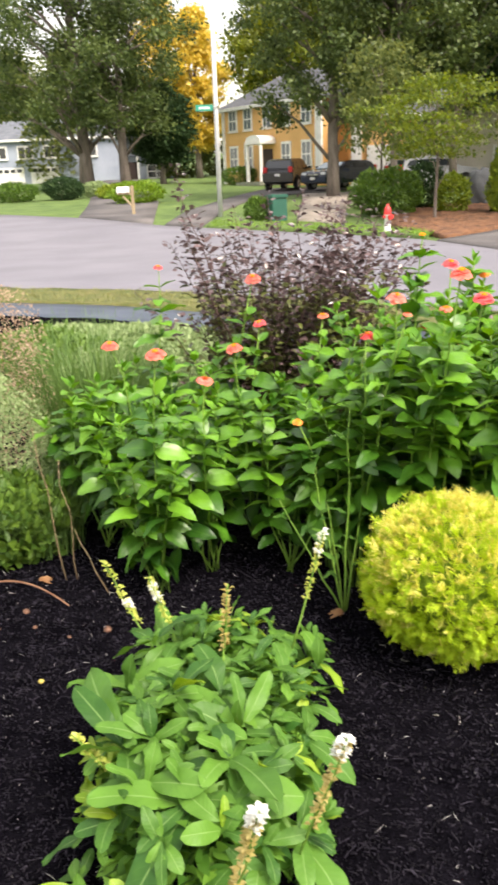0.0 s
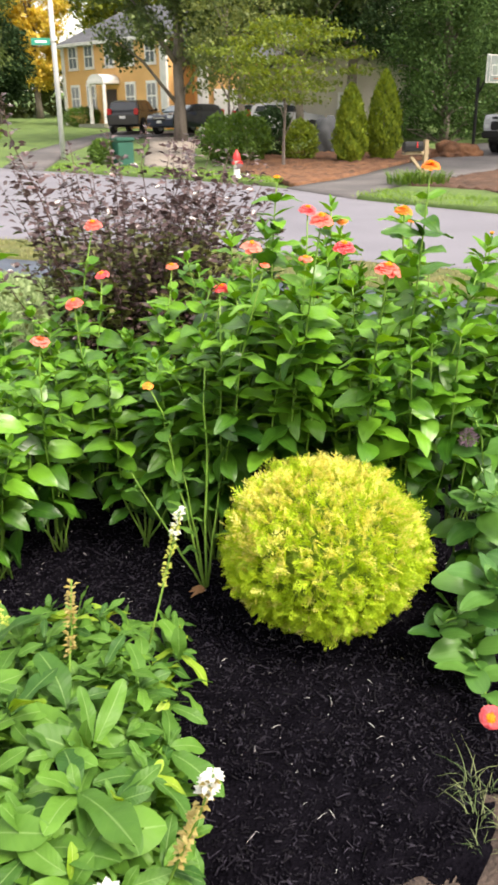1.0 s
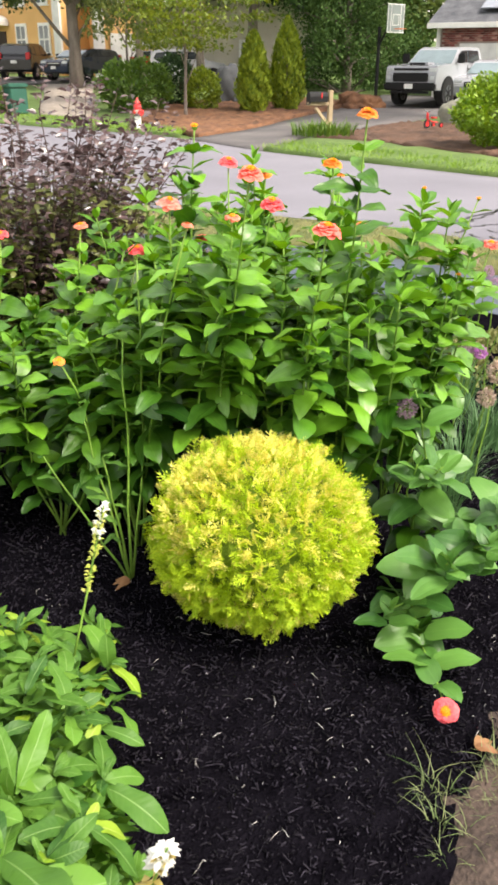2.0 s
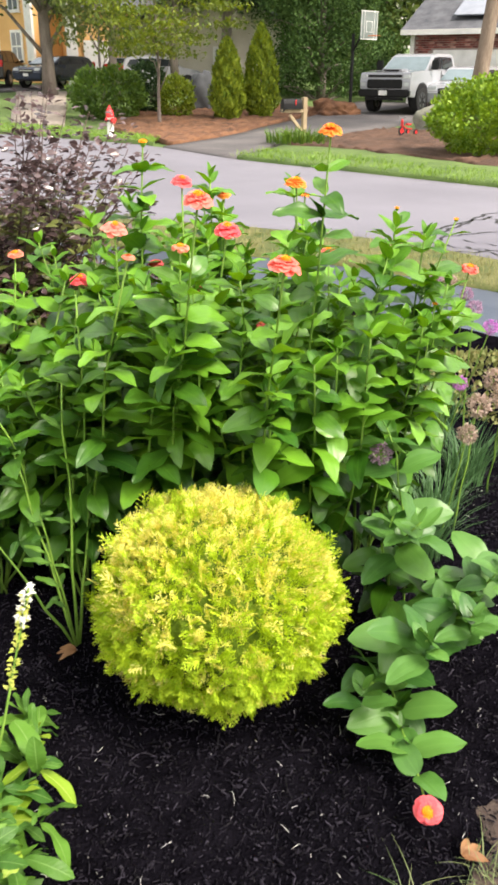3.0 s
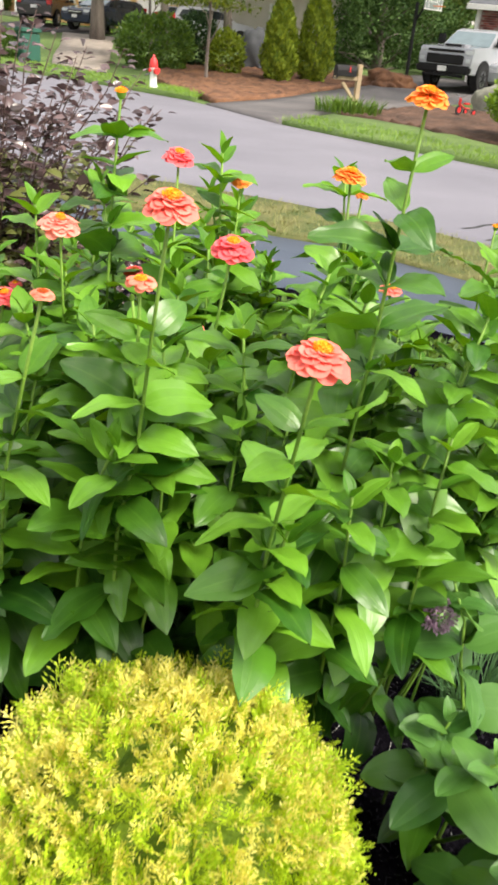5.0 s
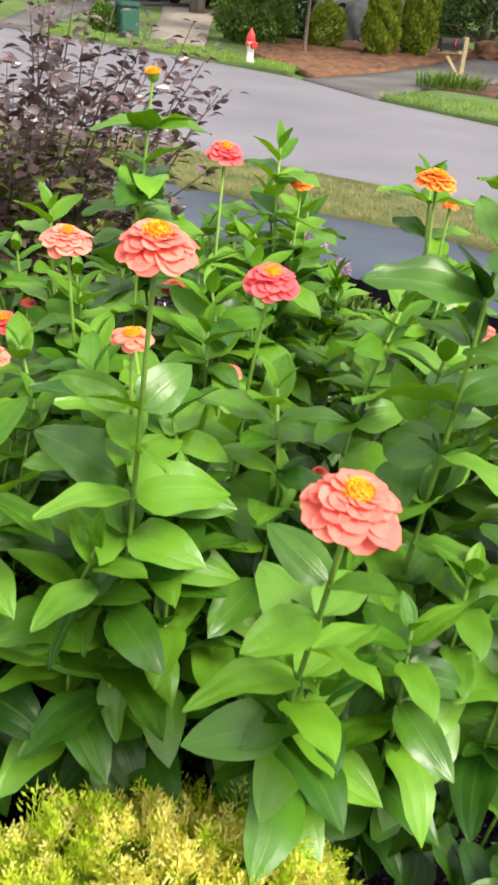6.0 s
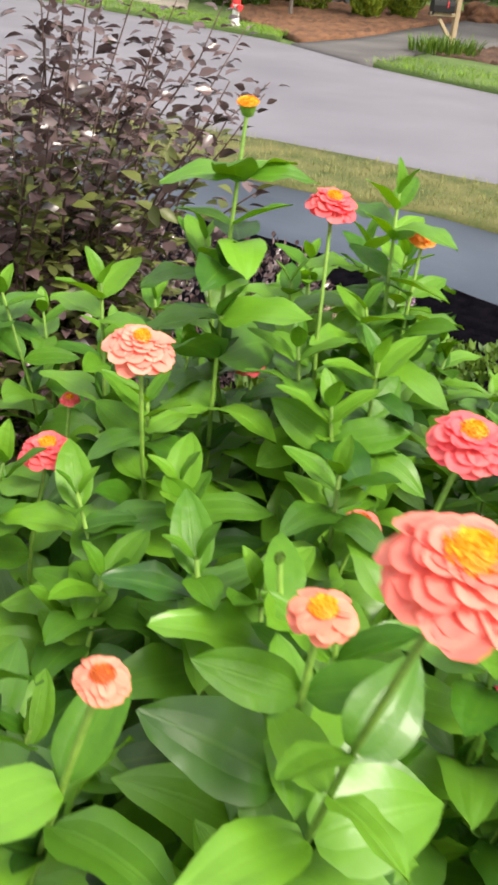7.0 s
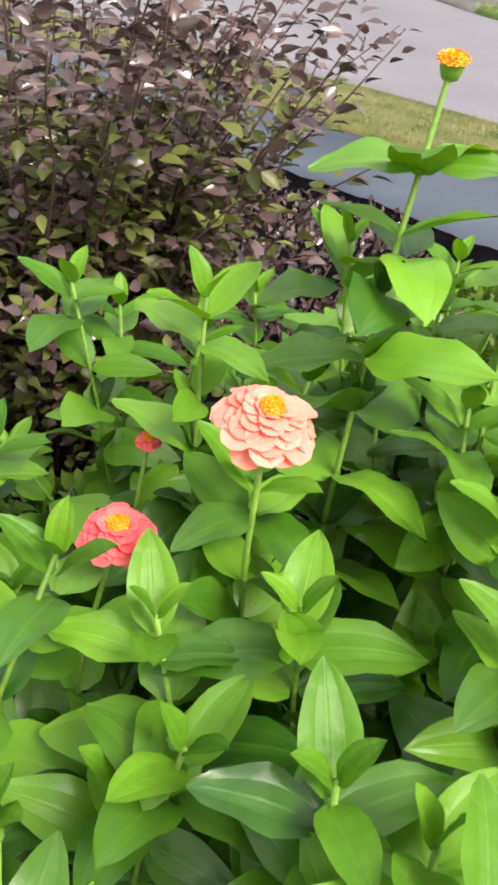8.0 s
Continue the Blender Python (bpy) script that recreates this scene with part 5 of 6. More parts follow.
M_CARBLUE = plain("dark_blue_car_paint", (0.03, 0.04, 0.065), 0.2, 0.0, 0.7, 0.8)
M_LAMPRED = plain("red_lamp_lens", (0.55, 0.01, 0.015), 0.2)
M_LAMP = plain("clear_lamp_lens", (0.6, 0.63, 0.66), 0.12, 0.2)
M_CHROME = plain("chrome_trim", (0.55, 0.56, 0.58), 0.2, 0.9)
M_POST = surf("weathered_timber", (0.27, 0.20, 0.12), (0.45, 0.36, 0.23), 6, 60, 0.8, 0.4, stretch=(1, 1, 0.15))
M_YELLOW = surf("yellow_clapboard", (0.68, 0.40, 0.15), (0.80, 0.50, 0.21), 0.8, 30, 0.7, 0.2)
M_CLAD = surf("white_clapboard", (0.29, 0.33, 0.42), (0.38, 0.42, 0.51), 0.8, 30, 0.7, 0.2)
M_CREAM = surf("cream_clapboard", (0.50, 0.46, 0.38), (0.64, 0.60, 0.52), 0.8, 30, 0.7, 0.2)
M_SHINGLE = surf("grey_roof_shingle", (0.05, 0.054, 0.065), (0.12, 0.125, 0.14), 2, 25, 0.9, 0.6)
M_TRIM = plain("white_trim", (0.76, 0.75, 0.73), 0.5)
M_DOOR = plain("dark_door", (0.05, 0.03, 0.028), 0.5)
M_SOLAR = plain("solar_glass", (0.34, 0.37, 0.42), 0.12, 0.5, 0.9)
M_ROCK = surf("pale_boulder", (0.15, 0.155, 0.12), (0.3, 0.3, 0.24), 3, 30, 0.9, 0.7, depth=0.03)
M_TARP = plain("grey_cover_cloth", (0.075, 0.08, 0.085), 0.75, vary=0.35)
M_BINGREEN = plain("dark_green_metal", (0.02, 0.10, 0.07), 0.5)
M_BRICKS = surf("red_brick", (0.16, 0.045, 0.04), (0.30, 0.10, 0.085), 6, 60, 0.9, 0.4, rnd=0.5)
M_PALEBRICK = surf("pale_brick", (0.34, 0.16, 0.13), (0.5, 0.29, 0.25), 6, 60, 0.9, 0.4, rnd=0.3)
M_MORTAR = surf("mortar", (0.28, 0.22, 0.2), (0.38, 0.32, 0.29), 8, 90, 0.95, 0.3)


def sign_pole():
    t = thing("street_sign", "tall pale painted pole with a green street name blade", "sign", pose(-1.08, 32.0, ground_z(32.0)))
    V, F = tube([(0, 0, -0.1), (0.01, 0, 4.5), (0.05, 0, 9.2)], [0.095, 0.085, 0.07], 14)
    part("pole", mesh("pole", V, F, M_POLE), None, t)
    b = part("sign_blade", box(0.66, 0.025, 0.22, 3.72, 0.005, (-0.42, 0)), M_SIGN, t, "green blade with unreadable pale lettering")
    part("lettering_bar", box(0.4, 0.006, 0.07, 3.795, 0, (-0.42, -0.0165)), M_WHITE, b, "pale bar of lettering")
    part("bracket", cyl(0.11, 0.06, 3.8, 14), M_CHROME, t)


sign_pole()


def hydrant():
    x, y = 3.85, 22.9
    t = thing("fire_hydrant", "fire hydrant with white barrel and red bonnet on the verge", "hydrant", pose(x, y, ground_z(y) + 0.02, 0, 0, 25) @ Matrix.Diagonal((0.8, 0.8, 0.97, 1)))
    prof = [(0.15, 0), (0.15, 0.05), (0.11, 0.07), (0.105, 0.42), (0.13, 0.44), (0.13, 0.48)]
    V = [(r * math.cos(k * math.pi / 8), r * math.sin(k * math.pi / 8), z) for r, z in prof for k in range(16)]
    F = [(i * 16 + k, i * 16 + (k + 1) % 16, (i + 1) * 16 + (k + 1) % 16, (i + 1) * 16 + k) for i in range(len(prof) - 1) for k in range(16)]
    part("barrel", mesh("barrel", V, F, M_WHITE), None, t, "white barrel")
    prof = [(0.135, 0.48), (0.135, 0.53), (0.125, 0.6), (0.09, 0.68), (0.04, 0.715), (0.035, 0.77), (0.0, 0.775)]
    V = [(r * math.cos(k * math.pi / 8), r * math.sin(k * math.pi / 8), z) for r, z in prof for k in range(16)]
    F = [(i * 16 + k, i * 16 + (k + 1) % 16, (i + 1) * 16 + (k + 1) % 16, (i + 1) * 16 + k) for i in range(len(prof) - 1) for k in range(16)]
    part("bonnet", mesh("bonnet", V, F, M_RED), None, t, "red domed bonnet")
    part("outlet", cyl(0.075, 0.12, 0, 12, axis="Y", at=(0, -0.09, 0.40)), M_RED, t, "red outlet cap")
    for sx in (-1, 1):
        part("outlet", cyl(0.05, 0.1, 0, 12, axis="X", at=(sx * 0.12 - (0.0 if sx > 0 else 0.05), 0, 0.42)), M_RED, t, "red outlet cap")


hydrant()


def post_box(x, y, rz, post_m, box_m, label, h=1.05):
    t = thing("mailbox", label, "mailbox", pose(x, y, ground_z(y), 0, 0, rz))
    part("post", box(0.11, 0.11, h + 0.18, -0.05, 0.008), post_m, t, "weathered timber post")
    part("arm", box(0.7, 0.08, 0.08, h - 0.22, 0.006, (-0.28, 0)), post_m, t)
    part("brace", box(0.07, 0.07, 0.62, -0.31, 0.005), post_m, t, "diagonal brace", pose(-0.2, 0, h - 0.5, 0, -42, 0))
    V = []
    prof = [(-0.1, 0), (-0.1, 0.13), (-0.085, 0.19), (-0.045, 0.225), (0, 0.235), (0.045, 0.225), (0.085, 0.19), (0.1, 0.13), (0.1, 0)]
    for xx in (-0.62, -0.12):
        V += [(xx, py, h - 0.14 + pz) for py, pz in prof]
    k = len(prof)
    F = [(i, (i + 1) % k, k + (i + 1) % k, k + i) for i in range(k)] + [tuple(range(k)), tuple(range(2 * k - 1, k - 1, -1))]
    b = part("box", mesh("box", V, F, box_m, False), None, t)
    part("flag", box(0.02, 0.01, 0.13, h - 0.05, 0, (-0.3, -0.11)), M_RED if box_m is M_BLACK else M_WHITE, b)
    d = part("door", box(0.015, 0.2, 0.22, 0, 0.003), box_m, b, "open hanging door", pose(-0.63, 0, h - 0.2, 0, 28 if box_m is M_BLACK else 0, 0))
    return t


post_box(8.25, 20.4, 8, M_POST, M_BLACK, "black mailbox on a weathered timber post", 0.88)
post_box(-4.7, 34.2, -10, M_POST, M_WHITE, "white mailbox on a timber post by a driveway", 1.0)


def basketball_hoop():
    t = thing("basketball_hoop", "basketball hoop with white-framed backboard on a dark pole", "basketball hoop", pose(14.9, 32.28, ground_z(32.28) - 0.3, 0, 0, 24))
    part("pole", box(0.1, 0.1, 3.0, -0.05, 0.01), M_BLACK, t, "dark steel pole")
    V, F = tube([(0, 0, 2.3), (0.1, -0.25, 2.8), (0.2, -0.5, 3.15)], [0.04] * 3, 8)
    part("arm", mesh("arm", V, F, M_BLACK), None, t)
    b = part("backboard", box(0.92, 0.04, 0.92, 2.76, 0.005, (0.22, -0.55)), plain("hazy_board", (0.19, 0.225, 0.215), 0.3), t, "hazy backboard with white lines")
    for w, h, x, z in ((0.98, 0.03, 0.22, 3.68), (0.98, 0.03, 0.22, 2.73), (0.38, 0.02, 0.22, 3.34), (0.38, 0.02, 0.22, 2.98)):
        part("line", box(w, 0.012, h, z, 0, (x, -0.578)), M_WHITE, b)
    for h, x, z in ((0.98, -0.24, 2.74), (0.98, 0.68, 2.74), (0.38, 0.05, 2.99), (0.38, 0.39, 2.99), (0.94, -0.06, 2.76), (0.94, 0.5, 2.76)):
        part("line", box(0.02, 0.012, h, z, 0, (x, -0.579)), M_WHITE, b)
    a = np.linspace(0, 2 * math.pi, 21)
    V, F = tube(np.stack([0.22 + 0.22 * np.cos(a), -0.83 + 0.22 * np.sin(a), np.full(21, 2.86)], axis=1), [0.01] * 21, 6)
    part("rim", mesh("rim", V, F, plain("rim_orange", (0.6, 0.15, 0.03), 0.5)), None, t)


basketball_hoop()


def loft(profile, half):
    """A body from a side outline (x forward, z up); half: half width at each height, as (z, width) pairs."""
    zs, ws = [q[0] for q in half], [q[1] for q in half]
    n = len(profile)
    V = [(x, s * float(np.interp(z, zs, ws)), z) for s in (-1, 1) for x, z in profile]
    F = [tuple(range(n)), tuple(range(2 * n - 1, n - 1, -1))] + [(i, n + i, n + (i + 1) % n, (i + 1) % n) for i in range(n)]
    bm = bmesh.new()
    bm.from_mesh(mesh("loft", V, F, None, False))
    bmesh.ops.recalc_face_normals(bm, faces=bm.faces)
    bmesh.ops.bevel(bm, geom=[e for e in bm.edges if e.calc_length() > 0.05], offset=0.03, segments=2, affect="EDGES", clamp_overlap=True)
    return bm


def wheel(t, x, y, r, w=0.24):
    wh = part("wheel", cyl(r, w, -w / 2, 24, axis="Y", at=(0, 0, 0)), M_TYRE, t, "black tyre", pose(x, y, r))
    part("rim", cyl(r * 0.62, w + 0.02, -w / 2 - 0.01, 20, axis="Y"), M_RIM, wh, "alloy rim")
    for k in range(6):
        sp = box(r * 0.12, w + 0.04, r * 0.5, 0.03)
        part("spoke", sp, M_BLACK if r > 0.38 else M_CHROME, wh, "", pose(0, 0, 0, 0, 60 * k, 0))


def side_panel(points, y, dy=0.012):
    n = len(points)
    V = [(x, y + s, z) for s in (-dy, dy) for x, z in points]
    F = [tuple(range(n)), tuple(range(2 * n - 1, n - 1, -1))] + [(i, n + i, n + (i + 1) % n, (i + 1) % n) for i in range(n)]
    return mesh("panel", V, F, None, False)


def pickup(x, y, heading):
    t = thing("pickup_truck", "white crew-cab pickup truck with black grille parked on the driveway", "truck", pose(x, y, ground_z(y) + 0.02, 0, 0, heading))
    prof = [(3.0, 0.55), (3.02, 1.0), (2.95, 1.32), (1.75, 1.4), (1.55, 1.38), (-3.0, 1.38), (-3.05, 0.6), (-2.6, 0.55), (2.5, 0.5)]
    part("body", loft(prof, [(0.5, 0.94), (0.8, 1.0), (1.4, 0.97)]), M_CARWHITE, t)
    part("cab", loft([(1.5, 1.36), (0.72, 1.9), (0.4, 1.97), (-1.05, 1.97), (-1.3, 1.9), (-1.4, 1.36)], [(1.3, 0.93), (1.93, 0.78)]), M_CARWHITE, t)
    part("windscreen", loft([(1.5, 1.4), (0.8, 1.88), (0.74, 1.84), (1.38, 1.38)], [(1.3, 0.86), (1.93, 0.74)]), M_CARGLASS, t, "windscreen")
    for s in (-1, 1):
        for pts in ([(1.15, 1.44), (0.65, 1.83), (0.12, 1.86), (0.12, 1.44)], [(0.02, 1.44), (0.02, 1.86), (-0.95, 1.85), (-1.1, 1.44)]):
            part("side_window", side_panel(pts, 0), M_GLASS, t, "dark side window", Matrix.Translation((0, s * 0.875, 0)) @ Matrix.Translation((0, 0, 1.65)) @ Matrix.Rotation(radians(11.5 * s), 4, "X") @ Matrix.Translation((0, 0, -1.65)))
        part("mirror", box(0.14, 0.26, 0.32, 1.42, 0.03, (1.15, s * 1.1)), M_BLACK, t, "black wing mirror")
        part("door_handle", box(0.2, 0.03, 0.05, 1.2, 0.01, (0.1, s * 1.0)), M_BLACK, t)
        part("door_seam", box(0.02, 0.012, 0.75, 0.62, 0, (0.28, s * 0.998)), M_BLACK, t)
        part("headlight", box(0.12, 0.26, 0.14, 1.12, 0.02, (2.95, s * 0.82)), M_LAMP, t, "clear headlight")
        part("fog_light", box(0.1, 0.2, 0.16, 0.86, 0.02, (2.98, s * 0.84)), M_LAMP, t, "amber and clear lower lamp")
        part("arch", cyl(0.5, 0.06, 0, 20, axis="Y", at=(1.95, s * 0.985 + 0.03, 0.5)), M_BLACK, t, "dark wheel arch")
        part("arch", cyl(0.5, 0.06, 0, 20, axis="Y", at=(-1.85, s * 0.985 + 0.03, 0.5)), M_BLACK, t, "dark wheel arch")
        part("running_board", box(2.6, 0.16, 0.07, 0.42, 0.02, (0.1, s * 0.95)), M_BLACK, t)
        for wx in (1.95, -1.85):
            wheel(t, wx, s * 0.88, 0.42, 0.28)
    part("grille", box(0.12, 1.36, 0.3, 0.8, 0.03, (2.99, 0)), M_BLACK, t, "black grille")
    part("bumper", box(0.25, 1.96, 0.26, 0.52, 0.05, (3.0, 0)), M_BLACK, t, "black front bumper")
    part("upper_bar", box(0.08, 1.3, 0.07, 1.18, 0.015, (3.0, 0)), M_BLACK, t, "narrow black upper grille")
    part("tow_bar", box(0.1, 1.5, 0.08, 0.42, 0.02, (3.02, 0)), M_BLACK, t)
    part("hood_scoop", box(0.6, 0.8, 0.1, 1.34, 0.03, (2.2, 0)), M_CARWHITE, t)
    part("scoop_vent", box(0.05, 0.6, 0.06, 1.36, 0.01, (2.51, 0)), M_BLACK, t)
    part("number_plate_bar", box(0.02, 0.32, 0.16, 0.58, 0.005, (3.13, 0)), M_WHITE, t, "plain pale plate")
    part("bed_rail", box(1.75, 1.9, 0.03, 1.385, 0.01, (-2.1, 0)), M_BLACK, t, "dark truck bed rail")
    return t


def suv(x, y, heading, paint, label, name="suv", h=1.68):
    t = thing(name, label, "car", pose(x, y, ground_z(y) + 0.02, 0, 0, heading))
    k = h / 1.68
    part("body", loft([(2.25, 0.4), (2.3, 0.72), (2.15, 0.95), (1.15, 1.08), (-2.15, 1.08), (-2.3, 0.9), (-2.3, 0.45), (-2.0, 0.32), (2.0, 0.3)], [(0.3, 0.84), (0.7, 0.92), (1.1, 0.88)]), paint, t)
    part("cabin", loft([(1.2, 1.05), (0.45, 1.58 * k), (0, 1.66 * k), (-1.5, 1.64 * k), (-1.95, 1.55 * k), (-2.2, 1.05)], [(1.0, 0.86), (1.68, 0.68)]), paint, t)
    part("windscreen", loft([(1.16, 1.1), (0.5, 1.56 * k), (0.44, 1.53 * k), (1.05, 1.08)], [(1.0, 0.8), (1.68, 0.66)]), M_CARGLASS, t, "windscreen")
    part("rear_window", loft([(-2.18, 1.14), (-2.0, 1.52 * k), (-1.95, 1.52 * k), (-2.1, 1.14)], [(1.0, 0.78), (1.68, 0.64)]), M_GLASS, t, "dark rear window")
    for s in (-1, 1):
        for pts in ([(0.9, 1.12), (0.4, 1.5 * k), (-0.2, 1.54 * k), (-0.2, 1.12)], [(-0.28, 1.12), (-0.28, 1.54 * k), (-1.2, 1.52 * k), (-1.25, 1.12)], [(-1.32, 1.12), (-1.28, 1.5 * k), (-1.75, 1.47 * k), (-1.95, 1.16)]):
            part("side_window", side_panel(pts, 0), M_GLASS, t, "dark side window", Matrix.Translation((0, s * 0.79, 1.33)) @ Matrix.Rotation(radians(15.5 * s), 4, "X") @ Matrix.Translation((0, 0, -1.33)))
        part("mirror", box(0.12, 0.2, 0.14, 1.1, 0.03, (0.75, s * 0.98)), M_BLACK, t)
        part("headlight", box(0.2, 0.36, 0.16, 0.74, 0.03, (2.16, s * 0.68)), M_LAMP, t, "clear headlight")
        part("tail_light", box(0.16, 0.24, 0.34, 0.88, 0.03, (-2.22, s * 0.74)), M_LAMPRED, t, "red tail light")
        for wx in (1.4, -1.4):
            part("arch", cyl(0.41, 0.05, 0, 20, axis="Y", at=(wx, s * 0.905 + 0.025, 0.36)), M_BLACK, t, "dark wheel arch")
            wheel(t, wx, s * 0.82, 0.34, 0.22)
    part("grille", box(0.06, 0.9, 0.22, 0.62, 0.02, (2.27, 0)), M_BLACK, t, "black grille")
    part("chrome_strip", box(0.04, 0.8, 0.04, 0.76, 0.01, (2.29, 0)), M_CHROME, t)
    for xx in (2.32, -2.32):
        part("number_plate_bar", box(0.02, 0.32, 0.14, 0.52 if xx > 0 else 0.72, 0.005, (xx, 0)), M_WHITE, t, "plain pale plate")
    return t


pickup(17.0, 30.7, 180 + 38)
suv(18.7, 29.9, 180 + 42, M_CARWHITE, "white car parked beside the pickup truck", "parked_car", 1.6)
suv(2.4, 49.0, 70, M_CARBLACK, "black SUV with red tail lights on the driveway")
suv(5.1, 47.5, 225, M_CARBLUE, "dark blue car parked near the yellow house", "parked_car", 1.5)
suv(9.4, 43.5, 20, M_CARWHITE, "white car half hidden behind shrubs", "parked_car", 1.6)


def tricycle():
    t = thing("tricycle", "small red tricycle standing on the mulch", "tricycle", pose(11.4, 21.0, 0.05, 0, 0, 200) @ Matrix.Scale(0.8, 4))
    V, F = tube([(0.22, 0, 0.5), (0.18, 0, 0.3), (-0.05, 0, 0.2), (-0.3, 0, 0.18)], [0.022] * 4, 8)
    part("frame", mesh("frame", V, F, M_RED), None, t, "red tubular frame")
    V, F = tube([(0.2, -0.2, 0.58), (0.23, -0.05, 0.52), (0.23, 0.05, 0.52), (0.2, 0.2, 0.58)], [0.014] * 4, 8)
    part("handlebar", mesh("handlebar", V, F, M_CHROME), None, t)
    part("seat", box(0.2, 0.17, 0.05, 0.3, 0.02, (-0.12, 0)), M_RED, t)
    part("fork", box(0.03, 0.1, 0.34, 0.13, 0.008, (0.2, 0)), M_RED, t)
    for x, y, r in ((0.2, 0, 0.14), (-0.3, -0.17, 0.09), (-0.3, 0.17, 0.09)):
        w = part("wheel", cyl(r, 0.04, -0.02, 18, axis="Y"), M_TYRE, t, "black wheel", pose(x, y, r))
        part("hub", cyl(r * 0.6, 0.05, -0.025, 14, axis="Y"), M_RED, w)


tricycle()


def lump(name, label, cat, x, y, z, sx, sy, sz, m, seed=0, sub=4, amp=0.25):
    bm = bmesh.new()
    bmesh.ops.create_icosphere(bm, subdivisions=sub, radius=1)
    for v in bm.verts:
        k = 1 + amp * noise.noise(v.co * 1.3 + Vector((seed, 0, 0))) + amp * 0.4 * noise.noise(v.co * 4 + Vector((0, seed, 0)))
        v.co = Vector((v.co.x * sx * k, v.co.y * sy * k, max(-0.15 * sz, v.co.z * sz * k)))
    for f in bm.faces:
        f.smooth = True
    ob = part(name, bm, m, None, "", pose(x, y, z))
    return tagged(ob, label, cat)


lump("boulder", "pale grey boulder at the edge of the shrub bed", "rock", 13.6, 23.1, 0.13, 0.72, 0.6, 0.66, M_ROCK, 3)
lump("mulch_mound", "heap of brown bark mulch on the lawn", "mulch pile", 12.95, 29.6, 0.15, 0.95, 0.7, 0.55, M_REDMULCH, 9, 5, 0.45)
lump("covered_grill", "bulky thing under a dark grey cover", "covered grill", 8.9, 32.5, 0.5, 0.6, 0.5, 1.1, M_TARP, 5)
util = thing("utility_box", "dark green metal utility box on the verge", "utility box", pose(0.98, 28.6, ground_z(28.6), 0, 0, 20))
part("body", box(0.55, 0.55, 0.75, -0.02, 0.03), M_BINGREEN, util)
part("lid", box(0.62, 0.62, 0.12, 0.74, 0.03), M_BINGREEN, util, "domed green lid")
tagged(part("driveway_gravel", sheet([(1.62, 27.9), (1.8, 31), (2.3, 36), (2.8, 44)], [(3.1, 26.9), (3.5, 30), (4.2, 36), (5.2, 44)], 16, 4, 0.02), surf("tan_gravel", (0.2, 0.17, 0.14), (0.33, 0.29, 0.25), 3, 120, 0.95, 0.5, depth=0.01)), "tan gravel drive between shrub and utility box", "driveway", kind="structure")

# ---- houses ----


def window_unit(parent, x, z, w, h, y=-0.06, rows=2, cols=2, glass=None):
    """A sash window, proud of a wall that faces -y."""
    f = part("window", box(w + 0.18, 0.09, h + 0.18, z - 0.09, 0.01, (x, y)), M_TRIM, parent, "white framed sash window")
    for i in range(cols):
        for j in range(rows):
            pw, ph = w / cols - 0.09, h / rows - 0.09
            part("pane", box(pw, 0.02, ph, z + 0.02 + j * h / rows, 0, (x - w / 2 + (i + 0.5) * w / cols, y - 0.045)), glass or M_PANE, f, "dark glass pane")
    part("sill", box(w + 0.3, 0.16, 0.06, z - 0.15, 0.01, (x, y - 0.03)), M_TRIM, f)
    return f


def siding(parent, w, h, m, y=-0.012, x0=0.0, step=0.16, base=0.0):
    """Overlapping clapboards on a wall that faces -y, as one mesh."""
    V, F = [], []
    for k in range(int(h / step)):
        z = base + k * step
        o = len(V)
        V += [(x0, y - 0.03, z), (x0 + w, y - 0.03, z), (x0 + w, y, z + step), (x0, y, z + step)]
        V += [(x0, y, z), (x0 + w, y, z)]
        F += [(o, o + 1, o + 2, o + 3), (o + 4, o + 5, o + 1, o)]
    tagged(part("siding", mesh("siding", V, F, m, False), None, parent, "horizontal clapboards"), kind="stuff")


def gable_roof(parent, w, d, z, rise, m, over=0.35, hip=0.0):
    V = [(-over, -over, z), (w + over, -over, z), (w + over, d + over, z), (-over, d + over, z), (-over + hip, d / 2, z + rise), (w + over - hip, d / 2, z + rise)]
    V += [(a, b, c - 0.18) for a, b, c in V[:4]]
    F = [(0, 1, 5, 4), (2, 3, 4, 5), (0, 4, 3), (1, 2, 5), (0, 6, 7, 1), (1, 7, 8, 2), (2, 8, 9, 3), (3, 9, 6, 0), (6, 9, 8, 7)]
    r = part("roof", mesh("roof", V, F, m, False), None, parent, "grey shingle roof")
    part("fascia", box(w + 2 * over, 0.06, 0.2, z - 0.2, 0.01, (w / 2, -over - 0.03)), M_TRIM, r, "white fascia board")
    return r


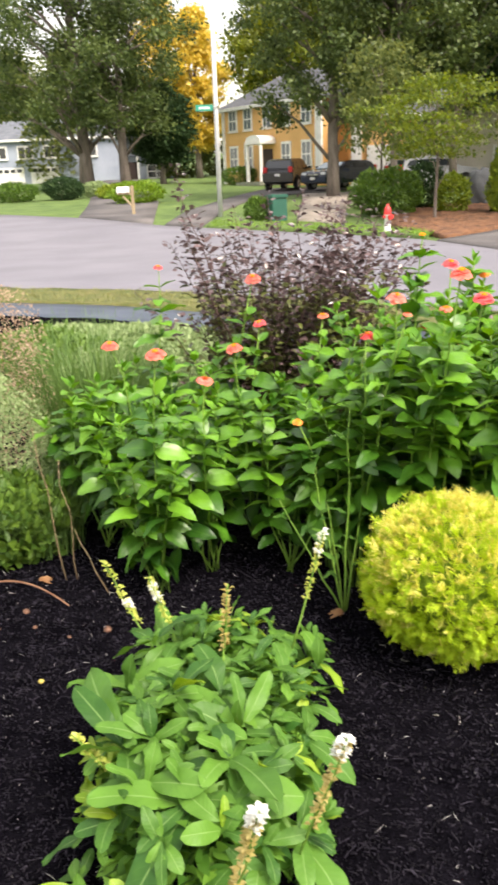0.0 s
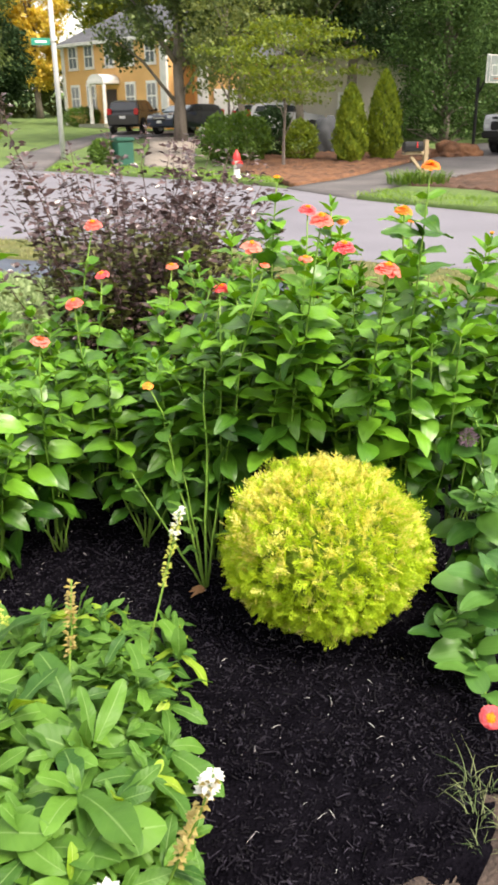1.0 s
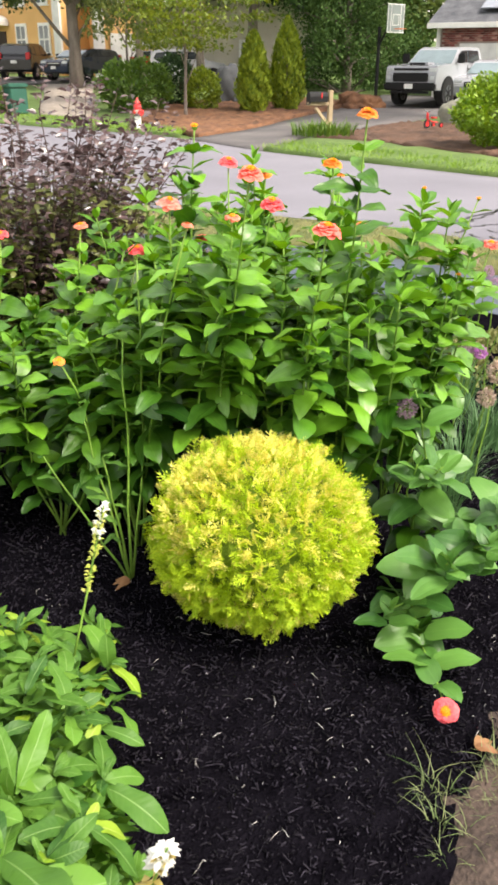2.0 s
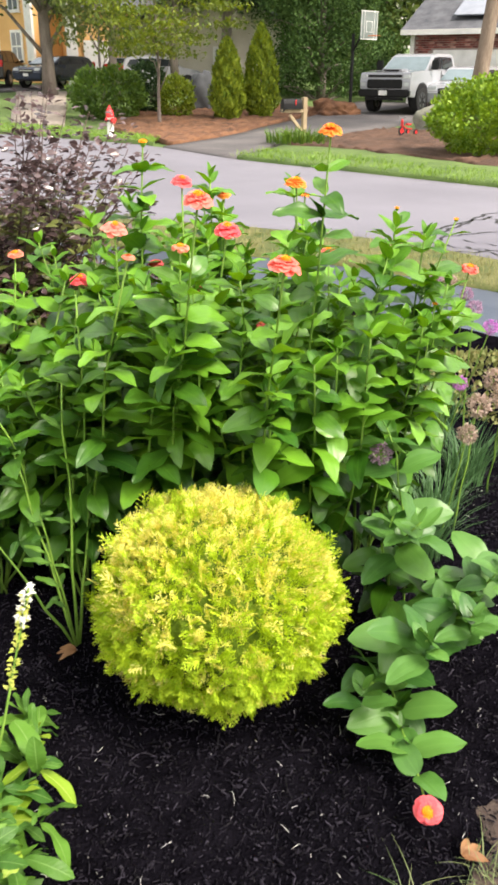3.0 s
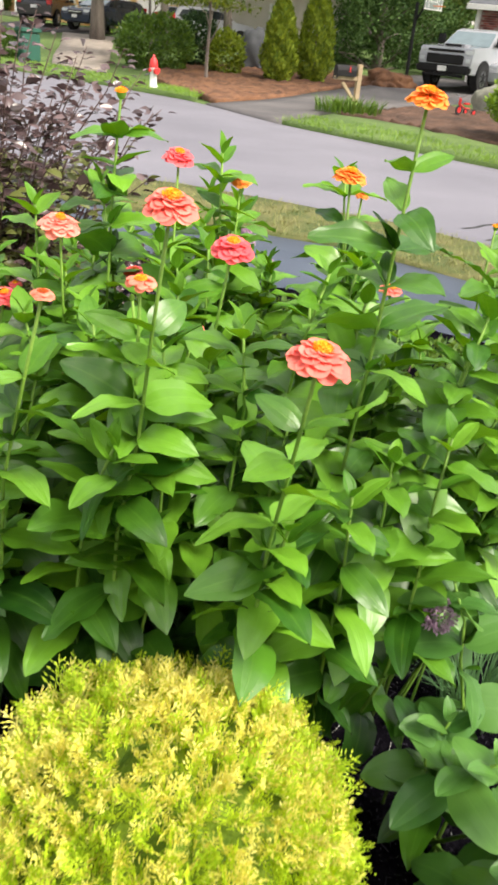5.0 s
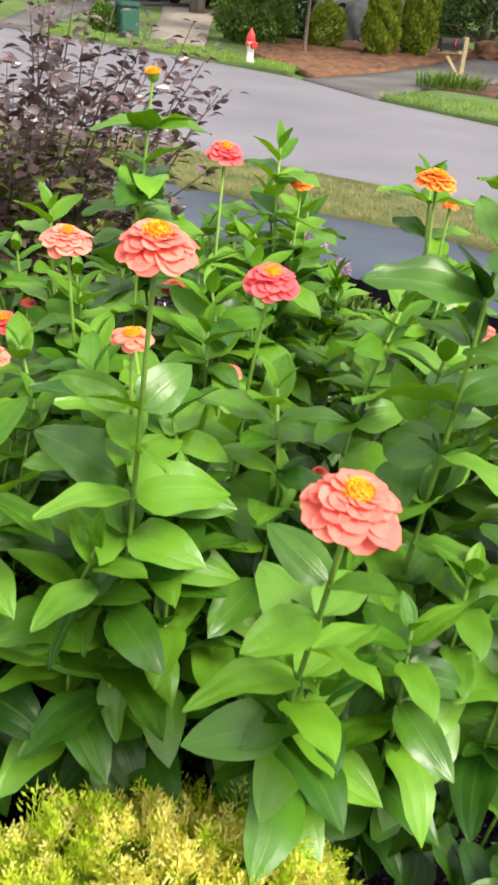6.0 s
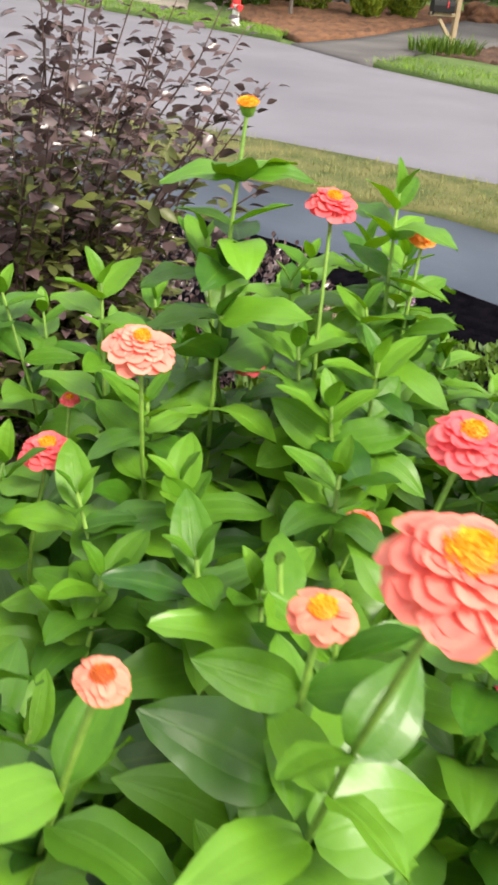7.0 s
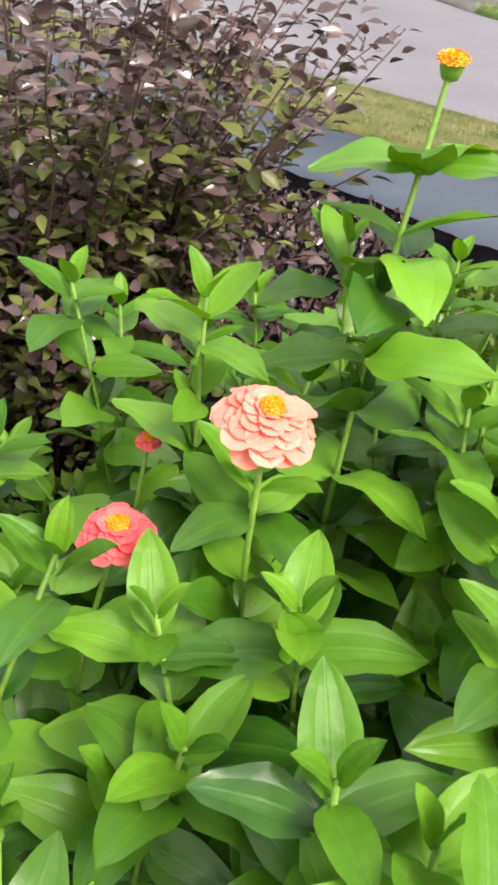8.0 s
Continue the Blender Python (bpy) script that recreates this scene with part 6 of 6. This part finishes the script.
def yellow_house():
    ang = math.degrees(math.atan2(50.5 - 62.0, 6.6 + 1.6))
    t = thing("house", "two-storey yellow clapboard house with grey roof and white portico", "house", pose(-1.6, 62.0, ground_z(58), 0, 0, ang))
    W = 10.5
    part("wall", box(W, 8.0, 6.05, -1.0, 0.0, (W / 2, 4.0)), M_YELLOW, t, "yellow clapboard walls")
    siding(t, W, 5.05, M_YELLOW)
    for x in (0.0, W):
        part("corner_board", box(0.28 if x == 0 else 0.6, 0.16, 5.05, 0, 0.01, (x, -0.06)), M_TRIM, t, "white corner board")
    for x in (1.2, 3.0, 7.2, 9.3):
        window_unit(t, x, 3.6, 0.85, 1.3)
        window_unit(t, x, 1.0, 0.85, 1.5)
    window_unit(t, 5.2, 3.6, 0.8, 1.3)
    gable_roof(t, W, 8.0, 5.07, 2.3, M_SHINGLE, 0.4, 2.6)
    d = part("door", box(1.0, 0.1, 2.1, 0.1, 0.01, (5.2, -0.06)), M_DOOR, t, "dark front door")
    part("handle", cyl(0.04, 0.08, 0, 8, axis="Y", at=(5.55, -0.1, 1.1)), M_CHROME, d)
    p = part("portico", box(1.8, 1.3, 0.22, 2.5, 0.02, (5.2, -0.7)), M_TRIM, t, "white portico roof")
    a = np.linspace(0, math.pi, 13)
    V = [(5.2 + 0.85 * math.cos(q), yy, 2.72 + 0.36 * math.sin(q)) for yy in (-1.3, -0.05) for q in a]
    F = [(i, i + 1, 14 + i, 13 + i) for i in range(12)] + [tuple(range(13)), tuple(range(25, 12, -1))]
    part("arch", mesh("arch", V, F, M_TRIM, False), None, p, "arched portico top")
    for x in (4.45, 5.95):
        part("column", cyl(0.13, 2.5, 0, 14, 0.11, at=(x, -1.2, 0)), M_TRIM, p, "round white column")
    part("step", box(2.8, 1.7, 0.25, -0.1, 0.02, (5.0, -0.85)), M_ROCK, t)
    c = part("chimney", box(0.9, 0.8, 2.2, 5.6, 0.02, (6.2, 4.5)), M_BRICKS, t, "brick chimney")
    part("cap", box(1.05, 0.95, 0.12, 7.8, 0.02, (6.2, 4.5)), M_ROCK, c)
    g = thing("garage_wing", "yellow garage wing with white door and pilaster", "house", pose(6.6, 50.6, ground_z(50), 0, 0, 4))
    part("wall", box(6.5, 7.0, 4.4, -0.6, 0, (3.3, 3.6)), M_YELLOW, g)
    part("garage_door", box(2.9, 0.08, 2.2, 0.05, 0.01, (1.9, -0.02)), M_TRIM, g, "white panelled garage door")
    part("pilaster", box(0.6, 0.3, 5.2, -0.3, 0.01, (-0.2, -0.1)), M_TRIM, g, "white pilaster")
    gable_roof(g, 6.6, 7.0, 3.9, 1.8, M_SHINGLE, 0.3)


yellow_house()


def white_house():
    t = thing("house", "white two-storey house with garage doors beneath trees", "house", pose(-24.0, 79.0, ground_z(76) - 0.5, 0, 0, 0))
    part("wall", box(12.5, 9, 5.4, -1, 0, (6.25, 4.5)), M_CLAD, t, "pale clapboard walls")
    siding(t, 12.5, 4.4, M_CLAD)
    for x in (1.2, 3.6, 6.0, 9.5):
        window_unit(t, x, 2.8, 1.3, 1.0, rows=1, glass=M_GLASS)
    for x in (2.0, 5.2):
        gd = part("garage_door", box(2.6, 0.08, 2.0, 0, 0.01, (x, -0.05)), M_TRIM, t, "white garage door")
        for k in range(4):
            part("pane", box(0.45, 0.02, 0.3, 1.55, 0, (x - 0.9 + 0.6 * k, -0.1)), M_GLASS, gd, "dark glass pane")
    gable_roof(t, 12.5, 9, 4.42, 1.9, M_CLADROOF, 0.3)
    part("lower_wall", box(4.4, 6, 3.2, -0.6, 0, (14.6, 4.0)), M_CLAD, t)
    part("lower_roof", box(4.9, 6.6, 0.22, 2.6, 0.02, (14.7, 3.9)), M_CLADROOF, t)
    d = part("door", box(0.95, 0.08, 2.0, 0.1, 0.01, (13.2, 0.95)), M_DOOR, t)
    for x in (12.6, 13.8):
        part("column", box(0.18, 0.18, 2.6, 0, 0.01, (x, 0.5)), M_TRIM, t)
    window_unit(t, 15.4, 0.7, 1.6, 1.1, 0.94, glass=M_GLASS)


M_CLADROOF = surf("pale_roof_shingle", (0.09, 0.10, 0.12), (0.16, 0.175, 0.2), 2, 25, 0.85, 0.4)
white_house()


def cream_house():
    t = thing("house", "cream gabled house half hidden by trees", "house", pose(8.6, 47.0, ground_z(47), 0, 0, -18))
    V = [(0, 0, -0.6), (9, 0, -0.6), (9, 0, 2.6), (4.5, 0, 5.4), (0, 0, 2.6), (0, 8, -0.6), (9, 8, -0.6), (9, 8, 2.6), (4.5, 8, 5.4), (0, 8, 2.6)]
    F = [(0, 1, 2, 3, 4), (9, 8, 7, 6, 5), (0, 5, 6, 1), (1, 6, 7, 2), (4, 9, 5, 0), (2, 7, 8, 3), (3, 8, 9, 4)]
    part("wall", mesh("wall", V, F, M_CREAM, False), None, t, "cream clapboard walls")
    for s, x in ((1, 0), (-1, 9)):
        part("roof", box(5.6, 8.8, 0.14, 0, 0.01), M_CLADROOF, t, "pale shingle roof slope", pose(x + s * 2.2, 4, 4.05, 0, -s * 31.9, 0))
    for x in (1.8, 5.2, 7.4):
        window_unit(t, x, 0.7, 0.9, 1.2)


cream_house()


def brick_garage():
    x0, y0, ang = 18.68, 34.43, -48.0
    t = thing("brick_garage", "red brick garage with white doors and rooftop solar panels", "garage", pose(x0, y0, ground_z(34), 0, 0, ang))
    W, H = 9.0, 2.85
    part("wall", box(W, 7.0, H + 0.5, -0.5, 0, (W / 2, 3.5)), M_MORTAR, t, "brick wall")
    doors = ((1.0, 4.1), (5.2, 8.2))
    for a, b in doors:
        gd = part("garage_door", box(b - a, 0.1, 1.95, 0.0, 0.01, ((a + b) / 2, -0.03)), M_WHITE, t, "white panelled garage door")
        part("frame", box(b - a + 0.24, 0.06, 0.14, 1.95, 0.01, ((a + b) / 2, -0.03)), M_TRIM, gd)
        for k in range(3):
            part("panel_groove", box(b - a - 0.1, 0.012, 0.03, 0.42 + 0.44 * k, 0, ((a + b) / 2, -0.084)), M_ROCK, gd)
    part("corner_board", box(0.16, 0.14, H, 0, 0.01, (-0.05, -0.03)), M_TRIM, t, "white downpipe and corner")
    r = gable_roof(t, W, 7.0, H, 1.9, M_SHINGLE, 0.45)
    slope = math.atan2(1.9, 3.95)
    for i in range(5):
        for j in range(2):
            part("solar_panel", box(1.55, 1.0 * 1.35, 0.05, 0.06, 0.01), M_SOLAR, r, "dark glossy solar panel", Matrix.Translation((2.3 + i * 1.6, 0.85 + j * 1.2, H + 0.12 + math.tan(slope) * (1.3 + j * 1.2))) @ Matrix.Rotation(slope, 4, "X"))
    bm = box(0.215, 0.05, 0.065, 0, 0.004)
    me = bpy.data.meshes.new("brick")
    bm.to_mesh(me)
    bm.free()
    me.materials.append(M_BRICKS)
    pale = me.copy()
    pale.materials[0] = M_PALEBRICK
    count, far = 0, []
    for row in range(int(H / 0.085)):
        z = 0.04 + row * 0.085
        x = 0.2 + (0.11 if row % 2 else 0)
        while x < W - 0.15:
            if not any(a - 0.25 < x < b + 0.25 and z < 2.1 for a, b in doors):
                if count < 200 and z > 1.6 and x < 5.5:
                    part("brick", pale if rng.uniform() < 0.2 else me, None, t, "", pose(x, -0.012, z))
                    count += 1
                else:
                    far.append((np.array([(sx * 0.107 + x, sy * 0.025 - 0.012, z + 0.065 * sz) for sx in (-1, 1) for sy in (-1, 1) for sz in (0, 1)]), [(0, 1, 3, 2), (4, 6, 7, 5), (0, 4, 5, 1), (2, 3, 7, 6), (0, 2, 6, 4), (1, 5, 7, 3)]))
            x += 0.232
    V, F = join(far)
    tagged(part("bricks", mesh("bricks", V, F, M_BRICKS, False), None, t, "rest of the brickwork"), kind="stuff")


brick_garage()

# ---- trees and shrubs across the street ----


def tree(name, label, x, y, h, r, m, n=5000, leaf=0.28, trunk=0.22, clear=0.3, conical=0.0, z=None, clusters=40, lean=(0, 0), cluster_r=0.17, layer=0.62, bark=None):
    """A tapered trunk with limbs and a gappy crown of many small leaves gathered on the limbs."""
    z = ground_z(y) if z is None else z
    t = thing(name, label, "tree", pose(x, y, z))
    pts = bend((0, 0, -0.3), (lean[0], lean[1], h * 0.9), 8, 0, 0.005 * h)
    V, F = tube(pts, np.linspace(trunk, trunk * 0.2, 8), 10)
    V[:10] *= np.array([1.25, 1.25, 1])
    part("trunk", mesh("trunk", V, F, bark or M_BARK), None, t)
    cen = []
    for k in range(clusters):
        s = clear + (1 - clear) * (k + 0.5) / clusters
        a = k * 2.39996 + rng.normal(0, 0.3)
        prof = (1 - s) ** 0.8 * 1.15 if conical else math.sin(math.pi * min(1, 0.12 + 0.88 * (s - clear) / (1 - clear))) ** 0.6
        rr = r * prof * rng.uniform(0.35, 1.05)
        j = min(6, int(s * 0.99 * 7))
        p0 = pts[max(0, j)]
        tip = np.array([lean[0] * s + rr * math.cos(a), lean[1] * s + rr * math.sin(a), h * s + (0.06 * h * (1 - conical) - 0.1 * rr * conical)])
        cen.append(tip)
        if k % 3 == 0 and trunk > 0.04:
            V, F = tube(bend(p0, tip, 5, -0.02 * h, 0.02 * r), np.linspace(trunk * 0.35, trunk * 0.05, 5), 5)
            part("limb", mesh("limb", V, F, M_BARK), None, t)
    cen = np.array(cen)
    idx = rng.integers(0, len(cen), n)
    P = cen[idx] + rng.normal(0, 1, (n, 3)) * np.array([r, r, r * layer]) * cluster_r
    P[:, 2] = np.maximum(P[:, 2], h * clear * 0.6)
    D = unit(n, -0.2)
    V, F = scales(P, D, unit(n, 0.8), leaf * rng.uniform(0.6, 1.3, n), leaf * 0.34 * rng.uniform(0.7, 1.2, n))
    tagged(part("crown", mesh("crown", V, F, m), None, t), kind="stuff")
    return t


tree("shade_tree", "large dark green shade tree before the white house", -11.6, 61.0, 17.5, 7.4, M_DARKTREE, 30000, 0.26, 0.5, 0.17, clusters=110, cluster_r=0.085)
tree("shade_tree", "dark green tree with slim trunk before the white house", -8.6, 60.0, 16.5, 5.0, M_DARKTREE, 17000, 0.26, 0.36, 0.17, clusters=80, cluster_r=0.1)
tree("shade_tree", "dark evergreen tree beside the driveway", -6.6, 66.0, 6.5, 2.4, M_CONIFER, 12000, 0.28, 0.25, 0.2, clusters=50)
# two crowns coloured as if lit golden by a low sun
tree("yellow_tree", "tall yellow tree behind the houses, low sun put in its colour", -4.3, 76.0, 12.6, 2.5, M_TREEYL, 11000, 0.35, 0.3, 0.15, clusters=50)
tree("yellow_tree", "yellow tree behind the dark tree, low sun put in its colour", -7.6, 80.0, 14.0, 2.8, M_TREEYL, 8000, 0.35, 0.3, 0.2, clusters=50)
tree("shade_tree", "leafy tree with grey trunk before the yellow house", 4.1, 41.0, 13.5, 4.4, M_DARKTREE, 26000, 0.2, 0.3, 0.2, clusters=110, cluster_r=0.085)
tree("shade_tree", "tall leafy tree on the mulch island", 7.0, 40.0, 15.0, 4.2, M_DARKTREE, 24000, 0.22, 0.18, 0.24, clusters=110, cluster_r=0.09)
tree("shade_tree", "tall leafy tree behind the mulch island", 10.2, 42.0, 15.0, 4.4, M_DARKTREE, 22000, 0.22, 0.2, 0.3, clusters=110, cluster_r=0.09)
tree("young_maple", "small layered light green maple beside the hydrant", 6.05, 27.0, 4.0, 2.6, M_MAPLE, 5200, 0.13, 0.06, 0.42, clusters=34, cluster_r=0.17, layer=0.12)
tree("young_maple", "light green slender tree on the mulch island", 5.0, 31.5, 5.4, 2.0, M_TREE, 3000, 0.17, 0.06, 0.35, clusters=34, layer=0.35)
tree("street_tree", "tree with thick bare grey trunk by the brick garage", 15.42, 24.2, 15.0, 4.2, M_TREE, 14000, 0.2, 0.27, 0.34, clusters=50, lean=(0.6, 0), bark=M_TANBARK)
tree("pine", "dark green conifer behind the basketball hoop", 16.2, 38.5, 10.5, 3.2, M_PINE, 30000, 0.15, 0.2, 0.03, conical=1.0, clusters=170, cluster_r=0.1, layer=0.9)
tree("pine", "dark green conifer behind the lawn", 13.0, 43.0, 14.0, 3.2, M_CONIFER, 20000, 0.2, 0.3, 0.3, conical=1.0, clusters=80)
tree("pine", "dark green conifer behind the pickup truck", 19.0, 43.0, 11.0, 3.4, M_PINE, 20000, 0.2, 0.2, 0.05, conical=1.0, clusters=80)
for x, y, h, r in ((-27, 98, 12, 6), (-20, 104, 13, 6), (3.0, 90, 15, 5), (8, 92, 19, 6), (16, 84, 18, 6), (24, 74, 19, 7), (33, 70, 18, 7), (12.5, 62, 16, 5), (20, 60, 17, 6), (27, 56, 16, 6), (-36, 88, 12, 6), (40, 58, 16, 7), (5.0, 76, 18, 5)):
    tree("woodland_tree", "tall dark green woodland tree behind the houses", x, y, h, r, M_TREELT if x in (3.0, 5.0, 12.5) else M_DARKTREE if x > 9 else M_TREE, 10000, 0.5, 0.3, 0.10, clusters=56, cluster_r=0.14)


def conifer_column(x, y, h, r, label):
    t = thing("cedar", label, "shrub", pose(x, y, ground_z(y)))
    V, F = tube([(0, 0, -0.1), (0, 0, h * 0.9)], [0.05, 0.01], 6)
    part("trunk", mesh("trunk", V, F, M_BARK), None, t)
    n = 5200
    s = rng.uniform(0, 1, n) ** 1.15
    a = rng.uniform(0, 2 * math.pi, n)
    rr = r * np.minimum(1, (s + 0.18) * 3) * (1 - s ** 2.6) ** 0.8 * (1 + 0.14 * np.sin(a * 5 + s * 20)) * rng.uniform(0.75, 1.05, n)
    P = np.stack([rr * np.cos(a), rr * np.sin(a), s * h], axis=1)
    D = np.stack([np.cos(a) * 0.4, np.sin(a) * 0.4, np.ones(n)], axis=1) + rng.normal(0, 0.3, (n, 3))
    N = np.stack([np.cos(a), np.sin(a), np.zeros(n)], axis=1) + rng.normal(0, 0.5, (n, 3))
    V, F = scales(P, D, N, 0.15 * rng.uniform(0.6, 1.3, n), 0.035 * rng.uniform(0.7, 1.3, n))
    tagged(part("foliage", mesh("foliage", V, F, M_CEDAR), None, t), kind="stuff")


conifer_column(8.55, 28.0, 2.35, 0.52, "columnar green cedar on the mulch island")
conifer_column(9.98, 28.8, 2.75, 0.56, "columnar green cedar, the taller of two")
bushy("shrub", "large rounded bright green shrub across the street", 10.6, 15.6, 0.03, 1.35, 1.3, 0.78, 11000, 0.1, M_BRIGHTSHRUB)
bushy("shrub", "dark green shrub behind the large bright shrub", 14.2, 20.0, 0.03, 1.2, 1.1, 0.85, 4000, 0.13, M_HEDGE)
bushy("shrub", "rounded green shrub on the mulch island", 4.9, 29.5, 0.1, 1.2, 1.0, 0.85, 4000, 0.14, M_HEDGE)
bushy("shrub", "dark clipped shrub on the mulch island", 6.6, 31.5, 0.15, 0.7, 0.7, 0.95, 3000, 0.13, M_CONIFER)
bushy("shrub", "low green shrub beneath the maple", 7.2, 29.5, 0.1, 0.6, 0.6, 0.7, 2200, 0.12, M_CEDAR)
bushy("shrub", "rounded shrub by the yellow house", -0.6, 59.0, 1.2, 1.3, 0.8, 0.6, 1800, 0.16, M_HEDGE)
bushy("shrub", "green shrub by the utility box", 0.35, 28.9, 0.15, 0.45, 0.4, 0.42, 1800, 0.1, M_HEDGE)
bushy("shrub", "dark rounded shrub before the white house", -10.6, 48.5, 0.85, 1.1, 1.0, 0.62, 2600, 0.15, M_CONIFER)
bushy("shrub", "low spreading dark shrub on the front lawn", -13.3, 48.0, 0.85, 1.3, 1.0, 0.5, 2200, 0.15, M_HEDGE)
bushy("shrub", "pale rounded shrub on the front lawn", -9.0, 50.0, 0.9, 0.9, 0.8, 0.42, 1800, 0.14, M_GREY)
bushy("shrub", "mounded green shrub beside the white mailbox", -5.6, 42.0, 0.6, 1.35, 1.1, 0.55, 3000, 0.14, M_BRIGHTSHRUB)
bushy("shrub", "low yellow-green shrub on the front lawn", -7.6, 47.0, 0.8, 0.8, 0.7, 0.36, 1600, 0.14, M_CEDAR)
weeds = thing("weeds", "loose leafy green weeds round the mailbox post", "weeds", pose(7.75, 19.5, 0.03))
V, F = blades(420, 0.75, 0.42, 0.9, 0.016)
tagged(part("leaf_tuft", mesh("leaf_tuft", V, F, M_HEDGE), None, weeds), kind="stuff")

for k in range(26):
    x = -40 + k * 3.4 + rng.normal(0, 0.8)
    bushy("woodland_bush", "dense dark green undergrowth at the wood edge", x, 84 + 6 * math.sin(k * 1.7), ground_z(84), 2.6, 1.6, 2.6, 1500, 0.5, M_TREE, 0.3)

# tufts of grass on the verges
VB = []
for k in range(520):
    i = rng.uniform(0, 1)
    A, B = along(VERGE_A, 50), along(VERGE_B, 50)
    j = int(i * 49)
    p = A[j] + (B[j] - A[j]) * rng.uniform(0, 0.55) + rng.normal(0, 0.05, 2)
    VB.append(blades(7, 0.12, 0.13, 1.0, 0.006, (p[0], p[1], 0.03), 2))
V, F = join(VB)
tagged(part("verge_grass", mesh("verge_grass", V, F, foliage("verge_blade", (0.08, 0.19, 0.018), (0.25, 0.4, 0.045), 0.55, 0.25, island=True))), "bright green unmown grass along the street edge", "grass", kind="stuff")
VB = []
A, B = along(WALK_FAR, 400), along(NEAR, 400)
for k in range(6000):
    j = int(rng.uniform(60, 330))
    p = A[j] + (B[j] - A[j]) * rng.uniform(0.02, 1.0) + rng.normal(0, 0.02, 2)
    if p[1] < 3.0 or p[0] < -8:
        continue
    VB.append(blades(5, 0.08, 0.075, 1.2, 0.003, (p[0], p[1], 0.03), 2))
V, F = join(VB)
tagged(part("dry_verge_grass", mesh("dry_verge_grass", V, F, M_DRYGRASS)), "short dry grass on the near verge", "grass", kind="stuff")

VL_A = [(4.45, 20.5), (3.9, 21.7), (2.5, 23.6), (1.1, 25.2), (-1.4, 27.3)]
VL_B = [(4.9, 22.2), (4.5, 23.6), (3.1, 25.9), (1.7, 27.4), (-1.2, 29.2)]
tagged(part("verge_hydrant", sheet(VL_A, VL_B, 40, 8, 0.04, rough=0.01), M_LAWN), "bright green grass verge round the fire hydrant", "verge", kind="structure")
VB = []
A, B = along(VL_A, 60), along(VL_B, 60)
for k in range(700):
    j = int(rng.uniform(0, 59))
    p = A[j] + (B[j] - A[j]) * rng.uniform(0, 1)
    VB.append(blades(6, 0.12, 0.11, 1.0, 0.008, (p[0], p[1], ground_z(p[1]) + 0.03), 2))
V, F = join(VB)
tagged(part("hydrant_verge_grass", mesh("hydrant_verge_grass", V, F, bpy.data.materials["verge_blade"])), "bright green unmown grass near the hydrant", "grass", kind="stuff")

# sealed cracks of the street
TC = []
for x, y, a, l in ((4.52, 7.89, 29, 2.4), (4.53, 7.42, -79, 1.1), (4.3, 7.2, -37, 0.75), (5.0, 7.96, 37, 1.2), (4.67, 7.09, -41, 0.6), (6.0, 8.88, -100, 0.95), (4.53, 7.4, 23, 1.4), (4.9, 7.5, -60, 1.0)):
    n = 14
    p = np.stack([np.linspace(0, l, n), np.cumsum(rng.normal(0, 0.05, n)), np.full(n, 0.0)], axis=1)
    c, s = math.cos(radians(a)), math.sin(radians(a))
    q = np.stack([x + p[:, 0] * c - p[:, 1] * s, y + p[:, 0] * s + p[:, 1] * c, np.full(n, 0.004)], axis=1)
    V = [(u[0] + e * 0.013, u[1] - e * 0.013, u[2]) for u in q for e in (-1, 1)]
    TC.append((np.array(V), [(2 * i, 2 * i + 1, 2 * i + 3, 2 * i + 2) for i in range(n - 1)]))
V, F = join(TC)
tagged(part("sealed_cracks", mesh("sealed_cracks", V, F, M_TAR)), "dark wavy tar lines sealing cracks in the street", "crack sealer", kind="structure")
